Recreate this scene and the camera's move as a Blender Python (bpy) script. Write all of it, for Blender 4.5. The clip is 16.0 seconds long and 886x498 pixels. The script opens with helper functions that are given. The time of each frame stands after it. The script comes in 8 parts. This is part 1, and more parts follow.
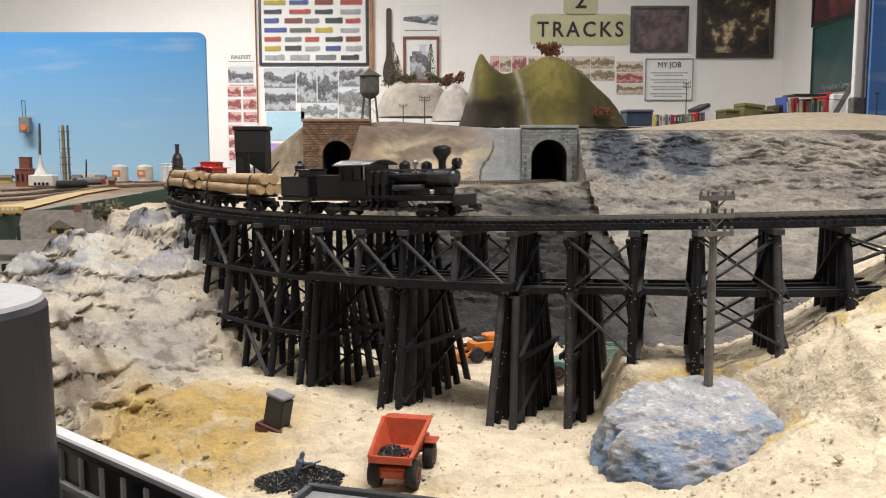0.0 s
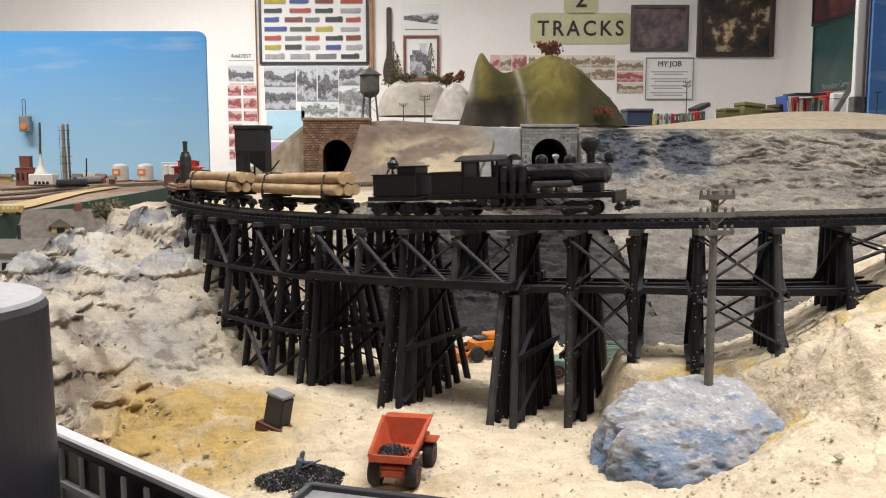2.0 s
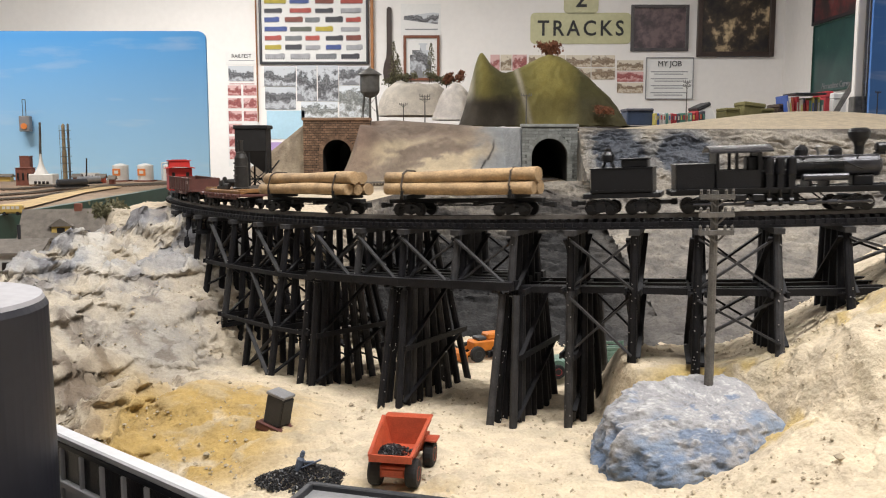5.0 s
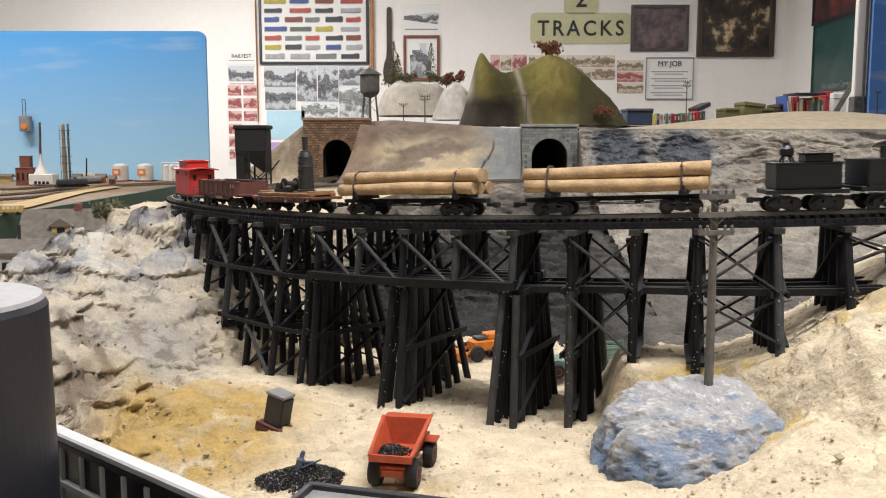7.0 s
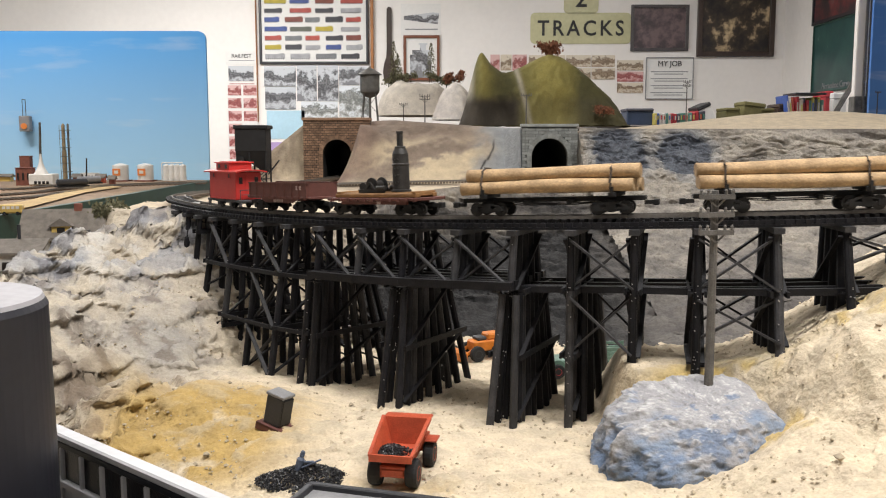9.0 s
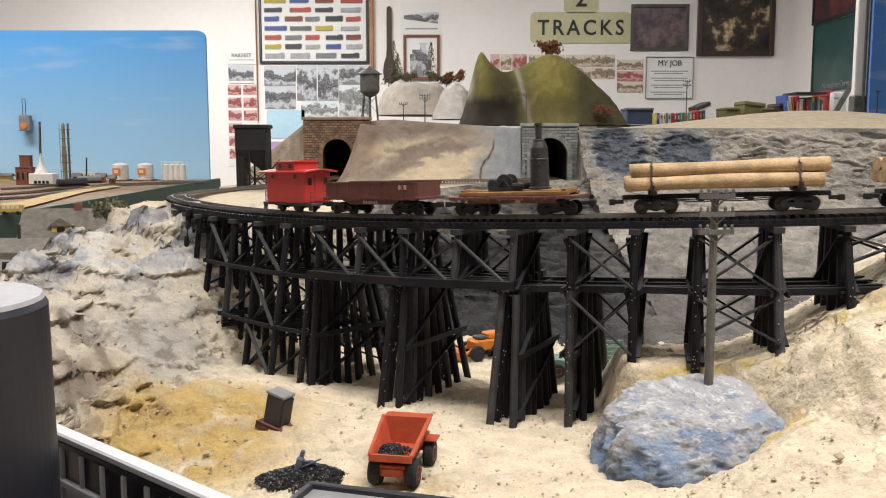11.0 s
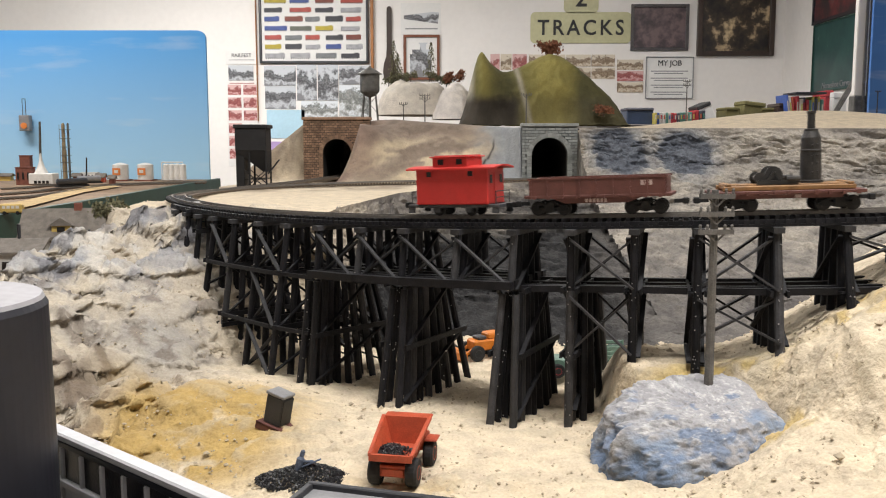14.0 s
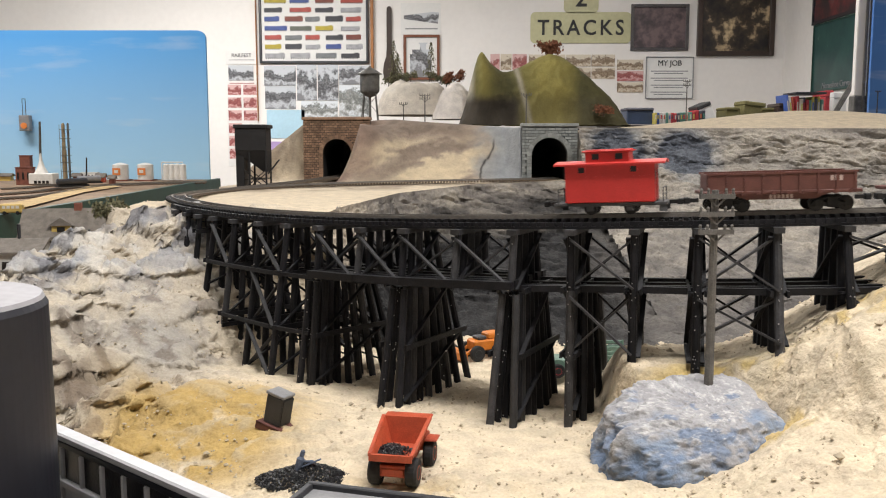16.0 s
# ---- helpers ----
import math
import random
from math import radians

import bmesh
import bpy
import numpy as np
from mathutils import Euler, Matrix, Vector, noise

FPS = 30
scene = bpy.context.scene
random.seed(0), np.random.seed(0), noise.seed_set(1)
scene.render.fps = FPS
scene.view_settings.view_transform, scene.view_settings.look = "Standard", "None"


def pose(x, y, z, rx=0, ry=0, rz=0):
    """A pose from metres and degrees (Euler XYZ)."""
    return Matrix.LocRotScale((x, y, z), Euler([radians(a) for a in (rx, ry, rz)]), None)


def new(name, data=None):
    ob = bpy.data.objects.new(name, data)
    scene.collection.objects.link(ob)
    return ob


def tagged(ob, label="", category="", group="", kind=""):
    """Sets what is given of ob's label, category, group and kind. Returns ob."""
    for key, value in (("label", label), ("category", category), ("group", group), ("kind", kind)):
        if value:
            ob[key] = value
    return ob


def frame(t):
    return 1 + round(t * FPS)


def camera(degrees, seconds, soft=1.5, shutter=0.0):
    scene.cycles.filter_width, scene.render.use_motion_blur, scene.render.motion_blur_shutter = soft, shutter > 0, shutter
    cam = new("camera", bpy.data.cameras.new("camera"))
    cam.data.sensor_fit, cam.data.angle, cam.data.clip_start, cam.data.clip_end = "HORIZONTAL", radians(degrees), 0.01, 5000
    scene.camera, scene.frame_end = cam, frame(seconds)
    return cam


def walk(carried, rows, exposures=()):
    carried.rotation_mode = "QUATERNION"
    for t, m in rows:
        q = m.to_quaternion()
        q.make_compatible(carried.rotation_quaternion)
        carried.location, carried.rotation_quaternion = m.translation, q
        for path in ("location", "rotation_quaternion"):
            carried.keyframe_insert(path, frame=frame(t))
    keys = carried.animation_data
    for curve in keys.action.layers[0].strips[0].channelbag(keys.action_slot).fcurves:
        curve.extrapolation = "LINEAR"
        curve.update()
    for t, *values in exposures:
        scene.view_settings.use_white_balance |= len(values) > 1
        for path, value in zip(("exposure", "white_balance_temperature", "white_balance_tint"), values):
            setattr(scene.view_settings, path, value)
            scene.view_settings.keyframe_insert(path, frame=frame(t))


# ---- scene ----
# camera on a tripod at shelf height, almost still
cam = camera(52.22, 16.0, soft=1.1, shutter=0.6)
TILT = 83.19
EYE = (0.0, 0.0, 1.30)


def eye_pose(up, side=0.0):
    return pose(*EYE, TILT + up, 0, side)


walk(cam, [(0.0, eye_pose(0.107, -0.02)), (0.5, eye_pose(0.105, -0.02)), (1.5, eye_pose(0.06, -0.015)), (2.5, eye_pose(0.042)),
           (9.0, eye_pose(0.035)), (11.3, eye_pose(0.0)), (16.0, eye_pose(0.0))])

# ---- light: fluorescent ceiling fixtures, out of view; count, places and powers assumed ----
world = bpy.data.worlds.new("room_world")
scene.world = world
world.use_nodes = True
world.node_tree.nodes["Background"].inputs[0].default_value = (0.9, 0.95, 1.0, 1)
world.node_tree.nodes["Background"].inputs[1].default_value = 0.15
scene.view_settings.exposure = 0.0


def ceiling_lamp(x, y, w, d, power, color=(1.0, 0.975, 0.945)):
    data = bpy.data.lights.new("fluorescent_light", "AREA")
    data.shape, data.size, data.size_y, data.energy, data.color = "RECTANGLE", w, d, power, color
    ob = new("fluorescent_light", data)
    ob.matrix_basis = pose(x, y, 2.68)
    return ob


LAMPS = [(0.35, 0.25, 1.2, 0.3, 43), (-1.6, 2.0, 1.2, 0.3, 34), (0.9, 4.2, 1.2, 0.3, 26), (-1.4, 4.5, 1.2, 0.3, 72)]
for lamp in LAMPS:
    ceiling_lamp(*lamp)


# ---- materials ----
def mat(name, color, rough=0.7, metal=0.0, vary=0.25, scale=60.0, bump=0.2, bscale=None, tint=None, fine=None, bdist=0.001, attr=None, per_piece=0.0, spec=0.5, island=0.0):
    """A surface with stains at one scale, grain at another and a fine relief."""
    m = bpy.data.materials.new(name)
    m.use_nodes = True
    nt = m.node_tree
    N, L = nt.nodes, nt.links
    b = N["Principled BSDF"]
    b.inputs["Roughness"].default_value = rough
    b.inputs["Metallic"].default_value = metal
    b.inputs["Specular IOR Level"].default_value = spec
    co = N.new("ShaderNodeTexCoord")
    n1 = N.new("ShaderNodeTexNoise")
    n1.inputs["Scale"].default_value, n1.inputs["Detail"].default_value = scale, 6
    n2 = N.new("ShaderNodeTexNoise")
    n2.inputs["Scale"].default_value, n2.inputs["Detail"].default_value = fine or scale * 9, 4
    for n in (n1, n2):
        L.new(co.outputs["Object"], n.inputs["Vector"])
    mix = N.new("ShaderNodeMix")
    mix.data_type = "RGBA"
    ramp = N.new("ShaderNodeMapRange")
    ramp.inputs[1].default_value, ramp.inputs[2].default_value = 0.35, 0.65
    L.new(n1.outputs[0], ramp.inputs[0])
    L.new(ramp.outputs[0], mix.inputs["Factor"])
    c = Vector(color)
    t = Vector(tint) if tint else c * (1 - vary)
    if attr:
        at = N.new("ShaderNodeAttribute")
        at.attribute_name = attr
        dark = N.new("ShaderNodeMix")
        dark.data_type, dark.blend_type = "RGBA", "MULTIPLY"
        dark.inputs["Factor"].default_value = 1.0
        dark.inputs["B"].default_value = (1 - vary, 1 - vary, 1 - vary * 0.9, 1)
        L.new(at.outputs["Color"], dark.inputs["A"])
        L.new(at.outputs["Color"], mix.inputs["A"])
        L.new(dark.outputs["Result"], mix.inputs["B"])
    else:
        mix.inputs["A"].default_value = (*c, 1)
        mix.inputs["B"].default_value = (*t, 1)
    mul = N.new("ShaderNodeMix")
    mul.data_type, mul.blend_type = "RGBA", "MULTIPLY"
    mul.inputs["Factor"].default_value = 1.0
    r2 = N.new("ShaderNodeMapRange")
    r2.inputs[1].default_value, r2.inputs[2].default_value = 0.3, 0.7
    r2.inputs[3].default_value, r2.inputs[4].default_value = 1 - vary * 0.7, 1 + vary * 0.3
    L.new(n2.outputs[0], r2.inputs[0])
    L.new(mix.outputs["Result"], mul.inputs["A"])
    L.new(r2.outputs[0], mul.inputs["B"])
    out = mul.outputs["Result"]
    if island:
        geo = N.new("ShaderNodeNewGeometry")
        r4 = N.new("ShaderNodeMapRange")
        r4.inputs[3].default_value, r4.inputs[4].default_value = 1 - island, 1 + island
        L.new(geo.outputs["Random Per Island"], r4.inputs[0])
        pm3 = N.new("ShaderNodeMix")
        pm3.data_type, pm3.blend_type = "RGBA", "MULTIPLY"
        pm3.inputs["Factor"].default_value = 1.0
        L.new(out, pm3.inputs["A"])
        L.new(r4.outputs[0], pm3.inputs["B"])
        out = pm3.outputs["Result"]
    if per_piece:
        info = N.new("ShaderNodeObjectInfo")
        r3 = N.new("ShaderNodeMapRange")
        r3.inputs[3].default_value, r3.inputs[4].default_value = 1 - per_piece, 1 + per_piece
        L.new(info.outputs["Random"], r3.inputs[0])
        pm2 = N.new("ShaderNodeMix")
        pm2.data_type, pm2.blend_type = "RGBA", "MULTIPLY"
        pm2.inputs["Factor"].default_value = 1.0
        L.new(out, pm2.inputs["A"])
        L.new(r3.outputs[0], pm2.inputs["B"])
        out = pm2.outputs["Result"]
    L.new(out, b.inputs["Base Color"])
    if bump:
        bp = N.new("ShaderNodeBump")
        bp.inputs["Strength"].default_value, bp.inputs["Distance"].default_value = bump, bdist
        if bscale:
            n3 = N.new("ShaderNodeTexNoise")
            n3.inputs["Scale"].default_value, n3.inputs["Detail"].default_value = bscale, 8
            L.new(co.outputs["Object"], n3.inputs["Vector"])
            L.new(n3.outputs[0], bp.inputs["Height"])
        else:
            L.new(n2.outputs[0], bp.inputs["Height"])
        L.new(bp.outputs[0], b.inputs["Normal"])
    return m


def glow(name, color, strength):
    m = bpy.data.materials.new(name)
    m.use_nodes = True
    b = m.node_tree.nodes["Principled BSDF"]
    b.inputs["Base Color"].default_value = (*color, 1)
    b.inputs["Emission Color"].default_value = (*color, 1)
    b.inputs["Emission Strength"].default_value = strength
    return m


M = {}
M["ground"] = mat("painted_plaster", (0.6, 0.5, 0.35), 0.95, vary=0.2, scale=55, bump=0.9, bscale=190, bdist=0.0034, attr="paint")
M["rock"] = mat("carved_plaster", (0.3, 0.29, 0.27), 0.9, vary=0.35, scale=40, bump=1.0, bscale=130, bdist=0.005, attr="paint")
M["boulder"] = mat("boulder_plaster", (0.4, 0.42, 0.46), 0.92, vary=0.16, scale=70, bump=0.8, bscale=210, bdist=0.003, attr="paint")
M["timber"] = mat("creosoted_wood", (0.0125, 0.0122, 0.0155), 0.6, vary=0.45, scale=90, bump=0.3, per_piece=0.3, spec=0.25)
M["timber_worn_lit"] = mat("weathered_lit_timber", (0.042, 0.041, 0.045), 0.65, vary=0.45, scale=90, bump=0.3, per_piece=0.35)
M["tie"] = mat("dark_tie_plastic", (0.009, 0.008, 0.0085), 0.75, vary=0.3, scale=300, spec=0.2)
M["rail"] = mat("nickel_rail", (0.26, 0.235, 0.21), 0.58, 0.55, vary=0.2, scale=300)
M["wall"] = mat("white_wall_paint", (0.8, 0.77, 0.74), 0.85, vary=0.04, scale=3, bump=0.1, bscale=120)
M["black"] = mat("engine_black", (0.0055, 0.0058, 0.0085), 0.36, vary=0.4, scale=120)
M["red"] = mat("caboose_red", (0.55, 0.035, 0.03), 0.45, vary=0.1, scale=100)
M["brown"] = mat("boxcar_brown", (0.13, 0.045, 0.035), 0.6, vary=0.2, scale=120)
M["log"] = mat("bark_stripped_log", (0.55, 0.37, 0.2), 0.75, vary=0.35, scale=70, bump=0.5)
M["glow"] = glow("lit_diffuser", (1.0, 0.97, 0.93), 3.0)
M["floor"] = mat("room_carpet", (0.2, 0.18, 0.16), 0.95, vary=0.3, scale=20)
M["ceiling"] = mat("ceiling_tile", (0.75, 0.74, 0.72), 0.9, vary=0.1, scale=8)


# ---- mesh helpers ----
def part(name, bm, material, parent=None, label="", smooth=False):
    me = bpy.data.meshes.new(name)
    bm.normal_update()
    bm.to_mesh(me)
    bm.free()
    if smooth:
        me.polygons.foreach_set("use_smooth", [True] * len(me.polygons))
    me.materials.append(material)
    ob = new(name, me)
    if parent:
        ob.parent = parent
    if label:
        ob["label"] = label
    return ob


def thing(name, label, category, group="", kind="", at=(0, 0, 0), turn=0.0):
    ob = new(name)
    ob.matrix_basis = pose(*at, 0, 0, turn)
    return tagged(ob, label, category, group, kind)


def box(bm, x0, x1, y0, y1, z0, z1, bevel=0.0):
    v = [bm.verts.new((x, y, z)) for z in (z0, z1) for x, y in ((x0, y0), (x1, y0), (x1, y1), (x0, y1))]
    f = [bm.faces.new([v[i] for i in q]) for q in ((3, 2, 1, 0), (4, 5, 6, 7), (0, 1, 5, 4), (1, 2, 6, 5), (2, 3, 7, 6), (3, 0, 4, 7))]
    if bevel:
        es = list({e for q in f for e in q.edges})
        bmesh.ops.bevel(bm, geom=es, offset=bevel, segments=1, affect="EDGES", profile=0.7)
    return bm


def frame_of(a, b, up=(0, 0, 1)):
    a, b = Vector(a), Vector(b)
    d = (b - a).normalized()
    u = Vector(up)
    if abs(d.dot(u)) > 0.98:
        u = Vector((0, 1, 0))
    s = d.cross(u).normalized()
    return a, b, s, s.cross(d).normalized()


def beam(bm, a, b, w, h, up=(0, 0, 1)):
    """A squared timber from a to b, w across and h deep."""
    a, b, s, u = frame_of(a, b, up)
    v = [bm.verts.new(p + s * (i * w / 2) + u * (j * h / 2)) for p in (a, b) for i, j in ((-1, -1), (1, -1), (1, 1), (-1, 1))]
    for q in ((3, 2, 1, 0), (4, 5, 6, 7), (0, 1, 5, 4), (1, 2, 6, 5), (2, 3, 7, 6), (3, 0, 4, 7)):
        bm.faces.new([v[i] for i in q])
    return bm


def rod(bm, a, b, r0, r1=None, n=8, cap=True):
    """A round bar from a to b."""
    r1 = r0 if r1 is None else r1
    a, b, s, u = frame_of(a, b)
    ring = []
    for p, r in ((a, r0), (b, r1)):
        ring.append([bm.verts.new(p + (s * math.cos(k * math.tau / n) + u * math.sin(k * math.tau / n)) * r) for k in range(n)])
    for k in range(n):
        bm.faces.new((ring[0][k], ring[0][(k + 1) % n], ring[1][(k + 1) % n], ring[1][k]))
    if cap:
        bm.faces.new(ring[0][::-1])
        bm.faces.new(ring[1])
    return bm


def turned(bm, profile, n=16, c=(0, 0, 0), axis="z"):
    """A turned body: (radius, height) pairs about an upright or lengthwise axis."""
    rings = []
    for r, h in profile:
        ring = []
        for k in range(n):
            a, b = r * math.cos(k * math.tau / n), r * math.sin(k * math.tau / n)
            p = (a, b, h) if axis == "z" else (h, a, b) if axis == "x" else (b, h, a)
            ring.append(bm.verts.new(Vector(c) + Vector(p)))
        rings.append(ring)
    for p, q in zip(rings, rings[1:]):
        for k in range(n):
            bm.faces.new((p[k], p[(k + 1) % n], q[(k + 1) % n], q[k]))
    bm.faces.new(rings[0][::-1])
    bm.faces.new(rings[-1])
    return bm


def sheet(name, P, material, parent=None, paint=None):
    """A surface over a grid of points, with a painted colour per point."""
    nu, nv = P.shape[:2]
    me = bpy.data.meshes.new(name)
    idx = np.arange(nu * nv).reshape(nu, nv)
    quads = np.stack([idx[:-1, :-1], idx[1:, :-1], idx[1:, 1:], idx[:-1, 1:]], -1).reshape(-1, 4)
    me.from_pydata(P.reshape(-1, 3).tolist(), [], quads.tolist())
    me.polygons.foreach_set("use_smooth", np.ones(len(quads), bool))
    if paint is not None:
        a = me.color_attributes.new("paint", "FLOAT_COLOR", "POINT")
        a.data.foreach_set("color", np.concatenate([paint.reshape(-1, 3), np.ones((nu * nv, 1))], 1).astype(np.float32).ravel())
    me.materials.append(material)
    ob = new(name, me)
    if parent:
        ob.parent = parent
    return ob


def rough(P, scale, octaves=5, seed=0.0):
    """Fractal noise at the points of an array, about -1 to 1."""
    flat = P.reshape(-1, 3) * scale + seed
    return np.array([noise.fractal(p, 0.9, 2.1, octaves) for p in flat.tolist()]).reshape(P.shape[:-1])


def crag(P, scale, octaves=5, seed=0.0):
    flat = P.reshape(-1, 3) * scale + seed
    return np.array([noise.ridged_multi_fractal(p, 0.9, 2.1, octaves, 1.0, 2.0) for p in flat.tolist()]).reshape(P.shape[:-1])


def step(e0, e1, x):
    t = np.clip((x - e0) / (e1 - e0), 0, 1)
    return t * t * (3 - 2 * t)


# ---- the line of the track: from beyond the bridge's end, over the trestle, round the loop, to the far tunnel ----
LINE = [(0.4439, 0.6594, 1.2554), (0.3710, 0.6472, 1.2544), (0.3141, 0.6399, 1.2529), (0.2362, 0.6437, 1.2506), (0.1884, 0.6525, 1.2489), (0.1440, 0.6644, 1.2471), (0.0965, 0.6813, 1.2449), (0.0511, 0.7032, 1.2427),
        (0.0073, 0.7281, 1.2407), (-0.0350, 0.7541, 1.2388), (-0.0758, 0.7861, 1.2369), (-0.1158, 0.8251, 1.2351), (-0.1508, 0.8632, 1.2337), (-0.1863, 0.9044, 1.2325), (-0.2225, 0.9506, 1.2318), (-0.2549, 0.9959, 1.2313),
        (-0.2867, 1.0442, 1.2313), (-0.3142, 1.0995, 1.2307), (-0.3415, 1.1699, 1.2292), (-0.3641, 1.2502, 1.2275), (-0.3760, 1.3406, 1.2252), (-0.3772, 1.4309, 1.2228), (-0.3600, 1.5214, 1.2212), (-0.3120, 1.5920, 1.2220),
        (-0.2296, 1.6426, 1.2242), (-0.1079, 1.6631, 1.2274), (0.0166, 1.6634, 1.2299), (0.1100, 1.6636, 1.2315), (0.1774, 1.7138, 1.2305), (0.2182, 1.8043, 1.2291), (0.2450, 1.9549, 1.2250)]


def smooth_line(points, step_len=0.004):
    """A smooth curve through the points, resampled at even steps."""
    P = [Vector(p) for p in points]
    P = [P[0] * 2 - P[1]] + P + [P[-1] * 2 - P[-2]]
    fine = []
    for a, b, c, d in zip(P, P[1:], P[2:], P[3:]):
        for k in range(40):
            t = k / 40
            fine.append(0.5 * ((2 * b) + (c - a) * t + (2 * a - 5 * b + 4 * c - d) * t * t + (3 * b - a - 3 * c + d) * t ** 3))
    fine.append(P[-2])
    A = np.array(fine)
    for _ in range(60):
        A[1:-1] = A[1:-1] * 0.5 + (A[:-2] + A[2:]) * 0.25
    s = np.concatenate([[0], np.cumsum(np.linalg.norm(np.diff(A, axis=0), axis=1))])
    even = np.arange(0, s[-1], step_len)
    return even, np.stack([np.interp(even, s, A[:, k]) for k in range(3)], 1)


TRACK_S, TRACK = smooth_line(LINE)


def on_track(s, table=None):
    """Place and heading (unit vector) at the distance s along the track."""
    S, T = table or (TRACK_S, TRACK)
    if s < 0.01:
        a, b = Vector(T[0]), Vector(T[5])
        d = (b - a).normalized()
        return a + d * s, d
    p = Vector([float(np.interp(s, S, T[:, k])) for k in range(3)])
    a = Vector([float(np.interp(s - 0.004, S, T[:, k])) for k in range(3)])
    b = Vector([float(np.interp(s + 0.004, S, T[:, k])) for k in range(3)])
    return p, (b - a).normalized()


# ---- land: one plaster ground with canyon, loop ledge and upper plateau (heights relative to the eye) ----
def ground_height(x, y):
    """Smooth height of the land, relative to the eye."""
    floor = -0.213 + 0.12 * np.clip(x, -0.2, 0) * (1 - step(0.62, 0.80, y)) - 0.004 * step(0.62, 0.80, y) * step(0.0, -0.1, x)
    z = floor + 0.012 * np.exp(-((x + 0.1) ** 2 + (y - 0.62) ** 2) / 0.006)
    # ochre mound on the left bank
    z = z + 0.03 * np.exp(-(((x + 0.2) / 0.085) ** 2 + ((y - 0.70) / 0.07) ** 2))
    # right bench and hill
    lip = np.interp(x, [0.12, 0.2, 0.26, 0.36], [0.60, 0.585, 0.48, 0.38])
    bench = step(0.120, 0.138, x + 0.004 * np.sin(y * 60)) * step(lip, lip + np.interp(x, [0.2, 0.3], [0.035, 0.13]), y)
    z = z + (-0.162 - z) * bench * (1 - step(0.70, 0.77, y))
    hill = step(0.185, 0.315, x - 0.25 * (y - 0.62)) * (1 - step(0.74, 0.86, y))
    z = z + 0.055 * hill * step(0.44, 0.61, y)
    z = z + 0.05 * step(0.27, 0.42, x) * (1 - step(0.74, 0.86, y))
    z = z + 0.035 * step(0.12, 0.24, x) * (1 - step(0.50, 0.60, y))
    # cliff on the left
    foot = np.interp(y, [0.5, 0.72, 0.85, 0.92, 0.97, 1.1], [-0.33, -0.30, -0.208, -0.165, -0.142, -0.13])
    crest = np.interp(y, [0.5, 0.82, 0.9, 1.0, 1.08, 1.2], [-0.42, -0.39, -0.407, -0.377, -0.327, -0.32])
    top = np.interp(y, [0.5, 0.82, 0.9, 1.0, 1.08, 1.2], [-0.19, -0.165, -0.146, -0.118, -0.086, -0.084])
    u = (foot - x) / (foot - crest)
    # a steep foot, then a sloping bench up to the crest
    face = np.interp(u, [-0.06, 0.04, 0.16, 0.35, 0.5, 1.0], [0.0, 0.10, 0.48, 0.84, 0.95, 1.0])
    soft = step(-0.05, 1.0, u)
    back = step(0.78, 0.88, y)
    z = z + (top - z) * (face * back + soft * (1 - back)) * (y < 1.3)
    z = z + (-0.25 - z) * step(1.25, 1.8, u) * (1 - step(1.1, 1.2, y))
    # ledge inside the loop
    edge = np.interp(x, [-0.42, -0.33, -0.26, -0.2, -0.128, -0.122, -0.07, 0.054, 0.22, 0.3, 0.8],
                     [1.12, 1.03, 1.02, 1.0, 0.99, 1.06, 1.34, 1.55, 1.64, 1.64, 1.4])
    level = np.interp(x, [-0.4, -0.25, -0.1, 0.05, 0.2], [-0.0845, -0.083, -0.080, -0.0765, -0.075])
    z = z + (np.maximum(level, z) - z) * step(-0.045, 0.005, y - edge)
    z = np.where((y > 1.02) & (y < edge - 0.03) & (x > -0.12), z - 0.06, z)
    # upper plateau
    rim = np.interp(x, [-0.5, -0.34, -0.285, -0.215, -0.19, -0.15, -0.10, 0.06, 0.145, 0.155, 0.252, 0.26, 0.42, 0.6, 0.85],
                    [1.87, 1.87, 1.87, 1.86, 1.80, 1.72, 1.69, 1.69, 1.7, 1.74, 1.74, 1.68, 1.52, 1.36, 1.2])
    # the two tunnels run back into the hill
    tunnel = (np.abs(x + 0.2165) < 0.036) | (np.abs(x - 0.202) < 0.039)
    wide = np.interp(x, [-0.5, -0.215, -0.19, -0.15, -0.10, 0.12, 0.15, 0.8], [0.02, 0.04, 0.12, 0.17, 0.19, 0.17, 0.02, 0.02])
    high = np.interp(x, [-0.44, -0.29, -0.1, 0.1, 0.25, 0.6], [-0.085, 0.036, 0.044, 0.029, 0.018, 0.014])
    up = step(0, 1, (y - rim) / wide)
    up = np.where(tunnel & (y > np.where(x < 0, 1.835, 1.72)) & (y < 2.17), 0, up)
    z = z + (high - z) * up
    wedge = -0.082 + 0.115 * np.clip((x + 0.213) / 0.05, 0, 1) ** 1.5
    share = step(1.66, 1.80, y) * (1 - step(-0.163, -0.05, x))
    wedge = np.where((y < 1.85) & (x > -0.213), wedge * share + z * (1 - share), z)
    z = np.maximum(z, wedge)
    # sand mound on the plateau
    z = z + 0.055 * up * np.exp(-(((x - 0.85) / 0.38) ** 2 + ((y - 2.1) / 0.28) ** 2))
    # the layout ends left of the loop
    z = z + (-0.45 - z) * step(-0.405, -0.43, x + 0.012 * np.sin(y * 23)) * step(1.06, 1.14, y)
    z = z + (-0.45 - z) * step(-0.46, -0.50, x)
    return z


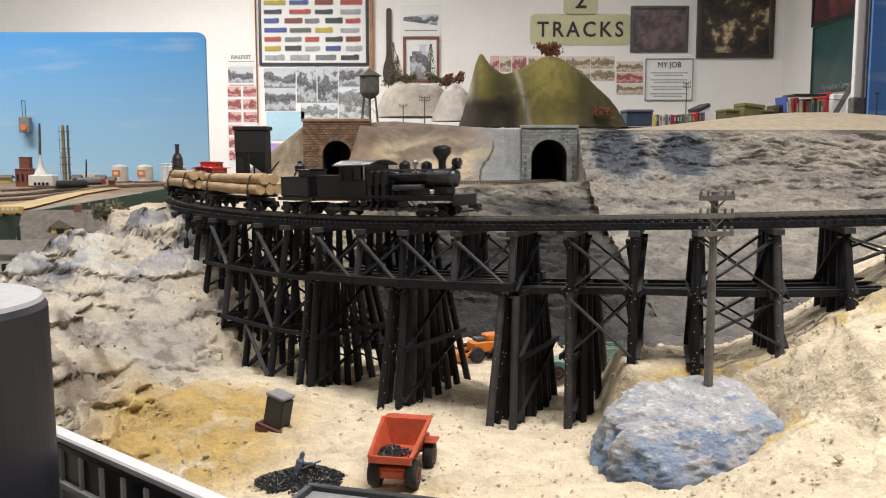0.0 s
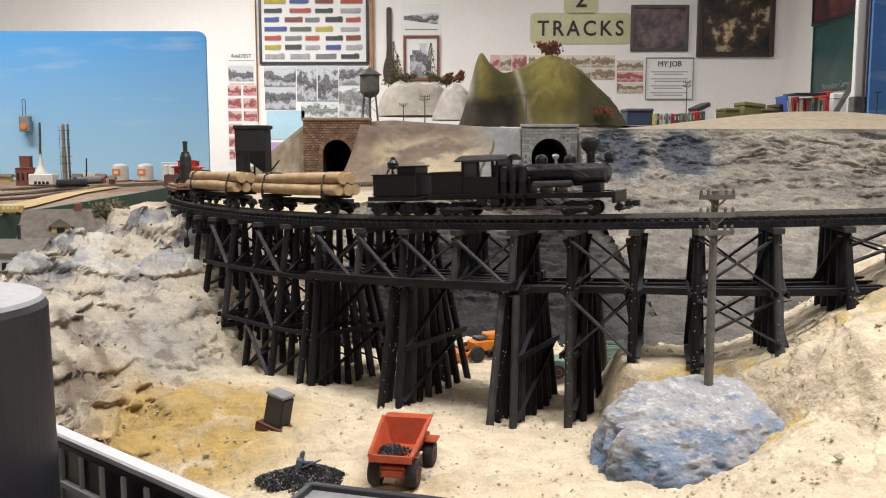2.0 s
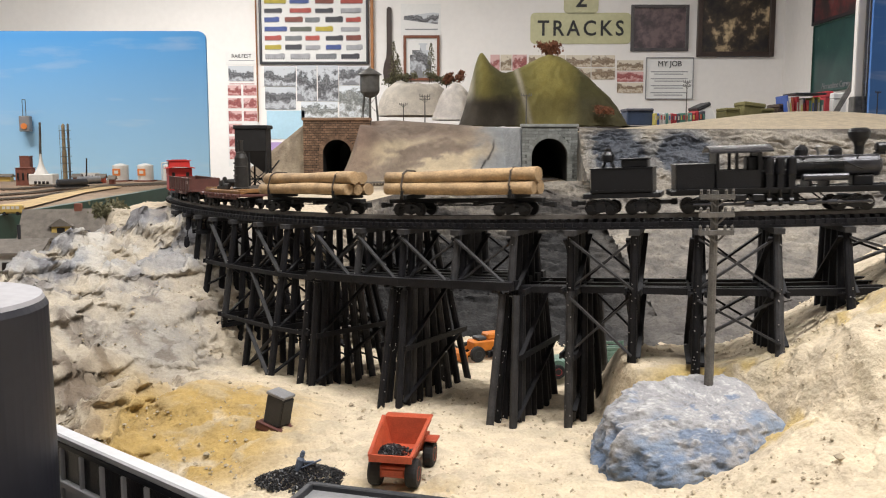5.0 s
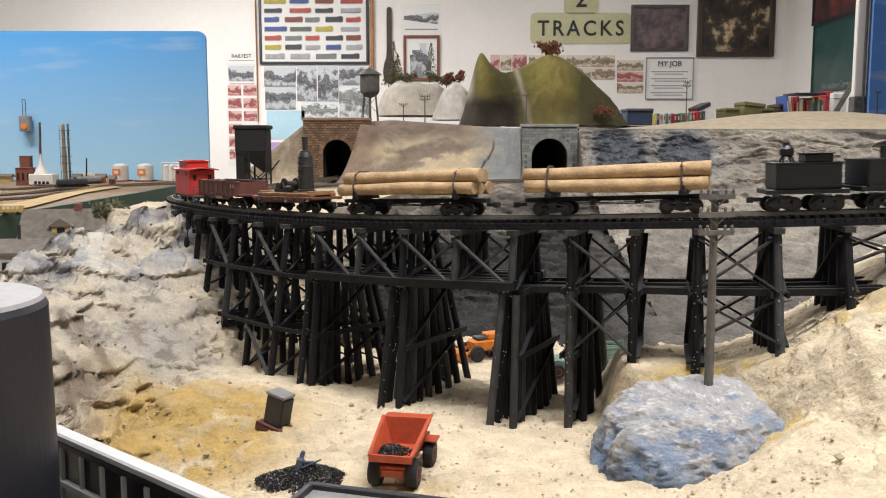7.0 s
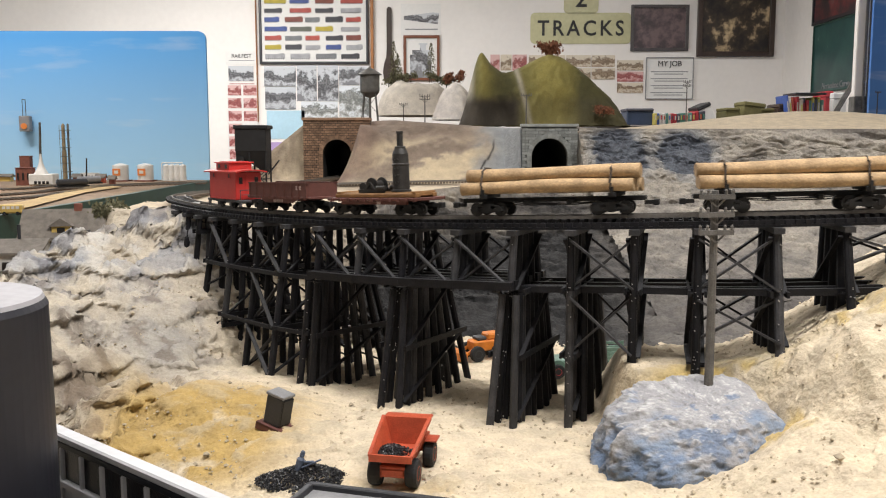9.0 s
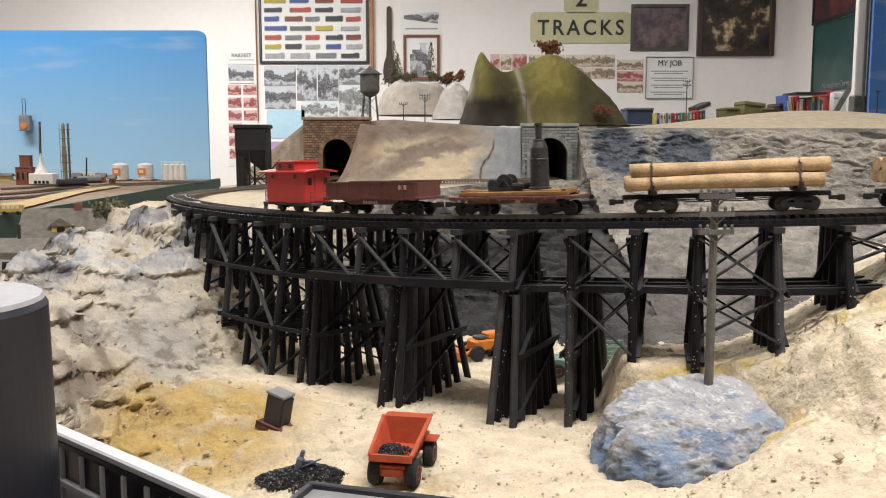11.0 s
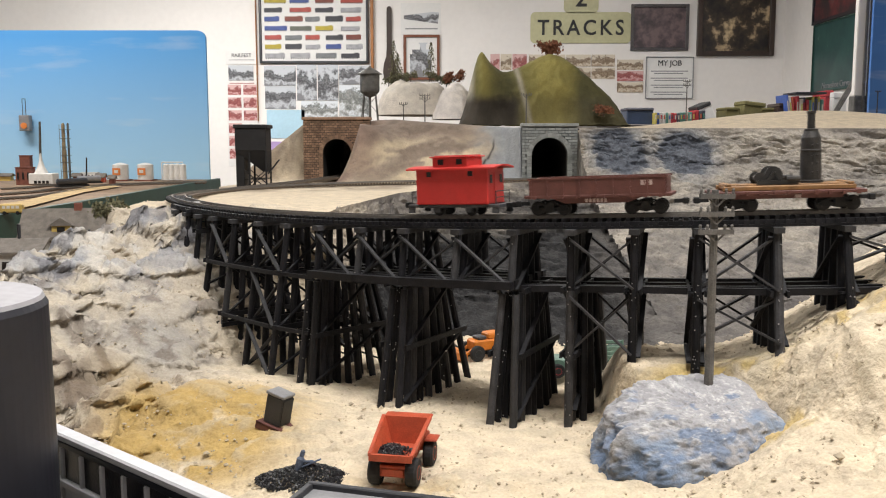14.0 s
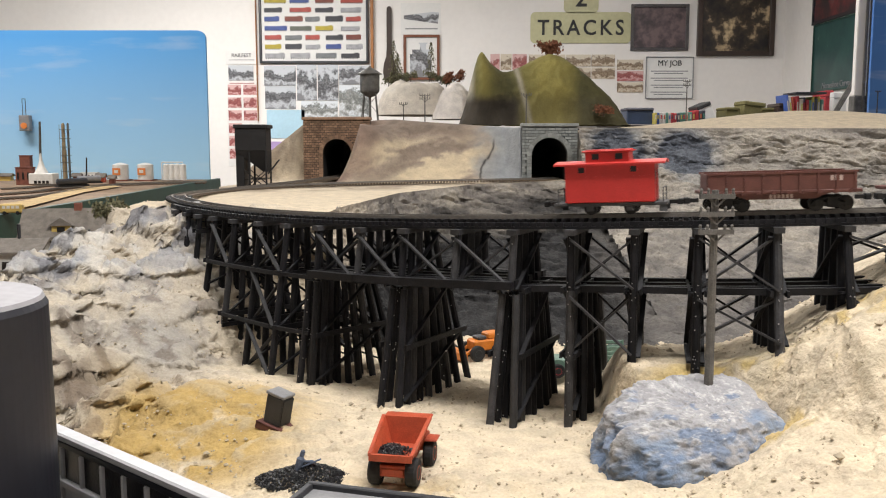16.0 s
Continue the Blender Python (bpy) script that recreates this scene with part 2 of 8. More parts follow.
def ground_at(x, y):
    return EYE[2] + float(ground_height(np.array([x]), np.array([y]))[0])


def land():
    xs = np.concatenate([np.linspace(-0.75, -0.46, 40), np.linspace(-0.455, 0.36, 400), np.linspace(0.365, 1.3, 90)])
    ys = np.concatenate([np.linspace(0.30, 1.02, 340), np.linspace(1.023, 1.95, 230), np.linspace(1.96, 2.6, 40)])
    X, Y = np.meshgrid(xs, ys, indexing="ij")
    Z = ground_height(X, Y)
    P = np.stack([X, Y, Z], -1)
    n1, n2 = rough(P, 14, 5), rough(P, 55, 5, 3.1)
    c1 = crag(P, 16, 6, 7.7)
    gx, gy = np.gradient(Z, xs, ys)
    steep = np.clip(np.hypot(gx, gy), 0, 2) / 2
    left = step(-0.16, -0.26, X) * step(1.16, 1.06, Y)
    right = step(0.17, 0.24, X) * (1 - step(0.62, 0.68, Y))
    rocky = np.clip(left * 0.7 + steep * 0.6 * (Y < 1.3) * step(0.1, 0.0, X) + right * 0.4, 0, 1)
    far = step(1.05, 1.35, Y)
    near = 1 - 0.8 * far
    n3 = rough(P, 150, 4, 9.4)
    warp = P + np.stack([n1, rough(P, 14, 4, 5.0), rough(P, 14, 4, 9.0)], -1) * 0.022
    slabs = rough(warp * np.array([1.0, 1.0, 2.6]), 20, 4, 31.0)
    chips = np.clip(crag(warp, 34, 5, 4.2) - 1.2, 0, 2)
    high_left = left * step(-0.165, -0.125, Z) * step(1.12, 1.02, Y)
    low_left = left * step(0.82, 0.70, Y)
    calm = 1 - 0.75 * left * np.exp(-(((X + 0.27) / 0.05) ** 2 + ((Y - 0.84) / 0.055) ** 2))
    P[..., 2] += (n1 * (0.003 + 0.006 * rocky) + n2 * (0.0013 + 0.0022 * rocky) + n3 * (0.0007 + 0.0008 * rocky) + chips * (0.0008 + 0.0065 * left + 0.0006 * right)) * near * calm
    P[..., 2] += slabs * 0.013 * rocky * near * calm + (c1 - 1.0) * 0.010 * left * near * calm
    # ledges: broken courses of rock that stand out over the one below
    course = (P[..., 2] + 0.018 * n1 + 0.05 * P[..., 0] + 0.008 * slabs) / 0.030
    ledge = 0.5 * np.sin(course * math.tau) + 0.25 * np.sin(course * 2 * math.tau + 0.6)
    push = ledge * 0.011 * np.clip(left * 0.9 + right * 0.35, 0, 1) * near * calm
    P[..., 0] += push * 0.55 + (n2 * 0.006 + n3 * 0.002) * rocky * near * calm
    P[..., 1] += -push * 0.85 + (n1 * 0.010 + n3 * 0.002) * rocky * near * calm
    # trowel marks on the canyon floor
    trowel = rough(warp * np.array([1.0, 2.4, 1.0]), 30, 4, 44.0)
    P[..., 2] += np.abs(trowel) * 0.0045 * (1 - rocky) * (Y < 1.0)
    P[..., 2] += EYE[2]
    # paint
    sand = np.array([0.66, 0.555, 0.405])
    pale = np.array([0.57, 0.50, 0.395])
    gray = np.array([0.25, 0.235, 0.21])
    ochre = np.array([0.46, 0.315, 0.11])
    slate = np.array([0.28, 0.31, 0.37])
    umber = np.array([0.17, 0.13, 0.095])
    paint = np.broadcast_to(sand, P.shape).copy()

    def blend(c, w):
        nonlocal paint
        w = np.clip(w, 0, 1)[..., None]
        paint = paint * (1 - w) + np.array(c) * w

    wash = rough(warp, 26, 5, 21.0)
    blend(pale, left)
    blend(np.array([0.42, 0.385, 0.34]), left * step(-0.15, 0.35, wash) * 0.8)
    blend(np.array([0.36, 0.345, 0.32]), left * np.exp(-(((X + 0.265) / 0.045) ** 2 + ((Y - 0.83) / 0.05) ** 2)) * 0.7)
    blend(np.array([0.66, 0.64, 0.60]), high_left * step(0.0, 0.4, slabs) * 0.7)
    blend(slate, high_left * step(-0.1, 0.35, n1 + 0.6 * wash) * 0.6)
    blend(np.array([0.15, 0.17, 0.22]), high_left * step(0.15, 0.45, wash + 0.3 * n2) * 0.55)
    blend(umber, left * (1 - 0.6 * high_left) * step(0.28, 0.5, wash + 0.35 * n2) * 0.6)
    # brown rock near the foot, its undercut's shade painted in as an umber patch
    blend(umber, 0.9 * np.exp(-(((X + 0.315) / 0.03) ** 2 + ((Y - 0.75) / 0.035) ** 2)) * step(-0.3, 0.1, wash))
    blend(ochre, 1.15 * np.exp(-(((X + 0.19) / 0.085) ** 4 + ((Y - 0.645) / 0.085) ** 4)) * step(-1.0, -0.35, n1 + 0.4 * n2))
    blend(ochre, 0.7 * np.exp(-(((X + 0.27) / 0.03) ** 2 + ((Y - 0.775) / 0.02) ** 2)))
    blend(umber * 1.5, low_left * step(0.2, 0.45, wash + 0.3 * n2) * step(-0.2, -0.26, X) * 0.5)
    blend(ochre * np.array([1.35, 1.4, 1.3]), 0.75 * step(0.25, 0.55, n1 + 0.3 * n2) * step(0.10, 0.16, X) * (Y < 0.62))
    blend(ochre * np.array([1.3, 1.35, 1.0]), 0.9 * np.exp(-(((X - 0.185) / 0.05) ** 2 + ((Y - 0.615) / 0.02) ** 2)) * step(-0.5, 0.1, n2))
    blend(np.array([0.36, 0.29, 0.2]), 0.35 * right * step(0.25, 0.6, rough(P, 22, 4, 12.0)))
    blend(ochre, 0.5 * np.exp(-(((X + 0.02) / 0.06) ** 2 + ((Y - 0.535) / 0.025) ** 2)) * step(-0.1, 0.4, n2))
    blend(np.array([0.50, 0.43, 0.31]), step(0.1, 0.45, trowel) * (1 - left) * (Y < 1.0) * 0.5)
    blend(gray, step(0.3, 0.7, steep) * (Y > 1.0) * (X > -0.2))
    # hill between the tunnels: brown and grey washes with cream swirls that rise to the right
    slant = np.stack([X * 4.0 + Z * 3.0, Y * 4.0, (Z - 0.22 * X) * 26.0], -1)
    streak = rough(slant + 0.25 * n1[..., None], 1.5, 5, 17.0)
    hillside = step(1.66, 1.72, Y) * (X < 0.16) * (X > -0.22)
    blend(np.array([0.40, 0.325, 0.25]), hillside)
    blend(np.array([0.66, 0.54, 0.37]), hillside * step(-0.15, 0.2, streak) * step(0.02, -0.015, Z) * step(0.12, 0.04, X))
    blend(np.array([0.21, 0.16, 0.125]), hillside * np.clip(step(-0.05, -0.4, streak) * 0.6 + step(-0.02, 0.025, Z + 0.03 * n1) * 0.8, 0, 1) * step(0.09, 0.02, X))
    blend(np.array([0.25, 0.17, 0.13]), hillside * step(-0.10, -0.16, X) * 0.8)
    blend(np.array([0.31, 0.32, 0.32]), hillside * step(0.06, 0.10, X + 0.03 * n1) * 0.9)
    blend(np.array([0.30, 0.315, 0.325]), hillside * step(0.095, 0.125, X + 0.02 * n1) * 0.9)
    # a crack drawn flat: its dark is painted in, not cut
    blend(np.array([0.035, 0.033, 0.03]), hillside * np.exp(-((X - 0.098 - 0.35 * Z + 0.008 * n1) / 0.0022) ** 2) * step(0.01, -0.01, Z))
    blend(np.array([0.22, 0.165, 0.12]), step(1.44, 1.55, Y) * (1 - hillside) * (X < 0.13) * step(-0.5, 0.2, n1) * 0.7)
    ob = sheet("ground", P, M["ground"], paint=paint)
    return tagged(ob, "sandy plaster canyon ground with painted rock banks", "ground", kind="structure")


land()


def rock_face(name, label, top, bottom, z_top, z_bottom, nu, nv, seed, paint_a, paint_b, patches=(), bend=0.8, shade_below=-0.16, relief=1.0):
    """A carved rock face between two lines on the plan."""
    t = np.linspace(0, 1, nu)
    lt = np.linspace(0, 1, len(top))
    T = np.stack([np.interp(t, lt, [p[k] for p in top]) for k in (0, 1)], -1)
    B = np.stack([np.interp(t, lt, [p[k] for p in bottom]) for k in (0, 1)], -1)
    v = np.linspace(0, 1, nv)
    shape = v ** bend
    XY = T[:, None] * (1 - shape[None, :, None]) + B[:, None] * shape[None, :, None]
    zt = np.interp(t, np.linspace(0, 1, len(z_top)), z_top)
    Z = zt[:, None] * (1 - v[None]) + z_bottom * v[None]
    P = np.concatenate([XY, Z[..., None]], -1)
    Q = P * np.array([0.8, 0.8, 3.4])
    Q[..., 2] += 0.35 * P[..., 0]
    n1, n2, c1 = rough(Q, 9, 5, seed), rough(Q, 40, 5, seed + 2), crag(Q, 13, 6, seed + 5)
    keep = step(0, 0.06, v)[None]
    c2 = crag(Q * np.array([1.0, 1.0, 1.8]), 34, 5, seed + 9)
    P[..., 1] -= keep * relief * (n1 * 0.016 + n2 * 0.004 + (c1 - 1.1) * 0.012 + (c2 - 1.0) * 0.008)
    P[..., 2] += keep * (n2 * 0.005 + (c2 - 1.0) * 0.003) + (1 - keep) * 0.003
    P[..., 2] += EYE[2]
    w = step(-0.35, 0.35, n1 + 0.4 * n2)[..., None]
    paint = np.array(paint_a) * w + np.array(paint_b) * (1 - w)
    for px, pv, rx, rv, depth in patches:
        far = ((P[..., 0] - px) / rx) ** 2 + ((v[None] - pv) / rv) ** 2 + 0.35 * n1 + 0.25 * n2
        halo, core = step(2.2, 1.0, far)[..., None] * 0.5, step(1.15, 0.75, far)[..., None] * depth
        paint = paint * (1 - halo) + np.array([0.31, 0.33, 0.35]) * halo
        paint = paint * (1 - core) + np.array([0.105, 0.12, 0.15]) * core
    # shade of the hollow painted in: near-black by the gully, grey brown beyond
    d = step(0.03, -0.03, P[..., 2] - EYE[2] - shade_below + 0.03 * n1)
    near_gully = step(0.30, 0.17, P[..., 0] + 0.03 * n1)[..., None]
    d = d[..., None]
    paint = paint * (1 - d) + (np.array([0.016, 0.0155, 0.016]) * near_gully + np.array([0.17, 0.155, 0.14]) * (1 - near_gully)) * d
    bank = step(-0.085, -0.125, P[..., 0] + 0.02 * n1)[..., None]
    paint = paint * (1 - bank) + (np.array([0.57, 0.49, 0.375]) * w + np.array([0.44, 0.375, 0.29]) * (1 - w)) * bank
    return tagged(sheet(name, P, M["rock"], paint=paint), label, "rock face", kind="structure")


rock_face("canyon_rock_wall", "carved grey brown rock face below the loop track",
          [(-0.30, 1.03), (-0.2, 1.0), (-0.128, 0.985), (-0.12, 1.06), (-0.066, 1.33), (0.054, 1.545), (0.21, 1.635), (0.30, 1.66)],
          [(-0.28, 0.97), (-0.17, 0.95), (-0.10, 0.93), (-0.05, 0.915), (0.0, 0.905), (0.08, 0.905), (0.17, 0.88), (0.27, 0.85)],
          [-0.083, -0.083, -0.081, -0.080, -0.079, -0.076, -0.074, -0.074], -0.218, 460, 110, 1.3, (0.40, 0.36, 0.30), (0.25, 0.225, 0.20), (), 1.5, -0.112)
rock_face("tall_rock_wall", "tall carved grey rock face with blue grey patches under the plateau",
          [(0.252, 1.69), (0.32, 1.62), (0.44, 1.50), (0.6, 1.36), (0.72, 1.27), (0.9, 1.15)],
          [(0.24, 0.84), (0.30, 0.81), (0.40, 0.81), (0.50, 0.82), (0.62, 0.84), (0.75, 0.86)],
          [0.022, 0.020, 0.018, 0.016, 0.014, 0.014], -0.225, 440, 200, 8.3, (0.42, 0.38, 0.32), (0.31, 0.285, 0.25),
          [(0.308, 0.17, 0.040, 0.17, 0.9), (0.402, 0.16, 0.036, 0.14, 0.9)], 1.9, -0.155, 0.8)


# ---- room shell ----
def slab(name, x0, x1, y0, y1, z0, z1, material, label, category="wall"):
    bm = bmesh.new()
    box(bm, x0, x1, y0, y1, z0, z1)
    return tagged(part(name, bm, material), label, category, kind="structure")


slab("floor", -4.2, 4.2, -2.2, 7.4, -0.1, 0.0, M["floor"], "dark carpet floor of the train room", "floor")
slab("ceiling", -4.2, 4.2, -2.2, 7.4, 2.8, 2.9, M["ceiling"], "white tiled ceiling with fluorescent lamps", "ceiling")
slab("wall_north", -4.2, 2.22, 6.0, 6.15, 0, 2.8, M["wall"], "white painted wall hung with railway pictures")
slab("wall_south", -4.2, 4.2, -2.2, -2.05, 0, 2.8, M["wall"], "white painted wall behind the viewer")
slab("wall_west", -4.2, -4.05, -2.05, 6.0, 0, 2.8, M["wall"], "white painted side wall")
slab("wall_east", 2.22, 2.37, -2.05, 6.15, 0, 2.8, M["wall"], "white painted side wall with posters")


# ---- track ----
UP = Vector((0, 0, 1))


def track_run(name, label, table, s0, s1, ties=None, pitch=0.0066):
    ties = ties or M["tie"]
    run = thing(name, label, "railway track", kind="structure")
    pts = [on_track(s, table) for s in np.arange(s0, s1, 0.005)]
    for side in (-1, 1):
        bm = bmesh.new()
        prev = None
        for p, d in pts:
            n = d.cross(UP).normalized() * side
            c = p + n * 0.0083
            ring = [bm.verts.new(c + n * a + UP * b) for a, b in ((-0.0006, 0), (0.0006, 0), (0.0006, -0.0023), (-0.0006, -0.0023))]
            if prev:
                for k in range(4):
                    bm.faces.new((prev[k], prev[(k + 1) % 4], ring[(k + 1) % 4], ring[k]))
            prev = ring
        part("rail", bm, M["rail"], run)
    bm = bmesh.new()
    for s in np.arange(s0, s1, pitch):
        p, d = on_track(s, table)
        n = d.cross(UP).normalized()
        q = p - UP * 0.0038
        beam(bm, q - n * 0.0165, q + n * 0.0165, 0.0032, 0.003)
    tagged(part("tie_bed", bm, ties, run), kind="stuff")
    return run


track_run("loop_track", "dark curved railway track with nickel rails", None, -0.7, 1.12)
# lighter, closer ties so the far track merges when seen from the camera
M["brown_tie"] = mat("plain_brown_tie", (0.16, 0.12, 0.085), 0.85, vary=0.3, scale=300)
track_run("ledge_track", "brown track that runs on round the loop", None, 1.12, 2.3, M["brown_tie"], 0.0056)
spur = smooth_line([(-0.3600, 1.5214, 1.2212), (-0.3340, 1.6021, 1.2221), (-0.2805, 1.7031, 1.2251), (-0.2351, 1.8042, 1.2285), (-0.2161, 1.9050, 1.2293), (-0.2255, 2.0559, 1.2275)])
track_run("tunnel_track", "branch track into the brick tunnel", spur, 0.02, spur[0][-1], M["brown_tie"], 0.0056)

rim_track = smooth_line([(0.2542, 1.8160, 1.3268), (0.3397, 1.7351, 1.3240), (0.4660, 1.6139, 1.3213), (0.5698, 1.4928, 1.3193), (0.6762, 1.3919, 1.3180), (0.8128, 1.2912, 1.3175)])
track_run("plateau_track", "thin track along the plateau rim", rim_track, 0.02, rim_track[0][-1])

# ---- timber trestle ----
trestle = thing("trestle", "black timber railway trestle standing on the sandy canyon floor", "trestle bridge")
DECK_FROM, DECK_TO = 0.0, 0.93


def swept(s0, s1, off, z0, z1, w):
    """A timber that follows the track, off to one side of it."""
    bm = bmesh.new()
    prev = None
    for s in np.arange(s0, s1 + 0.001, 0.008):
        p, d = on_track(s)
        n = -d.cross(UP).normalized()
        c = p + n * off
        ring = [bm.verts.new(c + n * a + UP * b) for a, b in ((-w / 2, z0), (w / 2, z0), (w / 2, z1), (-w / 2, z1))]
        if prev:
            for k in range(4):
                bm.faces.new((prev[k], prev[(k + 1) % 4], ring[(k + 1) % 4], ring[k]))
        else:
            bm.faces.new(ring[::-1])
        prev = ring
    bm.faces.new(prev)
    return bm


for off in (-0.0085, 0.0085):
    part("stringer", swept(DECK_FROM, DECK_TO, off, -0.0096, -0.0055, 0.007), M["timber"], trestle)
for off in (-0.0175, 0.0175):
    part("guard_timber", swept(DECK_FROM, DECK_TO, off, -0.0075, -0.0045, 0.0035), M["timber"], trestle)
for off in (-0.0192, 0.0192):
    part("deck_edge", swept(DECK_FROM, DECK_TO, off, -0.0094, -0.0076, 0.003), M["timber"], trestle)
bm = bmesh.new()
for s in np.arange(DECK_FROM, DECK_TO, 0.0066):
    p, d = on_track(s)
    n = d.cross(UP).normalized()
    beam(bm, p - UP * 0.0062 - n * 0.0205, p - UP * 0.0062 + n * 0.0205, 0.0036, 0.0032)
tagged(part("tie_course", bm, M["timber"], trestle), kind="stuff")

# distance along the line, kind, how far the front and the back legs lean out for each metre down
#   stub: stands on the girder; bent: one row of legs to the ground; tower: two rows of legs below the girder
BENTS = [(0.062, "bent", 0.25, 0.05), (0.112, "bent", 0.28, 0.05), (0.1663, "bent", 0.28, 0.05), (0.2117, "bent", 0.25, 0.02), (0.2617, "bent", 0.15, 0.10),
         (0.3044, "bent", 0.0, 0.22), (0.3486, "bent", 0.0, 0.30), (0.3912, "tower", 0.14, 0.22), (0.4376, "stub", 0.20, 0.15), (0.4865, "tower", 0.15, 0.32),
         (0.5292, "stub", 0.20, 0.15), (0.5795, "tower", 0.12, 0.27), (0.6279, "bent", 0.16, 0.20), (0.6749, "bent", 0.15, 0.20), (0.7251, "bent", 0.15, 0.17),
         (0.7714, "bent", 0.17, 0.15), (0.813, "bent", 0.12, 0.10), (0.848, "bent", 0.1, 0.1), (0.888, "bent", 0.1, 0.1)]
CAP, GIRT, DECK, LOWER = -0.0134, -0.0545, -0.0505, -0.103


class Bent:
    """The upright plane across the track in which one bent stands."""
    def __init__(self, s, kind, front, back):
        self.s, self.kind, self.front, self.back = s, kind, front, back
        self.p, d = on_track(s)
        n = -d.cross(UP)
        n.z = 0
        n.normalize()
        self.n = -n if n.y > 0 else n        # towards the open front
        self.d = self.n.cross(UP)

    def at(self, k, z, along=0.0, out=0.0):
        """The place of leg k (-1 back to 1 front) at a height under the rails."""
        far = 0.0215 + (CAP - z) * (self.front if k > 0 else self.back)
        return self.p + self.n * (k * far + out) + self.d * along + UP * z

    def foot(self, k):
        """How far down leg k meets the ground."""
        z = -0.1
        for _ in range(12):
            q = self.at(k, z)
            z += 0.7 * (ground_at(q.x, q.y) - self.p.z - z)
        return z


bents = [Bent(*b) for b in BENTS]
bolt_at = []
rnd = random.Random(11)


def post(parent, a, b, r):
    bm = bmesh.new()
    rod(bm, a, b, r, r * 1.08, 9)
    part("post", bm, M["timber" if rnd.random() < 0.75 else "timber_worn_lit"], parent)


for b in bents:
    bm = bmesh.new()
    beam(bm, b.p - b.n * 0.026 + UP * -0.0115, b.p + b.n * 0.0275 + UP * -0.0115, 0.0075, 0.0040)
    bent = part("bent", bm, M["timber_worn_lit"], trestle)
    ks = (-1, -0.5, 0.0, 0.5, 1)
    deep = min(b.foot(1), b.foot(-1))
    for k in ks:
        zf = GIRT if b.kind == "stub" else b.foot(k) - 0.006
        za = max(GIRT, zf)
        post(bent, b.at(k, CAP), b.at(k, za), 0.0029)
        if b.kind == "bent" and zf < GIRT:
            post(bent, b.at(k, GIRT + 0.001), b.at(k, zf), 0.0031)
    if b.kind == "tower":
        for row in (-0.0062, 0.0062):
            for k in (-1, -0.74, -0.5, -0.25, 0.0, 0.27, 0.52, 0.76, 1.0):
                zf = b.foot(k) - 0.006
                j = row + rnd.uniform(-0.0012, 0.0012)
                post(bent, b.at(k, GIRT - 0.003, j * 0.8, 0.003 * (k > 0.9)), b.at(k, zf, j * 1.4, 0.003 * (k > 0.9)), 0.0029)
    if b.s in (0.3486,):
        for k in (-1.25, -0.8, -0.3, 0.3):
            post(bent, b.at(k, GIRT - 0.003, -0.007), b.at(k, b.foot(k) - 0.006, -0.008), 0.0028)
    # sway braces and cross girts, storey by storey
    levels = [CAP - 0.003]
    if b.kind == "stub":
        levels.append(GIRT + 0.004)
    else:
        for z in (GIRT, LOWER):
            if z > deep + 0.012:
                levels.append(z)
        levels.append(max(b.foot(1), b.foot(-1)) + 0.006)
    out = 0.0115 if b.kind == "tower" else 0.0045
    for za, zb in zip(levels, levels[1:]):
        o = out if za < -0.03 else 0.0045
        for k, side in ((1, 1), (-1, -1)):
            bm = bmesh.new()
            beam(bm, b.at(k, za, o * side), b.at(-k, zb, o * side), 0.0015, 0.0034, b.d)
            part("sway_brace", bm, M["timber"], bent)
        if zb > deep + 0.02 and b.kind != "stub":
            for side in (1, -1):
                bm = bmesh.new()
                beam(bm, b.at(1, zb, side * (out + 0.001), 0.005), b.at(-1, zb, side * (out + 0.001), -0.005), 0.0018, 0.0042, UP)
                part("cross_girt", bm, M["timber"], bent)
        for z in (za, zb):
            for _ in range(2):
                bolt_at.append(b.at(1, z + rnd.uniform(-0.006, 0.006), rnd.uniform(-0.002, 0.002), 0.0031))
    if b.s < 0.6:
        z = GIRT
        while z > deep + 0.01:
            z -= rnd.uniform(0.006, 0.02)
            bolt_at.append(b.at(1, z, rnd.uniform(-0.0075, 0.0075) if b.kind == "tower" else rnd.uniform(-0.002, 0.002), 0.0058 if b.kind == "tower" else 0.0034))

bm = bmesh.new()
for q in bolt_at:
    box(bm, q.x - 0.0003, q.x + 0.0003, q.y - 0.0006, q.y + 0.0006, q.z - 0.0003, q.z + 0.0003)
M["bolt"] = mat("bright_pin_heads", (0.42, 0.41, 0.40), 0.45, 0.3, vary=0.3, scale=300)
tagged(part("pin_heads", bm, M["bolt"], trestle), kind="stuff")


def lengthwise(name, a, b, ka, kb, za, zb, w, h, material, out=0.0, up=None):
    bm = bmesh.new()
    beam(bm, a.at(ka, za, 0.0, out), b.at(kb, zb, 0.0, out), w, h, up or UP)
    part(name, bm, material, trestle)


def crossed(a, b, za, zb, both=True):
    """A pair of crossed braces on the front legs, and a pair on the back legs."""
    for k in (1, -1):
        o = 0.0036 * k
        # front braces lighter than back ones: weathered grey with their highlight in the colour
        top = M["timber_worn_lit"] if k > 0 else M["timber"]
        lengthwise("brace", b, a, k, k, za, zb, 0.0015, 0.0037, top, o, a.n)
        lengthwise("brace", b, a, k, k, zb, za, 0.0015, 0.0037, top, o - 0.0068 * k, a.n)


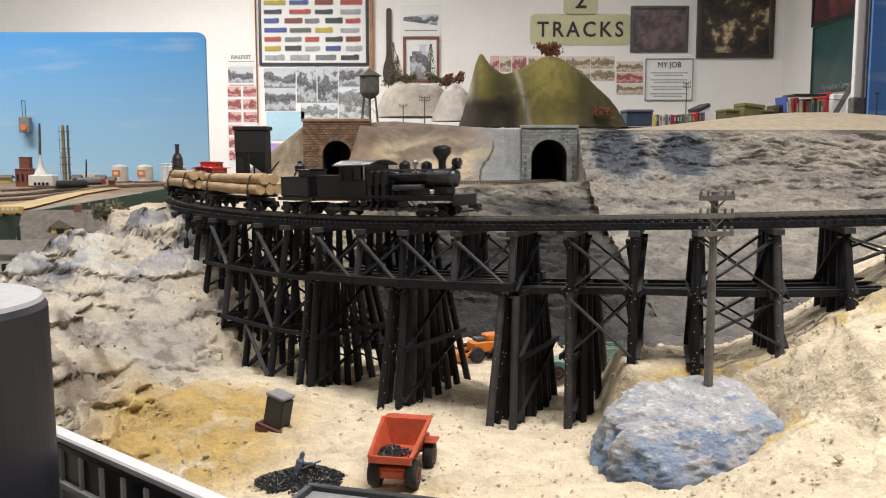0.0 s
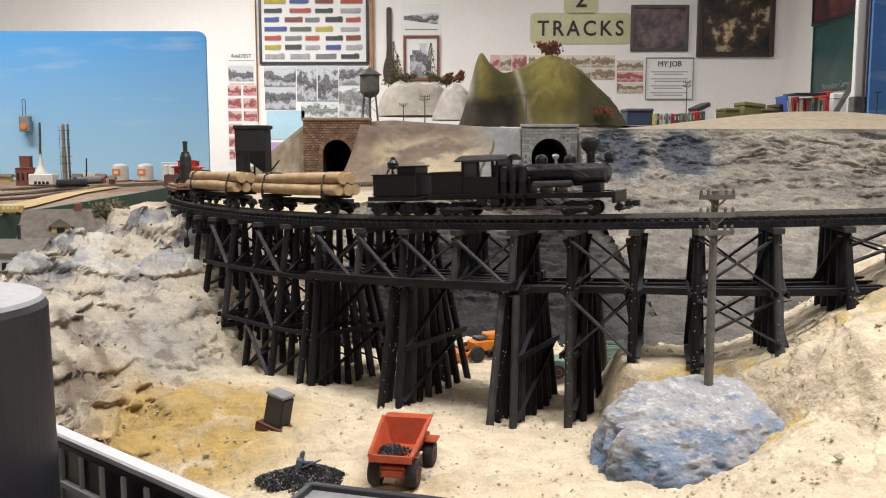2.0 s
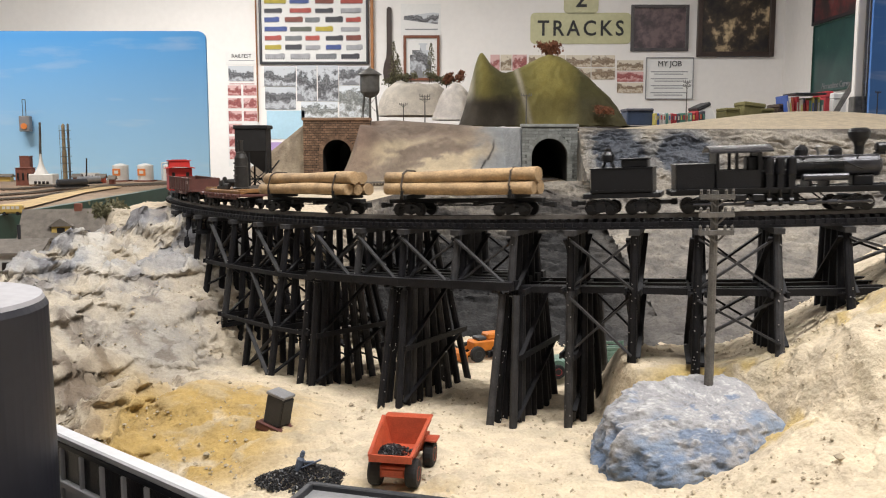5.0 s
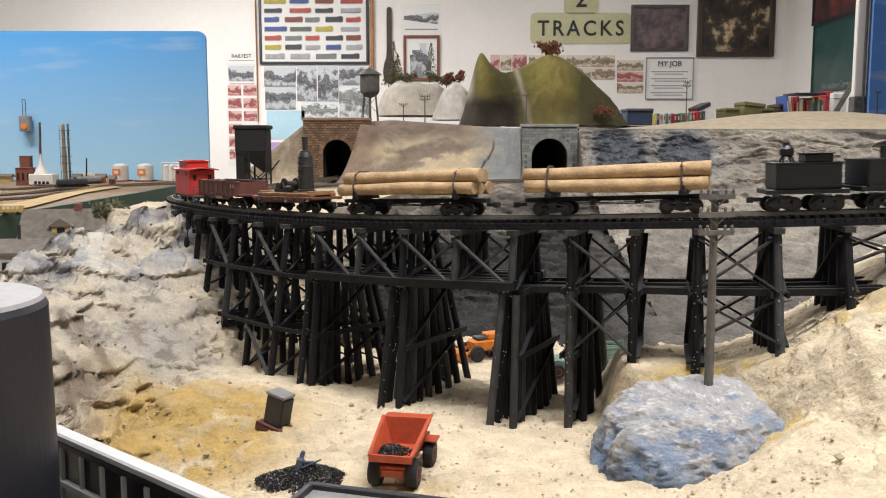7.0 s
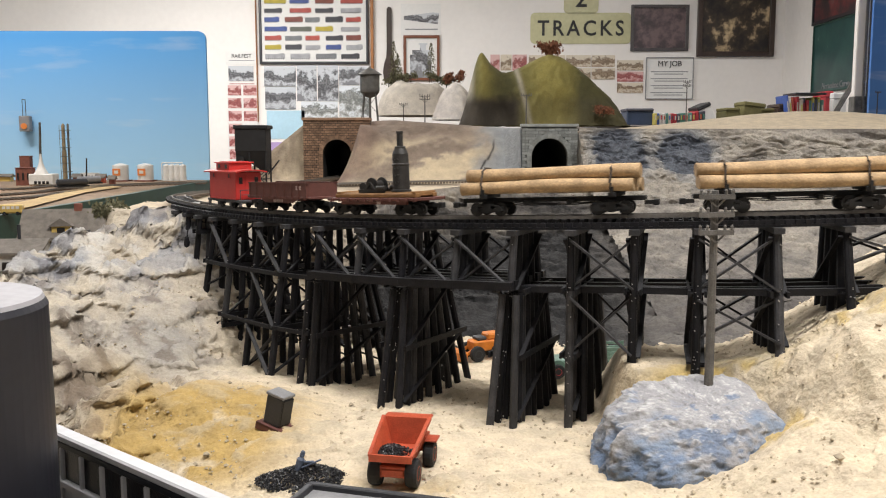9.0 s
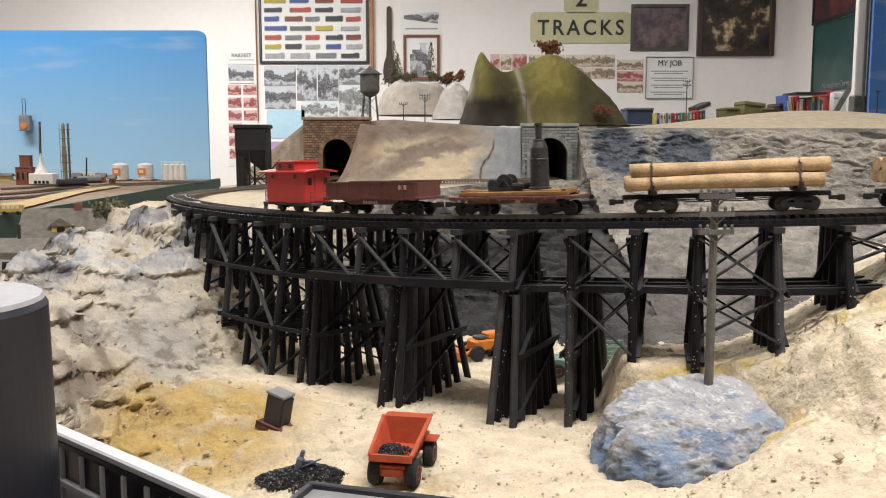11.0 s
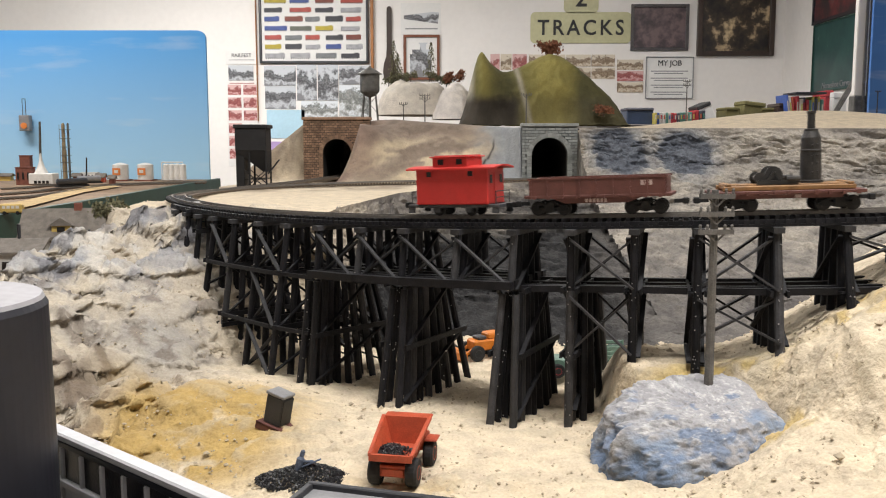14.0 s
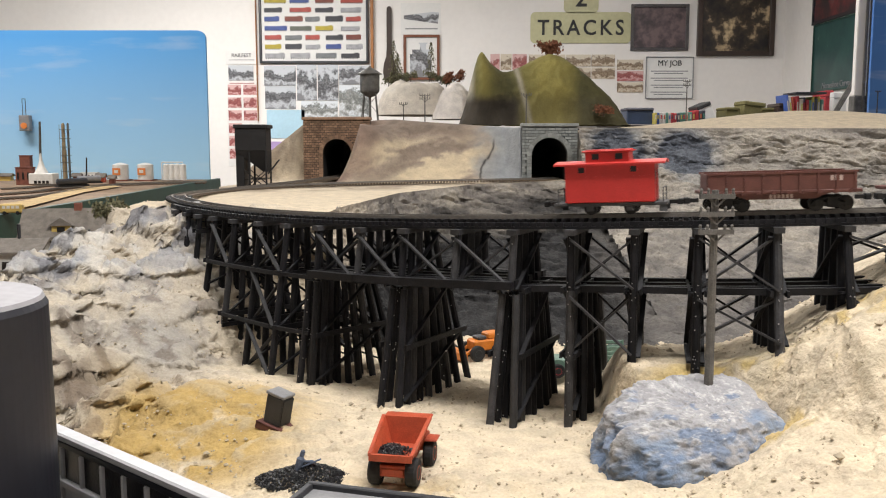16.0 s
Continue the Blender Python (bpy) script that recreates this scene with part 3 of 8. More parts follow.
for i, (a, b) in enumerate(zip(bents, bents[1:])):
    shallow = max(a.foot(1), b.foot(1))
    if a.s > 0.76:
        continue
    if 0.38 < a.s < 0.57:
        # deck of heavy timbers that carries the stub bents
        for off in (0.034, 0.0245, 0.013, -0.004, -0.022, -0.034):
            bm = bmesh.new()
            beam(bm, a.p + a.n * off + UP * DECK + (a.p - b.p).normalized() * 0.004, b.p + b.n * off + UP * DECK, 0.0068, 0.0062)
            part("girder", bm, M["timber"], trestle)
    elif a.s < 0.38:
        for k, dz in ((1.0, 0.0), (0.45, 0.0), (-0.2, 0.0), (-0.95, 0.0)):
            lengthwise("girt", a, b, k, k, GIRT + dz, GIRT + dz, 0.0042, 0.0048, M["timber"], -0.0075 if k == 1.0 else 0.0)
    else:
        for k in (1.0, -1.0):
            lengthwise("girt", a, b, k, k, GIRT, GIRT, 0.0028, 0.0036, M["timber"], 0.0036 * k)
        if min(a.foot(1), b.foot(1)) < LOWER - 0.03 and shallow < LOWER:
            lengthwise("girt", a, b, 1.0, 1.0, LOWER, LOWER, 0.0026, 0.0034, M["timber"], 0.0036)
    braced = a.s in (0.112, 0.2117, 0.3044, 0.3912, 0.4376, 0.4865, 0.5292, 0.6279, 0.7251)
    if braced:
        crossed(a, b, CAP - 0.003, max(GIRT + 0.002, shallow + 0.004))
    if a.s in (0.2117, 0.3044):
        low = max(LOWER - 0.012, shallow + 0.008)
        crossed(a, b, GIRT - 0.004, low)
    if a.s == 0.6279:
        crossed(a, b, GIRT - 0.002, LOWER)
        crossed(a, b, LOWER - 0.002, shallow + 0.004)


# ---- the train ----
M["truckblack"] = mat("truck_grime", (0.008, 0.0072, 0.0075), 0.7, vary=0.4, scale=200)
M["wheel"] = mat("wheel_steel", (0.035, 0.032, 0.03), 0.45, 0.5, vary=0.3, scale=200)
M["steelgrey"] = mat("graphite_smokebox", (0.075, 0.075, 0.085), 0.3, 0.6, vary=0.3, scale=150)
M["bright"] = mat("bare_metal_trim", (0.5, 0.5, 0.5), 0.3, 0.8, vary=0.2, scale=150)
M["window"] = mat("dark_window", (0.012, 0.01, 0.01), 0.3, vary=0.2, scale=100)
M["skid"] = mat("varnished_skid_wood", (0.3, 0.15, 0.05), 0.6, vary=0.35, scale=120)
M["donkey"] = mat("donkey_boiler_iron", (0.045, 0.042, 0.04), 0.5, 0.3, vary=0.4, scale=150)
M["letter"] = mat("cream_lettering", (0.55, 0.42, 0.38), 0.7, vary=0.2, scale=200)
M["chain"] = mat("binding_chain", (0.07, 0.05, 0.035), 0.6, vary=0.3, scale=300)
M["cabgrey"] = mat("caboose_underframe_grey", (0.07, 0.07, 0.075), 0.6, vary=0.3, scale=200)
M["logend"] = mat("sawn_log_end", (0.62, 0.45, 0.26), 0.8, vary=0.25, scale=250)


def bm_box(*a, bevel=0.0):
    return box(bmesh.new(), *a, bevel=bevel)


TRUCKS = []      # truck, its car, its place along the car
ROLLING = []     # wheel sets


def truck(car, x, base=0.0205, dia=0.0108, material=None, frame_z=0.0066):
    """A four-wheeled truck: side frames, bolster, two wheel sets."""
    material = material or M["truckblack"]
    bm = bmesh.new()
    for y in (-0.0115, 0.0115):
        beam(bm, (-base / 2 - 0.004, y, frame_z - 0.0012), (base / 2 + 0.004, y, frame_z - 0.0012), 0.0022, 0.0018)
        beam(bm, (-base / 2 - 0.003, y, frame_z), (-0.003, y, frame_z + 0.003), 0.0022, 0.0014)
        beam(bm, (base / 2 + 0.003, y, frame_z), (0.003, y, frame_z + 0.003), 0.0022, 0.0014)
        beam(bm, (-base / 2 - 0.002, y, frame_z - 0.001), (0.0, y, frame_z - 0.0038), 0.002, 0.0012)
        beam(bm, (base / 2 + 0.002, y, frame_z - 0.001), (0.0, y, frame_z - 0.0038), 0.002, 0.0012)
        for a in (-1, 1):
            box(bm, a * base / 2 - 0.0022, a * base / 2 + 0.0022, y - 0.0016, y + 0.0016, frame_z - 0.003, frame_z + 0.0012)
        box(bm, -0.0035, 0.0035, y - 0.0016, y + 0.0016, frame_z - 0.0035, frame_z + 0.0032)
    box(bm, -0.003, 0.003, -0.0115, 0.0115, frame_z + 0.0005, frame_z + 0.0045)
    ob = part("truck", bm, material, car)
    ob.matrix_basis = pose(x, 0, 0)
    for a in (-1, 1):
        bm = bmesh.new()
        rod(bm, (0, -0.0115, 0), (0, 0.0115, 0), 0.001, n=6)
        for y in (-0.0083, 0.0083):
            sg = 1 if y > 0 else -1
            turned(bm, [(dia / 2 - 0.001, -0.0013), (dia / 2, -0.0012), (dia / 2, 0.0009), (dia / 2 - 0.0012, 0.0011), (dia / 2 - 0.0016, 0.0004),
                        (0.0018, 0.0006), (0.0015, 0.0012)], 16, (0, y, 0), "y")
        w = part("wheel_set", bm, M["wheel"], ob)
        w.matrix_basis = pose(a * base / 2, 0, dia / 2)
        ROLLING.append((w, a * base / 2, dia / 2))
    TRUCKS.append((ob, car, x))
    return ob


def couplers(car, xa, xb, z=0.0088):
    for x, sg in ((xa, -1), (xb, 1)):
        bm = bmesh.new()
        beam(bm, (x, 0, z), (x + sg * 0.008, 0, z), 0.0028, 0.0028)
        box(bm, *sorted((x + sg * 0.006, x + sg * 0.0105)), -0.0026, 0.0026, z - 0.0022, z + 0.0022, bevel=0.0006)
        part("coupler", bm, M["truckblack"], car)


def log_body(bm, x0, x1, y, z, r, seed):
    rnd = random.Random(seed)
    n, m = 12, 16
    rings = []
    a, b, c = rnd.random() * 6, rnd.random() * 6, rnd.random() * 0.12
    for i in range(m + 1):
        t = i / m
        cy, cz = y + 0.0007 * math.sin(3 * t + a), z + 0.0006 * math.sin(4 * t + b)
        rr = r * (1 + c * (t - 0.5) + 0.05 * math.sin(9 * t + a))
        rings.append([bm.verts.new((x0 + (x1 - x0) * t, cy + rr * math.cos(k * math.tau / n) * (1 + 0.04 * rnd.random()),
                                    cz + rr * math.sin(k * math.tau / n))) for k in range(n)])
    for p, q in zip(rings, rings[1:]):
        for k in range(n):
            bm.faces.new((p[k], p[(k + 1) % n], q[(k + 1) % n], q[k]))
    bm.faces.new(rings[0][::-1])
    bm.faces.new(rings[-1])


def log_car(length, seed, group):
    car = thing("log_car", "skeleton log car carrying chained pale stripped logs", "rail car", group)
    half = length / 2
    part("center_sill", bm_box(-half - 0.004, half + 0.004, -0.0035, 0.0035, 0.0105, 0.0138, bevel=0.0004), M["truckblack"], car)
    for y in (-0.009, 0.009):
        bm = bmesh.new()
        rod(bm, (-half * 0.75, y, 0.0105), (-half * 0.3, y, 0.0085), 0.0004, n=5)
        rod(bm, (-half * 0.3, y, 0.0085), (half * 0.3, y, 0.0085), 0.0004, n=5)
        rod(bm, (half * 0.3, y, 0.0085), (half * 0.75, y, 0.0105), 0.0004, n=5)
        part("truss_rod", bm, M["truckblack"], car)
    for x in (-half * 0.25, half * 0.25):
        part("cross_bearer", bm_box(x - 0.002, x + 0.002, -0.012, 0.012, 0.009, 0.0118), M["truckblack"], car)
    for x in (-half * 0.74, half * 0.74):
        part("bunk", bm_box(x - 0.003, x + 0.003, -0.0155, 0.0155, 0.0138, 0.0172, bevel=0.0005), M["truckblack"], car)
        for y in (-0.0158, 0.0158):
            bm = bmesh.new()
            beam(bm, (x, y, 0.014), (x, y * 1.02, 0.021), 0.002, 0.0016)
            part("stake", bm, M["truckblack"], car)
    rnd = random.Random(seed)
    rows = [(-0.0102, 0.0222, 0.0050), (0.0, 0.0222, 0.0049), (0.0102, 0.0222, 0.0051), (-0.0066, 0.0317, 0.0053), (0.0052, 0.0312, 0.0050)]
    for i, (y, z, r) in enumerate(rows):
        bm = bmesh.new()
        log_body(bm, -half + rnd.uniform(-0.003, 0.003), half + rnd.uniform(-0.003, 0.003), y, z, r, seed * 10 + i)
        ob = part("log", bm, M["log"], car, smooth=True)
        ob.data.polygons[len(ob.data.polygons) - 1].use_smooth = False
        ob.data.polygons[len(ob.data.polygons) - 2].use_smooth = False
    for x in (-half * 0.76, half * 0.72):
        bm = bmesh.new()
        loop = [(-0.0158, 0.0175), (-0.0157, 0.024), (-0.0125, 0.0345), (-0.0066, 0.0374), (0.0055, 0.0366), (0.0108, 0.0335), (0.0156, 0.024), (0.0158, 0.0175)]
        for (a, b), (c, d) in zip(loop, loop[1:]):
            rod(bm, (x, a, b), (x + 0.0008, c, d), 0.0008, n=5)
        part("binding_chain", bm, M["chain"], car)
    for x in (-half * 0.70, half * 0.70):
        truck(car, x)
    couplers(car, -half - 0.003, half + 0.003)
    return car


def gondola():
    car = thing("gondola", "low brown gondola car with cream lettering", "rail car", "train cars")
    half = 0.054
    part("deck", bm_box(-half, half, -0.0165, 0.0165, 0.0132, 0.0155, bevel=0.0004), M["brown"], car)
    for y in (-0.0155, 0.0155):
        bm = bm_box(-half + 0.004, half - 0.004, y - 0.0008, y + 0.0008, 0.0155, 0.0275)
        box(bm, -half + 0.003, half - 0.003, y - 0.0013, y + 0.0013, 0.027, 0.0283)
        sg = 1 if y > 0 else -1
        for k in range(9):
            x = -half + 0.005 + k * (2 * half - 0.010) / 8
            box(bm, x - 0.0007, x + 0.0007, *sorted((y, y + sg * 0.0015)), 0.013, 0.0272)
        for k in range(10):
            x = -half + 0.008 + k * (2 * half - 0.016) / 9
            box(bm, x - 0.0014, x + 0.0014, *sorted((y, y + sg * 0.0018)), 0.0128, 0.0152)
        part("side", bm, M["brown"], car)
        bm = bmesh.new()
        prof = [(-half * 0.62, 0.0132), (-half * 0.42, 0.0092), (half * 0.42, 0.0092), (half * 0.62, 0.0132)]
        va = [bm.verts.new((x, y * 0.93 - 0.0006, z)) for x, z in prof]
        vb = [bm.verts.new((x, y * 0.93 + 0.0006, z)) for x, z in prof]
        bm.faces.new(va)
        bm.faces.new(vb[::-1])
        for k in range(4):
            bm.faces.new((va[k], va[(k + 1) % 4], vb[(k + 1) % 4], vb[k]))
        part("fish_belly_sill", bm, M["brown"], car)
        bm = bmesh.new()
        for k in range(3):
            box(bm, half * 0.60 + k * 0.003, half * 0.60 + 0.0022 + k * 0.003, *sorted((y + sg * 0.0009, y + sg * 0.0011)), 0.0215, 0.0252)
        for k in range(6):
            box(bm, -0.008 + k * 0.0028, -0.0062 + k * 0.0028, *sorted((y * 0.93 + sg * 0.0007, y * 0.93 + sg * 0.0009)), 0.0098, 0.0125)
        part("lettering", bm, M["letter"], car)
    for x in (-half + 0.0045, half - 0.0045):
        part("end_board", bm_box(x - 0.0008, x + 0.0008, -0.0147, 0.0147, 0.0155, 0.0275), M["brown"], car)
    for x in (-half * 0.64, half * 0.64):
        truck(car, x)
    couplers(car, -half, half)
    return car


def flat_car():
    car = thing("flat_car", "brown flat car carrying a steam donkey engine", "rail car", "train cars")
    half = 0.052
    part("deck", bm_box(-half, half, -0.0165, 0.0165, 0.0128, 0.0152, bevel=0.0004), M["brown"], car)
    for y in (-0.0155, 0.0155):
        bm = bmesh.new()
        sg = 1 if y > 0 else -1
        for k in range(11):
            x = -half + 0.006 + k * (2 * half - 0.012) / 10
            box(bm, x - 0.0014, x + 0.0014, *sorted((y, y + sg * 0.0022)), 0.0122, 0.0150)
        beam(bm, (-half * 0.7, y * 0.93, 0.0118), (half * 0.7, y * 0.93, 0.0118), 0.0014, 0.0042)
        part("side_sill", bm, M["brown"], car)
        bm = bmesh.new()
        box(bm, -0.015, 0.010, *sorted((y * 0.93 + sg * 0.0008, y * 0.93 + sg * 0.001)), 0.0126, 0.0133)
        box(bm, 0.004, 0.008, *sorted((y * 0.93 + sg * 0.0008, y * 0.93 + sg * 0.001)), 0.0100, 0.0122)
        part("lettering", bm, M["letter"], car)
    for x in (-half * 0.66, half * 0.66):
        truck(car, x)
    couplers(car, -half, half)
    return car


def donkey_engine():
    """Steam donkey: skid, upright boiler, winch."""
    don = thing("donkey_engine", "dark iron steam donkey engine on a varnished wood skid", "steam engine")
    for y in (-0.011, 0.011):
        part("skid_beam", bm_box(-0.046, 0.044, y - 0.003, y + 0.003, 0.0, 0.0035, bevel=0.0006), M["skid"], don)
    part("skid_deck", bm_box(-0.045, 0.043, -0.0085, 0.0085, 0.0012, 0.0044, bevel=0.0004), M["skid"], don)
    for x in (-0.042, 0.0405):
        part("skid_cross", bm_box(x - 0.002, x + 0.002, -0.0138, 0.0138, 0.0034, 0.0052, bevel=0.0004), M["skid"], don)
    bm = bmesh.new()
    turned(bm, [(0.0085, 0.0044), (0.0085, 0.006), (0.0072, 0.0065), (0.0070, 0.026), (0.0073, 0.0265), (0.0073, 0.0275), (0.0068, 0.028), (0.0066, 0.036),
                (0.0052, 0.0395), (0.0048, 0.0405)], 24, (0.017, 0, 0))
    for z in (0.012, 0.018, 0.0235, 0.031):
        rod(bm, (0.0165, -0.0066, z), (0.0165, -0.0082, z), 0.0008, n=6)
        rod(bm, (0.0195, -0.0060, z), (0.0195, -0.0078, z + 0.0008), 0.0005, n=6)
    part("boiler", bm, M["donkey"], don, smooth=False)
    bm = bmesh.new()
    turned(bm, [(0.0046, 0.0405), (0.0046, 0.0418), (0.0026, 0.0425), (0.0026, 0.0525), (0.0031, 0.053), (0.0031, 0.0545), (0.0022, 0.0545)], 16, (0.017, 0, 0))
    part("smoke_stack", bm, M["donkey"], don)
    bm = bmesh.new()
    turned(bm, [(0.0062, -0.007), (0.0062, -0.006), (0.0034, -0.0055), (0.0034, 0.0055), (0.0062, 0.006), (0.0062, 0.007)], 18, (-0.010, 0, 0.0105), "y")
    part("winch_drum", bm, M["donkey"], don)
    bm = bmesh.new()
    for y in (-0.009, 0.009):
        beam(bm, (-0.022, y, 0.0055), (0.006, y, 0.0055), 0.0022, 0.0028)
        beam(bm, (-0.015, y, 0.006), (-0.010, y, 0.0125), 0.0016, 0.0022)
        beam(bm, (-0.005, y, 0.006), (-0.010, y, 0.0125), 0.0016, 0.0022)
        turned(bm, [(0.0022, 0), (0.0022, 0.009)], 10, (-0.002, y, 0.0078), "x")
    turned(bm, [(0.0042, -0.0075), (0.0042, -0.0068), (0.0024, -0.0065), (0.0024, 0.0065), (0.0042, 0.0068), (0.0042, 0.0075)], 14, (-0.0195, 0, 0.0085), "y")
    part("winch_frame", bm, M["donkey"], don)
    return don


def caboose():
    car = thing("caboose", "small red four-wheeled bobber caboose with cupola", "rail car", "train cars")
    hb, hw = 0.0345, 0.0150
    bm = bm_box(-hb, hb, -hw, hw, 0.0098, 0.0395, bevel=0.0008)
    for x in (-0.0215, 0.0185):
        for y in (-1, 1):
            for a, b, c, d in ((-0.0032, 0.0032, 0.0322, 0.0332), (-0.0032, 0.0032, 0.0375, 0.0384), (-0.0032, -0.0024, 0.0332, 0.0375), (0.0024, 0.0032, 0.0332, 0.0375)):
                box(bm, x + a, x + b, *sorted((y * hw, y * (hw + 0.0006))), c, d)
    for y in (-1, 1):
        for k in range(2):
            box(bm, -hb, hb, *sorted((y * hw, y * (hw + 0.0004))), 0.0105 + k * 0.019, 0.0112 + k * 0.019)
    part("body", bm, M["red"], car)
    for x in (-0.0215, 0.0185):
        for y in (-1, 1):
            part("window", bm_box(x - 0.0024, x + 0.0024, *sorted((y * (hw - 0.0004), y * (hw + 0.0002))), 0.0332, 0.0375), M["window"], car)
    for x in (-hb, hb):
        sg = 1 if x > 0 else -1
        part("end_door", bm_box(*sorted((x, x + sg * 0.0005)), -0.0035, 0.0035, 0.0115, 0.036), M["red"], car)
        for y in (-0.009, 0.009):
            part("end_window", bm_box(*sorted((x - sg * 0.0002, x + sg * 0.0003)), y - 0.002, y + 0.002, 0.027, 0.034), M["window"], car)
    # curved roof with wide overhang
    bm = bmesh.new()
    rings = []
    for x in (-0.0425, 0.0425):
        prof = []
        for k in range(13):
            t = -1 + 2 * k / 12
            prof.append((t * (hw + 0.0032), 0.0402 + 0.0022 * (1 - t * t)))
        prof += [(a, b - 0.0013) for a, b in prof[::-1]]
        rings.append([bm.verts.new((x, a, b)) for a, b in prof])
    for k in range(26):
        bm.faces.new((rings[0][k], rings[0][(k + 1) % 26], rings[1][(k + 1) % 26], rings[1][k]))
    bm.faces.new(rings[0][::-1])
    bm.faces.new(rings[1])
    part("roof", bm, M["red"], car)
    bm = bm_box(-0.0185, 0.0150, -0.0135, 0.0135, 0.0408, 0.0490, bevel=0.0004)
    cup = part("cupola", bm, M["red"], car)
    bm = bmesh.new()
    box(bm, -0.0205, 0.0170, -0.0155, 0.0155, 0.0490, 0.0502, bevel=0.0004)
    box(bm, -0.019, 0.016, -0.0095, 0.0095, 0.0502, 0.0510, bevel=0.0004)
    part("cupola_roof", bm, M["red"], car)
    for x in (-0.0105, 0.0075):
        for y in (-1, 1):
            part("cupola_window", bm_box(x - 0.0027, x + 0.0027, *sorted((y * 0.0133, y * 0.0138)), 0.0432, 0.0476), M["window"], car)
    bm = bm_box(-0.044, 0.044, -0.014, 0.014, 0.0072, 0.0098, bevel=0.0004)
    part("underframe", bm, M["cabgrey"], car)
    for x in (-0.0405, 0.0405):
        bm = bmesh.new()
        for y in (-0.0125, 0.0125):
            rod(bm, (x, y, 0.0095), (x, y, 0.0205), 0.0005, n=6)
            beam(bm, (x, y, 0.0085), (x, y * 1.05, 0.0025), 0.006, 0.0012)
        rod(bm, (x, -0.0125, 0.0205), (x, 0.0125, 0.0205), 0.0005, n=6)
        rod(bm, (x, -0.0125, 0.0155), (x, 0.0125, 0.0155), 0.0004, n=6)
        part("railing", bm, M["cabgrey"], car)
    for x in (-0.0155, 0.0155):
        bm = bmesh.new()
        rod(bm, (0, -0.0115, 0), (0, 0.0115, 0), 0.001, n=6)
        for y in (-0.0083, 0.0083):
            turned(bm, [(0.0044, -0.0013), (0.0054, -0.0012), (0.0054, 0.0009), (0.0042, 0.0011), (0.0038, 0.0004), (0.0018, 0.0006), (0.0015, 0.0012)], 16, (0, y, 0), "y")
        w = part("wheel_set", bm, M["wheel"], car)
        w.matrix_basis = pose(x, 0, 0.0054)
        ROLLING.append((w, x, 0.0054))
        bm = bmesh.new()
        for y in (-0.0118, 0.0118):
            box(bm, x - 0.003, x + 0.003, y - 0.0016, y + 0.0016, 0.0030, 0.0086, bevel=0.0004)
            beam(bm, (x - 0.008, y, 0.0073), (x + 0.008, y, 0.0073), 0.0022, 0.0016)
        part("axle_guard", bm, M["cabgrey"], car)
    couplers(car, -0.044, 0.044)
    car.scale = (0.94, 0.94, 0.94)
    return car


def tender():
    car = thing("tender", "black water tender with a hatch and lamp on top", "locomotive tender", "train cars")
    part("frame", bm_box(-0.0245, 0.0315, -0.0145, 0.0145, 0.0128, 0.0162, bevel=0.0004), M["black"], car)
    bm = bm_box(-0.0185, 0.026, -0.0148, 0.0148, 0.0162, 0.0342, bevel=0.0008)
    for y in (-0.0148, 0.0148):
        box(bm, -0.0185, 0.026, y - 0.0005, y + 0.0005, 0.0182, 0.0188)
    box(bm, -0.019, 0.0265, -0.0152, 0.0152, 0.0338, 0.0346)
    part("tank", bm, M["black"], car)
    part("hatch", bm_box(0.003, 0.022, -0.009, 0.009, 0.0346, 0.0402, bevel=0.0006), M["black"], car)
    part("hatch_lid", bm_box(0.002, 0.023, -0.010, 0.010, 0.0402, 0.0412, bevel=0.0003), M["black"], car)
    bm = bmesh.new()
    turned(bm, [(0.0022, 0.0386), (0.0048, 0.0398), (0.0050, 0.0440), (0.0034, 0.0462), (0.0022, 0.0470), (0.0024, 0.0482), (0.001, 0.049)], 14, (-0.0075, 0, 0))
    for x, y in ((-0.004, -0.004), (0.004, -0.004), (-0.004, 0.004), (0.004, 0.004)):
        rod(bm, (-0.0075 + x, y, 0.0346), (-0.0075 + x * 0.6, y * 0.6, 0.0392), 0.0008, n=6)
    part("rear_lamp", bm, M["black"], car)
    for k in range(2):
        truck(car, -0.0115 + 0.029 * k, base=0.014, material=M["black"])
    couplers(car, -0.0245, 0.0315)
    return car


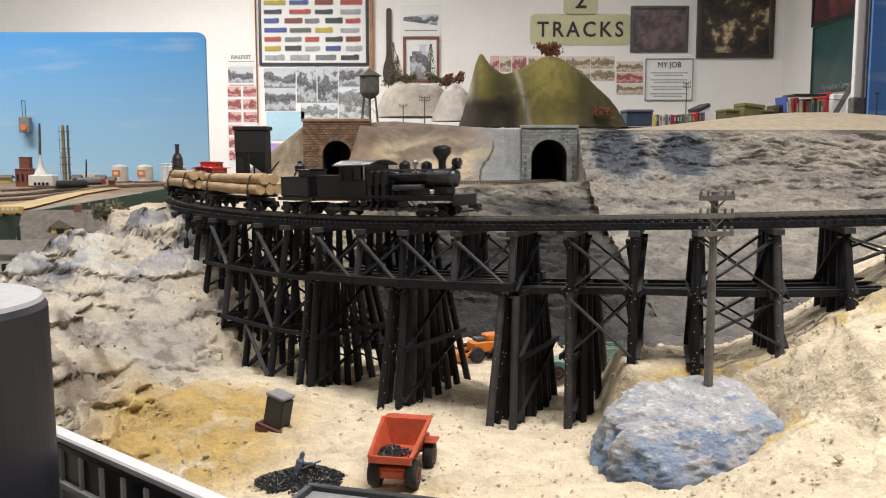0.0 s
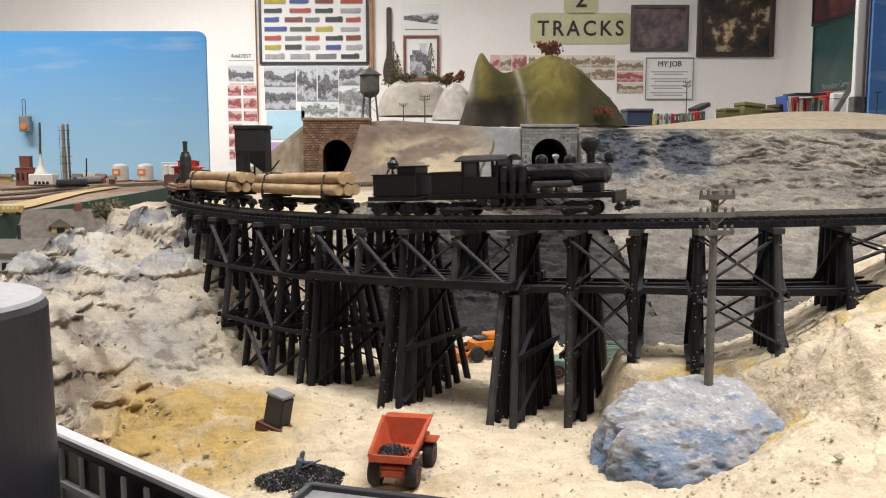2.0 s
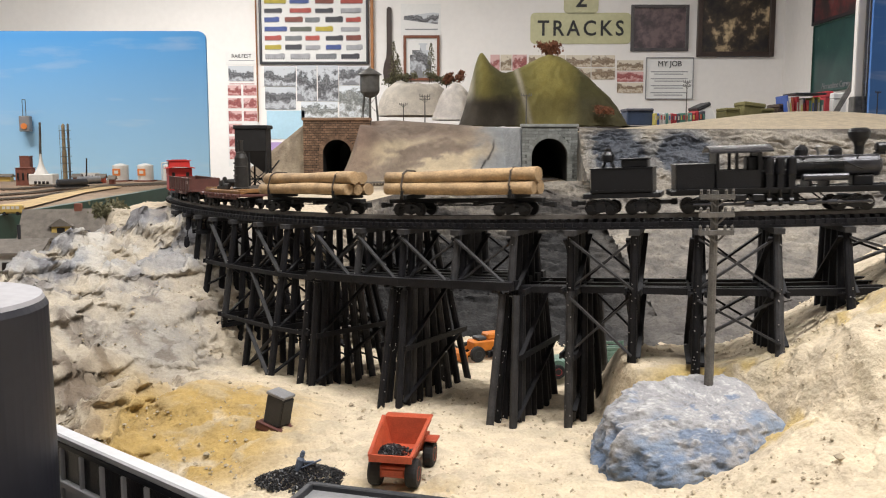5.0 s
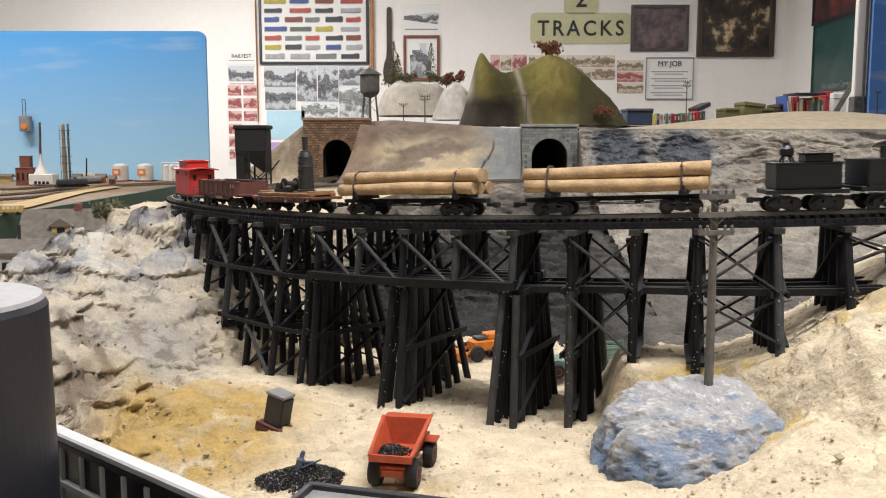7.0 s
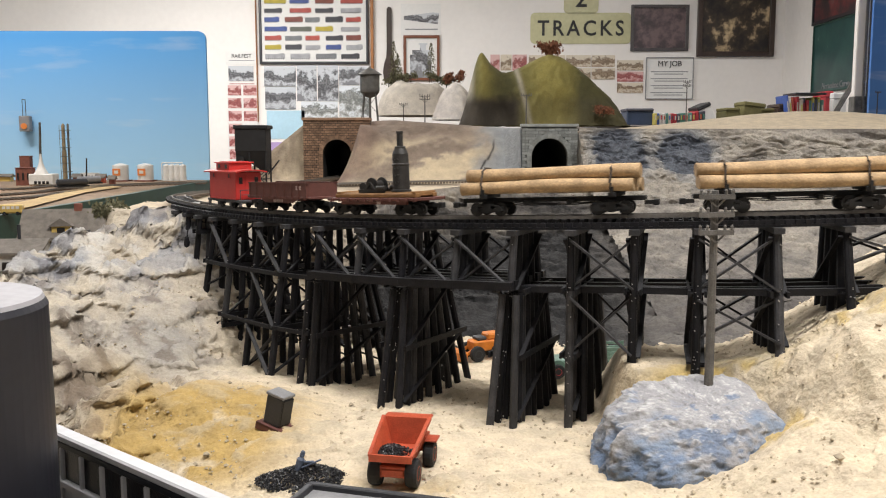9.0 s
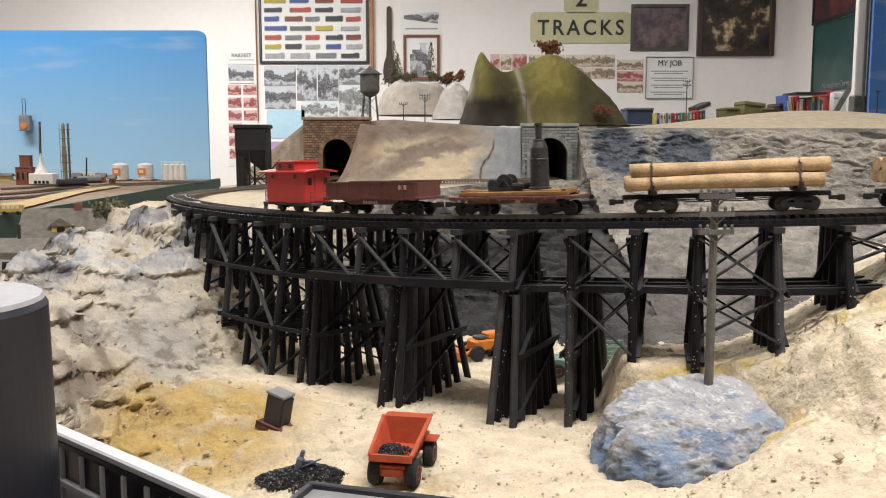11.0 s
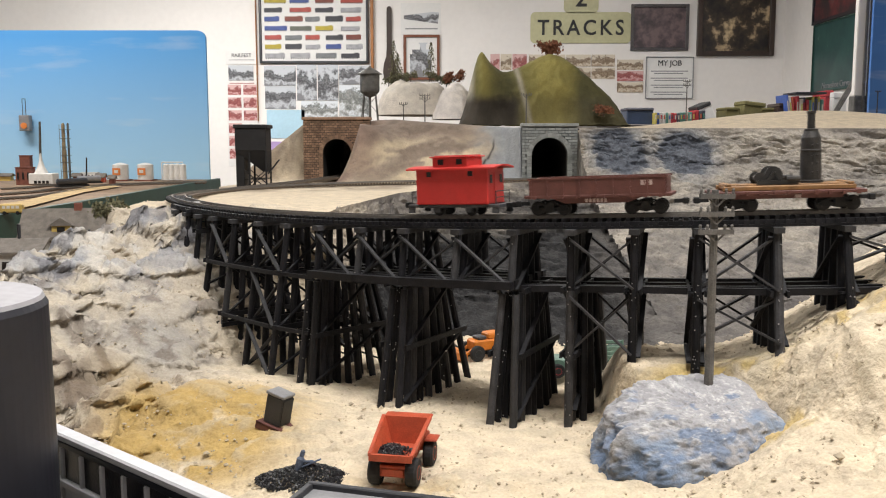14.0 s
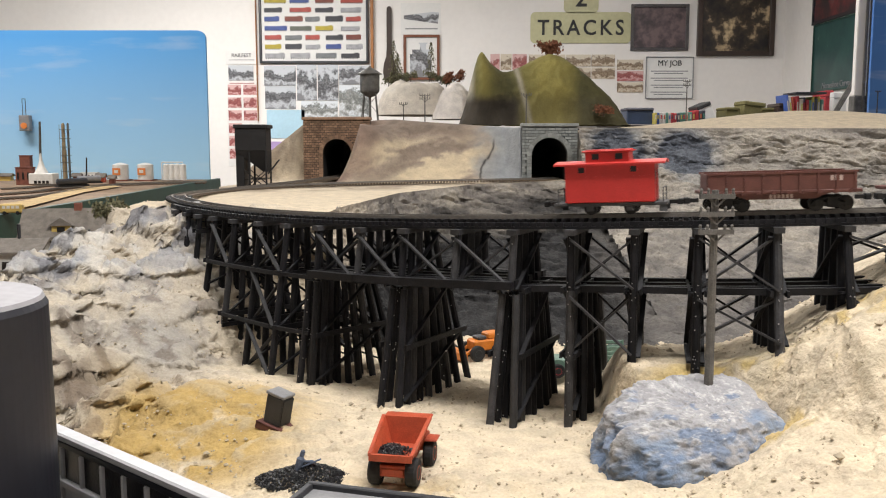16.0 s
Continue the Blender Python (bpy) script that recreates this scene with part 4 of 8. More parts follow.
def shay():
    """Geared engine: bunker, cab, upright cylinders, boiler, stack; origin midway between its trucks."""
    e = thing("locomotive", "black geared logging steam locomotive with a tall stack", "locomotive")
    z0 = 0.0
    part("frame", bm_box(-0.074, 0.077, -0.0135, 0.0135, 0.0135, 0.0172, bevel=0.0004), M["black"], e)
    bm = bmesh.new()
    for y in (-0.0155, 0.0155):
        beam(bm, (-0.070, y, 0.0172), (0.078, y, 0.0172), 0.003, 0.0014)
    part("running_board", bm, M["black"], e)
    # oil bunker behind the cab
    bm = bm_box(-0.070, -0.043, -0.0146, 0.0146, 0.0172, 0.0352, bevel=0.0008)
    box(bm, -0.0705, -0.0425, -0.0150, 0.0150, 0.0345, 0.0356)
    part("bunker", bm, M["black"], e)
    # cab: sill, posts, roof
    bm = bmesh.new()
    for y in (-0.0140, 0.0140):
        box(bm, -0.042, -0.012, y - 0.0006, y + 0.0006, 0.0172, 0.0305)
        for x in (-0.0415, -0.0285, -0.0125):
            box(bm, x - 0.0012, x + 0.0012, y - 0.0006, y + 0.0006, 0.0305, 0.0440)
        box(bm, -0.042, -0.012, y - 0.0006, y + 0.0006, 0.0425, 0.0440)
    box(bm, -0.0130, -0.0118, -0.0135, 0.0135, 0.0172, 0.0440)
    part("cab", bm, M["black"], e)
    bm = bmesh.new()
    rings = []
    for x in (-0.047, -0.004):
        prof = [(t * 0.0182, 0.0440 + 0.0040 * (1 - t * t)) for t in np.linspace(-1, 1, 11)]
        prof += [(a, b - 0.0011) for a, b in prof[::-1]]
        rings.append([bm.verts.new((x, a, b)) for a, b in prof])
    m = len(rings[0])
    for k in range(m):
        bm.faces.new((rings[0][k], rings[0][(k + 1) % m], rings[1][(k + 1) % m], rings[1][k]))
    bm.faces.new(rings[0][::-1])
    bm.faces.new(rings[1])
    part("cab_roof", bm, M["steelgrey"], e)
    # boiler
    bm = bmesh.new()
    turned(bm, [(0.0075, -0.012), (0.0082, -0.0115), (0.0082, 0.004), (0.0072, 0.012), (0.0072, 0.046)], 28, (0, 0, 0.0315), "x")
    for x in (0.014, 0.026, 0.038):
        turned(bm, [(0.0074, -0.0006), (0.0075, 0), (0.0074, 0.0006)], 28, (x, 0, 0.0315), "x")
    part("boiler", bm, M["black"], e)
    bm = bmesh.new()
    turned(bm, [(0.0075, 0.046), (0.0076, 0.0465), (0.0076, 0.068), (0.0079, 0.0685), (0.0079, 0.0700), (0.0066, 0.0706), (0.0050, 0.0722), (0.0020, 0.0732)], 28,
           (0, 0, 0.0315), "x")
    part("smokebox", bm, M["steelgrey"], e)
    bm = bmesh.new()
    turned(bm, [(0.0032, 0.038), (0.0033, 0.045), (0.0044, 0.0475), (0.0072, 0.0510), (0.0076, 0.0545), (0.0070, 0.0562), (0.0046, 0.0575), (0.0044, 0.0575)], 24, (0.0575, 0, 0))
    part("smoke_stack", bm, M["black"], e)
    for x, r, h, n in ((0.0185, 0.0047, 0.0462, "sand_dome"), (0.0415, 0.0046, 0.0452, "steam_dome")):
        bm = bmesh.new()
        turned(bm, [(r + 0.0008, 0.0370), (r, 0.0390), (r, h - 0.003), (r * 0.85, h - 0.0012), (r * 0.4, h), (0.0008, h + 0.0004)], 20, (x, 0, 0))
        part(n, bm, M["black"], e)
    bm = bmesh.new()
    turned(bm, [(0.0012, 0.038), (0.0012, 0.0425), (0.0022, 0.0430), (0.0026, 0.0450), (0.0008, 0.0465)], 12, (0.030, 0, 0))
    part("bell", bm, M["bright"], e)
    bm = bmesh.new()
    turned(bm, [(0.0026, 0.0), (0.0036, 0.001), (0.0038, 0.006), (0.0034, 0.0066)], 16, (0.0685, 0, 0.0435), "x")
    box(bm, 0.0675, 0.0750, -0.0016, 0.0016, 0.0385, 0.0405)
    part("headlight", bm, M["black"], e)
    part("firebox", bm_box(-0.012, 0.012, -0.0085, 0.0085, 0.0172, 0.0300, bevel=0.001), M["black"], e)
    part("ash_pan", bm_box(-0.016, 0.016, -0.0075, 0.0075, 0.0062, 0.0135, bevel=0.001), M["black"], e)
    part("saddle", bm_box(0.052, 0.066, -0.006, 0.006, 0.0172, 0.0250, bevel=0.001), M["black"], e)
    for x in (0.022, 0.034):
        part("boiler_bracket", bm_box(x - 0.001, x + 0.001, -0.012, 0.012, 0.0172, 0.0262), M["black"], e)
    for y in (-0.0125, 0.0125):
        bm = bmesh.new()
        for k in range(5):
            x = -0.036 + k * 0.016
            rod(bm, (x, y, 0.0135), (x + 0.008, y, 0.0070), 0.0006, n=5)
        rod(bm, (-0.040, y, 0.0072), (0.036, y, 0.0072), 0.0007, n=6)
        part("brake_rigging", bm, M["black"], e)
        bm = bmesh.new()
        rod(bm, (-0.012, y * 1.05, 0.0390), (0.066, y * 0.70, 0.0385), 0.00045, n=6)
        for x in (0.0, 0.018, 0.036, 0.054):
            rod(bm, (x, y * 0.55, 0.036), (x, y * 0.90, 0.0388), 0.0004, n=5)
        part("handrail", bm, M["steelgrey"], e)
    part("cab_back", bm_box(-0.0425, -0.0415, -0.0135, 0.0135, 0.0305, 0.0440), M["black"], e)
    part("backhead", bm_box(-0.020, -0.012, -0.007, 0.007, 0.0172, 0.0400, bevel=0.001), M["black"], e)
    # air reservoir and pipes on both sides
    for y in (-0.0125, 0.0125):
        bm = bmesh.new()
        turned(bm, [(0.0010, -0.0005), (0.0026, 0.0), (0.0026, 0.030), (0.0010, 0.0305)], 14, (0.0165, y, 0.0242), "x")
        part("air_tank", bm, M["steelgrey"], e)
        bm = bmesh.new()
        rod(bm, (-0.010, y * 0.82, 0.0345), (0.045, y * 0.62, 0.0345), 0.0006, n=6)
        rod(bm, (0.045, y * 0.62, 0.0345), (0.058, y * 0.66, 0.0290), 0.0006, n=6)
        part("steam_pipe", bm, M["black"], e)
    # three upright cylinders beside the boiler, crank boxes and drive shaft
    for x in (-0.0065, 0.0010, 0.0085):
        bm = bmesh.new()
        turned(bm, [(0.0030, 0.0265), (0.0034, 0.0272), (0.0034, 0.0375), (0.0030, 0.0385), (0.0014, 0.0392)], 14, (x, -0.0142, 0))
        box(bm, x - 0.0022, x + 0.0022, -0.0168, -0.0118, 0.0165, 0.0270)
        rod(bm, (x, -0.0142, 0.0165), (x, -0.0142, 0.0085), 0.0011, n=8)
        turned(bm, [(0.0030, -0.0012), (0.0030, 0.0012)], 12, (x, -0.0142, 0.0078), "x")
        part("cylinder", bm, M["black"], e)
    bm = bmesh.new()
    rod(bm, (-0.058, -0.0142, 0.0068), (0.062, -0.0142, 0.0068), 0.0011, n=8)
    for x in (-0.044, -0.020, 0.022, 0.036):
        turned(bm, [(0.0020, -0.003), (0.0022, 0.003)], 10, (x, -0.0142, 0.0068), "x")
    part("drive_shaft", bm, M["steelgrey"], e)
    for y in (-0.0148, 0.0148):
        for x0, x1 in ((-0.030, -0.022), (-0.018, -0.010)):
            part("tool_box", bm_box(x0, x1, y - 0.002, y + 0.002, 0.0090, 0.0135, bevel=0.0004), M["black"], e)
    bm = bmesh.new()
    box(bm, 0.0770, 0.0800, -0.0155, 0.0155, 0.0095, 0.0185, bevel=0.0005)
    beam(bm, (0.080, -0.013, 0.0085), (0.084, -0.013, 0.0055), 0.0012, 0.006)
    beam(bm, (0.080, 0.013, 0.0085), (0.084, 0.013, 0.0055), 0.0012, 0.006)
    box(bm, 0.0795, 0.0850, -0.0155, 0.0155, 0.0045, 0.0058)
    part("pilot_beam", bm, M["black"], e)
    for y in (-0.0145, 0.0145):
        bm = bmesh.new()
        turned(bm, [(0.0018, -0.0004), (0.0018, 0.0006)], 10, (0.061, y, 0.0068), "y")
        turned(bm, [(0.0016, -0.0004), (0.0016, 0.0006)], 10, (0.041, y, 0.0068), "y")
        part("axle_cap", bm, M["bright"], e)
    truck(e, -0.0505, base=0.019, dia=0.0112, material=M["black"])
    truck(e, 0.0505, base=0.019, dia=0.0112, material=M["black"])
    couplers(e, -0.074, 0.083)
    return e


#        thing, its middle behind the front of the first log load, half the distance of its pivots
TRAIN = [(shay(), -0.1680, 0.0505), (tender(), -0.059, 0.0165), (log_car(0.131, 3, "train cars"), 0.067, 0.046), (log_car(0.136, 4, "train cars"), 0.2405, 0.047),
         (flat_car(), 0.394, 0.0345), (gondola(), 0.5235, 0.0345), (caboose(), 0.6385, 0.0155)]
donkey = donkey_engine()


def train_place(t):
    """Where the front of the first log load is along the line."""
    even = 0.688 - 0.0622 * t if t < 8.5 else 0.1593 - 0.060 * (t - 8.5)
    # it gathers a little speed in the second half
    return even + float(np.interp(t, [9, 10.2, 11.5, 12.2, 13, 14, 15.5, 16], [0, -0.0028, -0.0085, -0.0127, -0.0170, -0.0205, -0.0238, -0.0249]))


def on_rails(s, half):
    a, _ = on_track(s - half)
    b, _ = on_track(s + half)
    f = (a - b).normalized()
    side = UP.cross(f).normalized()
    m = Matrix((f, side, f.cross(side))).transposed().to_4x4()
    m.translation = (a + b) / 2
    return m


# ---- tunnel portals ----
M["brick"] = mat("tan_brick", (0.37, 0.235, 0.155), 0.85, vary=0.35, scale=40, bump=0.4, island=0.3)
M["stone"] = mat("grey_cut_stone", (0.31, 0.325, 0.315), 0.85, vary=0.3, scale=60, bump=0.4, island=0.2)
M["mortar"] = mat("dark_mortar", (0.075, 0.062, 0.052), 0.9, vary=0.3, scale=90)
M["stonejoint"] = mat("grey_mortar", (0.19, 0.20, 0.195), 0.9, vary=0.3, scale=90)
M["void"] = mat("tunnel_lining", (0.012, 0.012, 0.013), 0.95, vary=0.2, scale=30)


def portal(name, label, at, width, height, open_w, open_h, row, brick, material, joint):
    """A tunnel front built in courses round an arched opening, with a dark lining behind. Base centre at 'at'."""
    g = thing(name, label, "tunnel portal", at=at)
    r = open_w / 2
    spring = open_h - r

    def inside(x, z, grow=0.0):
        return (abs(x) < r + grow and z < spring) or (math.hypot(x, max(z - spring, 0)) < r + grow and z >= spring)

    # backing wall with the opening through it
    bm = bmesh.new()
    arch = [(-r, 0.0)] + [(r * math.cos(math.pi - k * math.pi / 18), spring + r * math.sin(math.pi - k * math.pi / 18)) for k in range(19)] + [(r, 0.0)]
    outer = [(-width / 2, 0.0), (-width / 2, height * 0.5), (-width / 2, height)] + [(-width / 2 + width * k / 14, height) for k in range(1, 15)] + [(width / 2, height * 0.5), (width / 2, height * 0.25), (width / 2, 0.0)]
    outer = outer[:len(arch) - 1] + [outer[-1]]
    va = [[bm.verts.new((x, y, z)) for x, z in arch] for y in (0.003, 0.02)]
    vo = [[bm.verts.new((x, y, z)) for x, z in outer] for y in (0.003, 0.02)]
    for k in range(len(arch) - 1):
        bm.faces.new((vo[0][k], vo[0][k + 1], va[0][k + 1], va[0][k]))
        bm.faces.new((vo[1][k + 1], vo[1][k], va[1][k], va[1][k + 1]))
        bm.faces.new((va[0][k], va[0][k + 1], va[1][k + 1], va[1][k]))
        bm.faces.new((vo[0][k + 1], vo[0][k], vo[1][k], vo[1][k + 1]))
    part("backing", bm, joint, g)
    rnd = random.Random(7)
    bm = bmesh.new()
    k = 0
    z = 0.0005
    while z + row < height:
        x = -width / 2 + (brick / 2 if k % 2 else 0) - brick / 2
        while x < width / 2:
            a, b = max(x + 0.0005, -width / 2), min(x + brick - 0.0005, width / 2)
            cx, cz = (a + b) / 2, z + row / 2
            if b - a > brick * 0.25 and not inside(cx, cz, row * 0.9 + brick * 0.2):
                o = rnd.uniform(-0.0008, 0.0006)
                box(bm, a, b, o, 0.006, z + 0.0005, z + row - 0.0005)
            x += brick
        z += row
        k += 1
    tagged(part("masonry", bm, material, g), kind="stuff")
    bm = bmesh.new()
    n = 17
    for k in range(n):
        a = math.pi * (k + 0.5) / n
        p0 = Vector((r * math.cos(a), 0.0015, spring + r * math.sin(a)))
        p1 = Vector(((r + row * 1.6) * math.cos(a), 0.0015, spring + (r + row * 1.6) * math.sin(a)))
        beam(bm, p0, p1, math.pi * (r + row * 1.4) / n * 0.97, 0.008, (0, 1, 0))
    for s in (-1, 1):
        z = 0
        while z < spring:
            box(bm, *sorted((s * r, s * (r + row * 1.6))), -0.002, 0.006, z + 0.0003, z + row * 1.2 - 0.0003)
            z += row * 1.2
    part("arch_ring", bm, material, g)
    part("cap", box(bmesh.new(), -width / 2 - 0.002, width / 2 + 0.002, -0.004, 0.022, height, height + 0.006, bevel=0.001), material, g)
    bm = bmesh.new()
    rings = []
    for y in (0.018, 0.32):
        rings.append([bm.verts.new((x * 1.02, y, z)) for x, z in arch])
    for k in range(len(arch) - 1):
        bm.faces.new((rings[0][k], rings[0][k + 1], rings[1][k + 1], rings[1][k]))
    bm.faces.new(rings[1])
    part("lining", bm, M["void"], g)
    return g


portal("brick_tunnel_portal", "tan brick tunnel portal with a dark arched opening", (-0.2162, 1.8537, 1.2214), 0.137, 0.121, 0.058, 0.083, 0.0050, 0.0088, M["brick"], M["mortar"])
portal("stone_tunnel_portal", "grey cut stone tunnel portal with a dark arched opening", (0.2021, 1.7232, 1.2242), 0.105, 0.103, 0.068, 0.082, 0.0056, 0.0125, M["stone"], M["stonejoint"])


# ---- mountain on the plateau ----
M["grassrock"] = mat("mossy_painted_plaster", (0.12, 0.13, 0.03), 0.9, vary=0.18, scale=30, bump=0.5, bscale=120, bdist=0.002, attr="paint")


def mountain():
    c = np.array((0.2503, 2.2706, 1.3391))
    k = 2.25 / 1600
    px = np.array([-152, -140, -128, -118, -112, -104, -92, -76, -60, -38, -14, 8, 30, 60, 90, 118, 135, 148]) * k
    ph = np.array([-6, 30, 80, 117, 130, 121, 104, 93, 93, 103, 116, 124, 119, 98, 72, 46, 22, -6]) * k
    xs, v = np.linspace(px[0], px[-1], 170), np.linspace(-1, 1, 110)
    h = np.interp(xs, px, ph)
    h = np.convolve(np.pad(h, 2, "edge"), np.ones(5) / 5, "valid")
    X = np.repeat(xs[:, None], 110, 1)
    ridge = 0.10 + 0.02 * np.sin(xs * 30)
    a = np.abs(v)[None]
    # steep scooped front, gentler back
    fall = np.where(v[None] < 0, 1 - a ** 2.6, 1 - a ** 1.5)
    Y = np.where(v[None] < 0, v[None] * 0.085, v[None] * 0.15) * (0.6 + h[:, None] / 0.18 * 0.4)
    scoop = np.exp(-((X + 0.115) / 0.05) ** 2) + 0.6 * np.exp(-((X - 0.02) / 0.06) ** 2)
    Z = h[:, None] * fall
    Y = Y + scoop * 0.055 * np.exp(-((Z - 0.02) / 0.05) ** 2) * (v[None] < 0)
    P = np.stack([X, Y, Z], -1)
    n1, n2 = rough(P, 12, 4, 2.2), rough(P, 60, 4, 5.0)
    P[..., 1] -= n1 * 0.008 + n2 * 0.002
    P[..., 2] += n2 * 0.002
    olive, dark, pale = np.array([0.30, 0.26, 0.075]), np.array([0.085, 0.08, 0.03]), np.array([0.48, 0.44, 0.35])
    # bright middle and left edge, darker right: light and shade put into the paint
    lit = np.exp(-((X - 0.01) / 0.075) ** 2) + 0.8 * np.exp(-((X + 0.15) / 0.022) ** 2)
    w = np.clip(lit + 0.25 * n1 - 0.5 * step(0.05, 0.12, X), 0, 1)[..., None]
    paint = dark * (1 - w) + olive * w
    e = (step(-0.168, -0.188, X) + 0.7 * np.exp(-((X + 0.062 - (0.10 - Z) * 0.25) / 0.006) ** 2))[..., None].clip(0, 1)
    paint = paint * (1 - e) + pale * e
    # shade of the scooped hollows painted in as a dark foot
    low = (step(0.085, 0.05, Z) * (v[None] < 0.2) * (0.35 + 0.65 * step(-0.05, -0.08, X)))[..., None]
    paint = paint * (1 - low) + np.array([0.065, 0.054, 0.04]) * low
    P += c
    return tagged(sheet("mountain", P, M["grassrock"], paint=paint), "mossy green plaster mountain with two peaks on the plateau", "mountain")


mountain()


def dome_hill(name, label, c, rx, ry, h, color, seed, power=2.0):
    u, v = np.linspace(0, math.tau, 60), np.linspace(0, 1, 30)
    U, V = np.meshgrid(u, v, indexing="ij")
    P = np.stack([rx * V * np.cos(U), ry * V * np.sin(U), h * (1 - V ** power)], -1)
    P[-1] = P[0]
    n = rough(P, 18, 4, seed)
    n[-1] = n[0]
    P[..., 2] += n * 0.012 * (V < 0.97)
    P += np.array(c)
    paint = np.array(color) * (1 + 0.25 * n[..., None])
    return tagged(sheet(name, P[:, ::-1], M["ground"], paint=paint), label, "hill")


dome_hill("pale_hill", "pale sandy plaster hill carrying bushes", (-0.0750, 2.4756, 1.3684), 0.105, 0.12, 0.090, (0.74, 0.68, 0.59), 3.0, 6.0)
dome_hill("white_hill", "bare white plaster hill beside the mountain", (0.0323, 2.3733, 1.3554), 0.062, 0.08, 0.095, (0.74, 0.69, 0.64), 6.0, 2.2)

# ---- vegetation ----
M["autumn"] = mat("russet_leaves", (0.30, 0.12, 0.065), 0.9, vary=0.5, scale=200)
M["bush"] = mat("sage_foliage", (0.22, 0.21, 0.12), 0.9, vary=0.5, scale=200)
M["bark"] = mat("grey_bark", (0.09, 0.07, 0.05), 0.9, vary=0.3, scale=200)


def tree(name, label, at, h, w, leaves, seed, trunk=0.4, count=260, leaf=0.004):
    t = thing(name, label, "tree", at=at)
    rnd = random.Random(seed)
    bm = bmesh.new()
    rod(bm, (0, 0, -0.004), (0.001, 0, h * 0.6), w * 0.035 + 0.0008, 0.0006, 7)
    tips = []
    for k in range(9):
        a = rnd.random() * math.tau
        z = h * (trunk + rnd.random() * 0.35)
        b = Vector((math.cos(a) * w * 0.36, math.sin(a) * w * 0.36, z + h * 0.2 * rnd.random()))
        rod(bm, (0.0005, 0, z * 0.75), b, 0.0008, 0.0003, 5)
        tips.append(b)
    part("trunk", bm, M["bark"], t)
    bm = bmesh.new()
    for k in range(count):
        c = tips[rnd.randrange(len(tips))] * rnd.uniform(0.75, 1.1) + Vector((rnd.gauss(0, w * 0.12), rnd.gauss(0, w * 0.12), rnd.gauss(0, h * 0.09)))
        q = Euler((rnd.random() * 6, rnd.random() * 6, rnd.random() * 6)).to_matrix()
        s = leaf * rnd.uniform(0.5, 1.2)
        v = [bm.verts.new(c + q @ Vector(p) * s) for p in ((-1, 0, 0.1), (0, -0.6, 0), (1, 0, 0.1), (0, 0.6, -0.2))]
        bm.faces.new(v)
    part("crown", bm, leaves, t)
    return t


tree("autumn_tree", "small russet autumn tree on the mountain top", (0.2616, 2.2910, 1.5095), 0.043, 0.055, M["autumn"], 1, 0.3, 900, 0.0045)
tree("russet_bush", "russet bush on the pale hill", (0.0287, 2.4551, 1.4502), 0.045, 0.05, M["autumn"], 2, 0.2, 380, 0.005)
tree("russet_bush", "russet bush low on the mountain side", (0.3834, 2.1827, 1.3617), 0.035, 0.045, M["autumn"], 9, 0.2, 300, 0.004)
tree("green_bush", "round green bush at the cliff top", (-0.4137, 1.1162, 1.2013), 0.034, 0.034, M["bush"], 3, 0.15, 1300, 0.003)
for i, (p, hh) in enumerate((((-0.1470, 2.4852, 1.4490), 0.03), ((-0.1286, 2.4863, 1.4581), 0.05), ((-0.1089, 2.4555, 1.4532), 0.035), ((-0.0869, 2.4768, 1.4635), 0.028), ((-0.0366, 2.4768, 1.4635), 0.03), ((-0.0077, 2.4863, 1.4581), 0.024), ((0.0092, 2.4852, 1.4490), 0.025))):
    tree("dry_shrub", "dry green shrub on the pale hill", p, hh, 0.03, M["bush"], 20 + i, 0.2, 220, 0.0035)


def conifer(at, h, seed):
    t = thing("conifer", "thin dry conifer on the pale hill", "tree", at=at)
    rnd = random.Random(seed)
    bm = bmesh.new()
    rod(bm, (0, 0, -0.004), (0, 0, h), 0.0014, 0.0004, 7)
    part("trunk", bm, M["bark"], t)
    bm = bmesh.new()
    for k in range(320):
        z = h * rnd.uniform(0.03, 1.0)
        a = rnd.random() * math.tau
        r = (1 - z / h) ** 0.7 * 0.017 * rnd.uniform(0.2, 1.2) + 0.001
        c = Vector((math.cos(a) * r, math.sin(a) * r, z - r * 0.4))
        s = rnd.uniform(0.002, 0.004)
        q = Euler((rnd.random() * 6, rnd.random() * 6, a)).to_matrix()
        bm.faces.new([bm.verts.new(c + q @ Vector(p) * s) for p in ((-1, 0, 0), (0, -0.4, 0), (1, 0, 0), (0, 0.4, 0.2))])
    part("crown", bm, M["bush"], t)
    return t


conifer((-0.1327, 2.4754, 1.4514), 0.115, 1)
conifer((-0.1230, 2.4957, 1.4527), 0.085, 2)
conifer((-0.0323, 2.4971, 1.4649), 0.10, 3)

# ---- water tower ----
M["zinc"] = mat("weathered_zinc", (0.17, 0.165, 0.155), 0.55, 0.3, vary=0.4, scale=60)


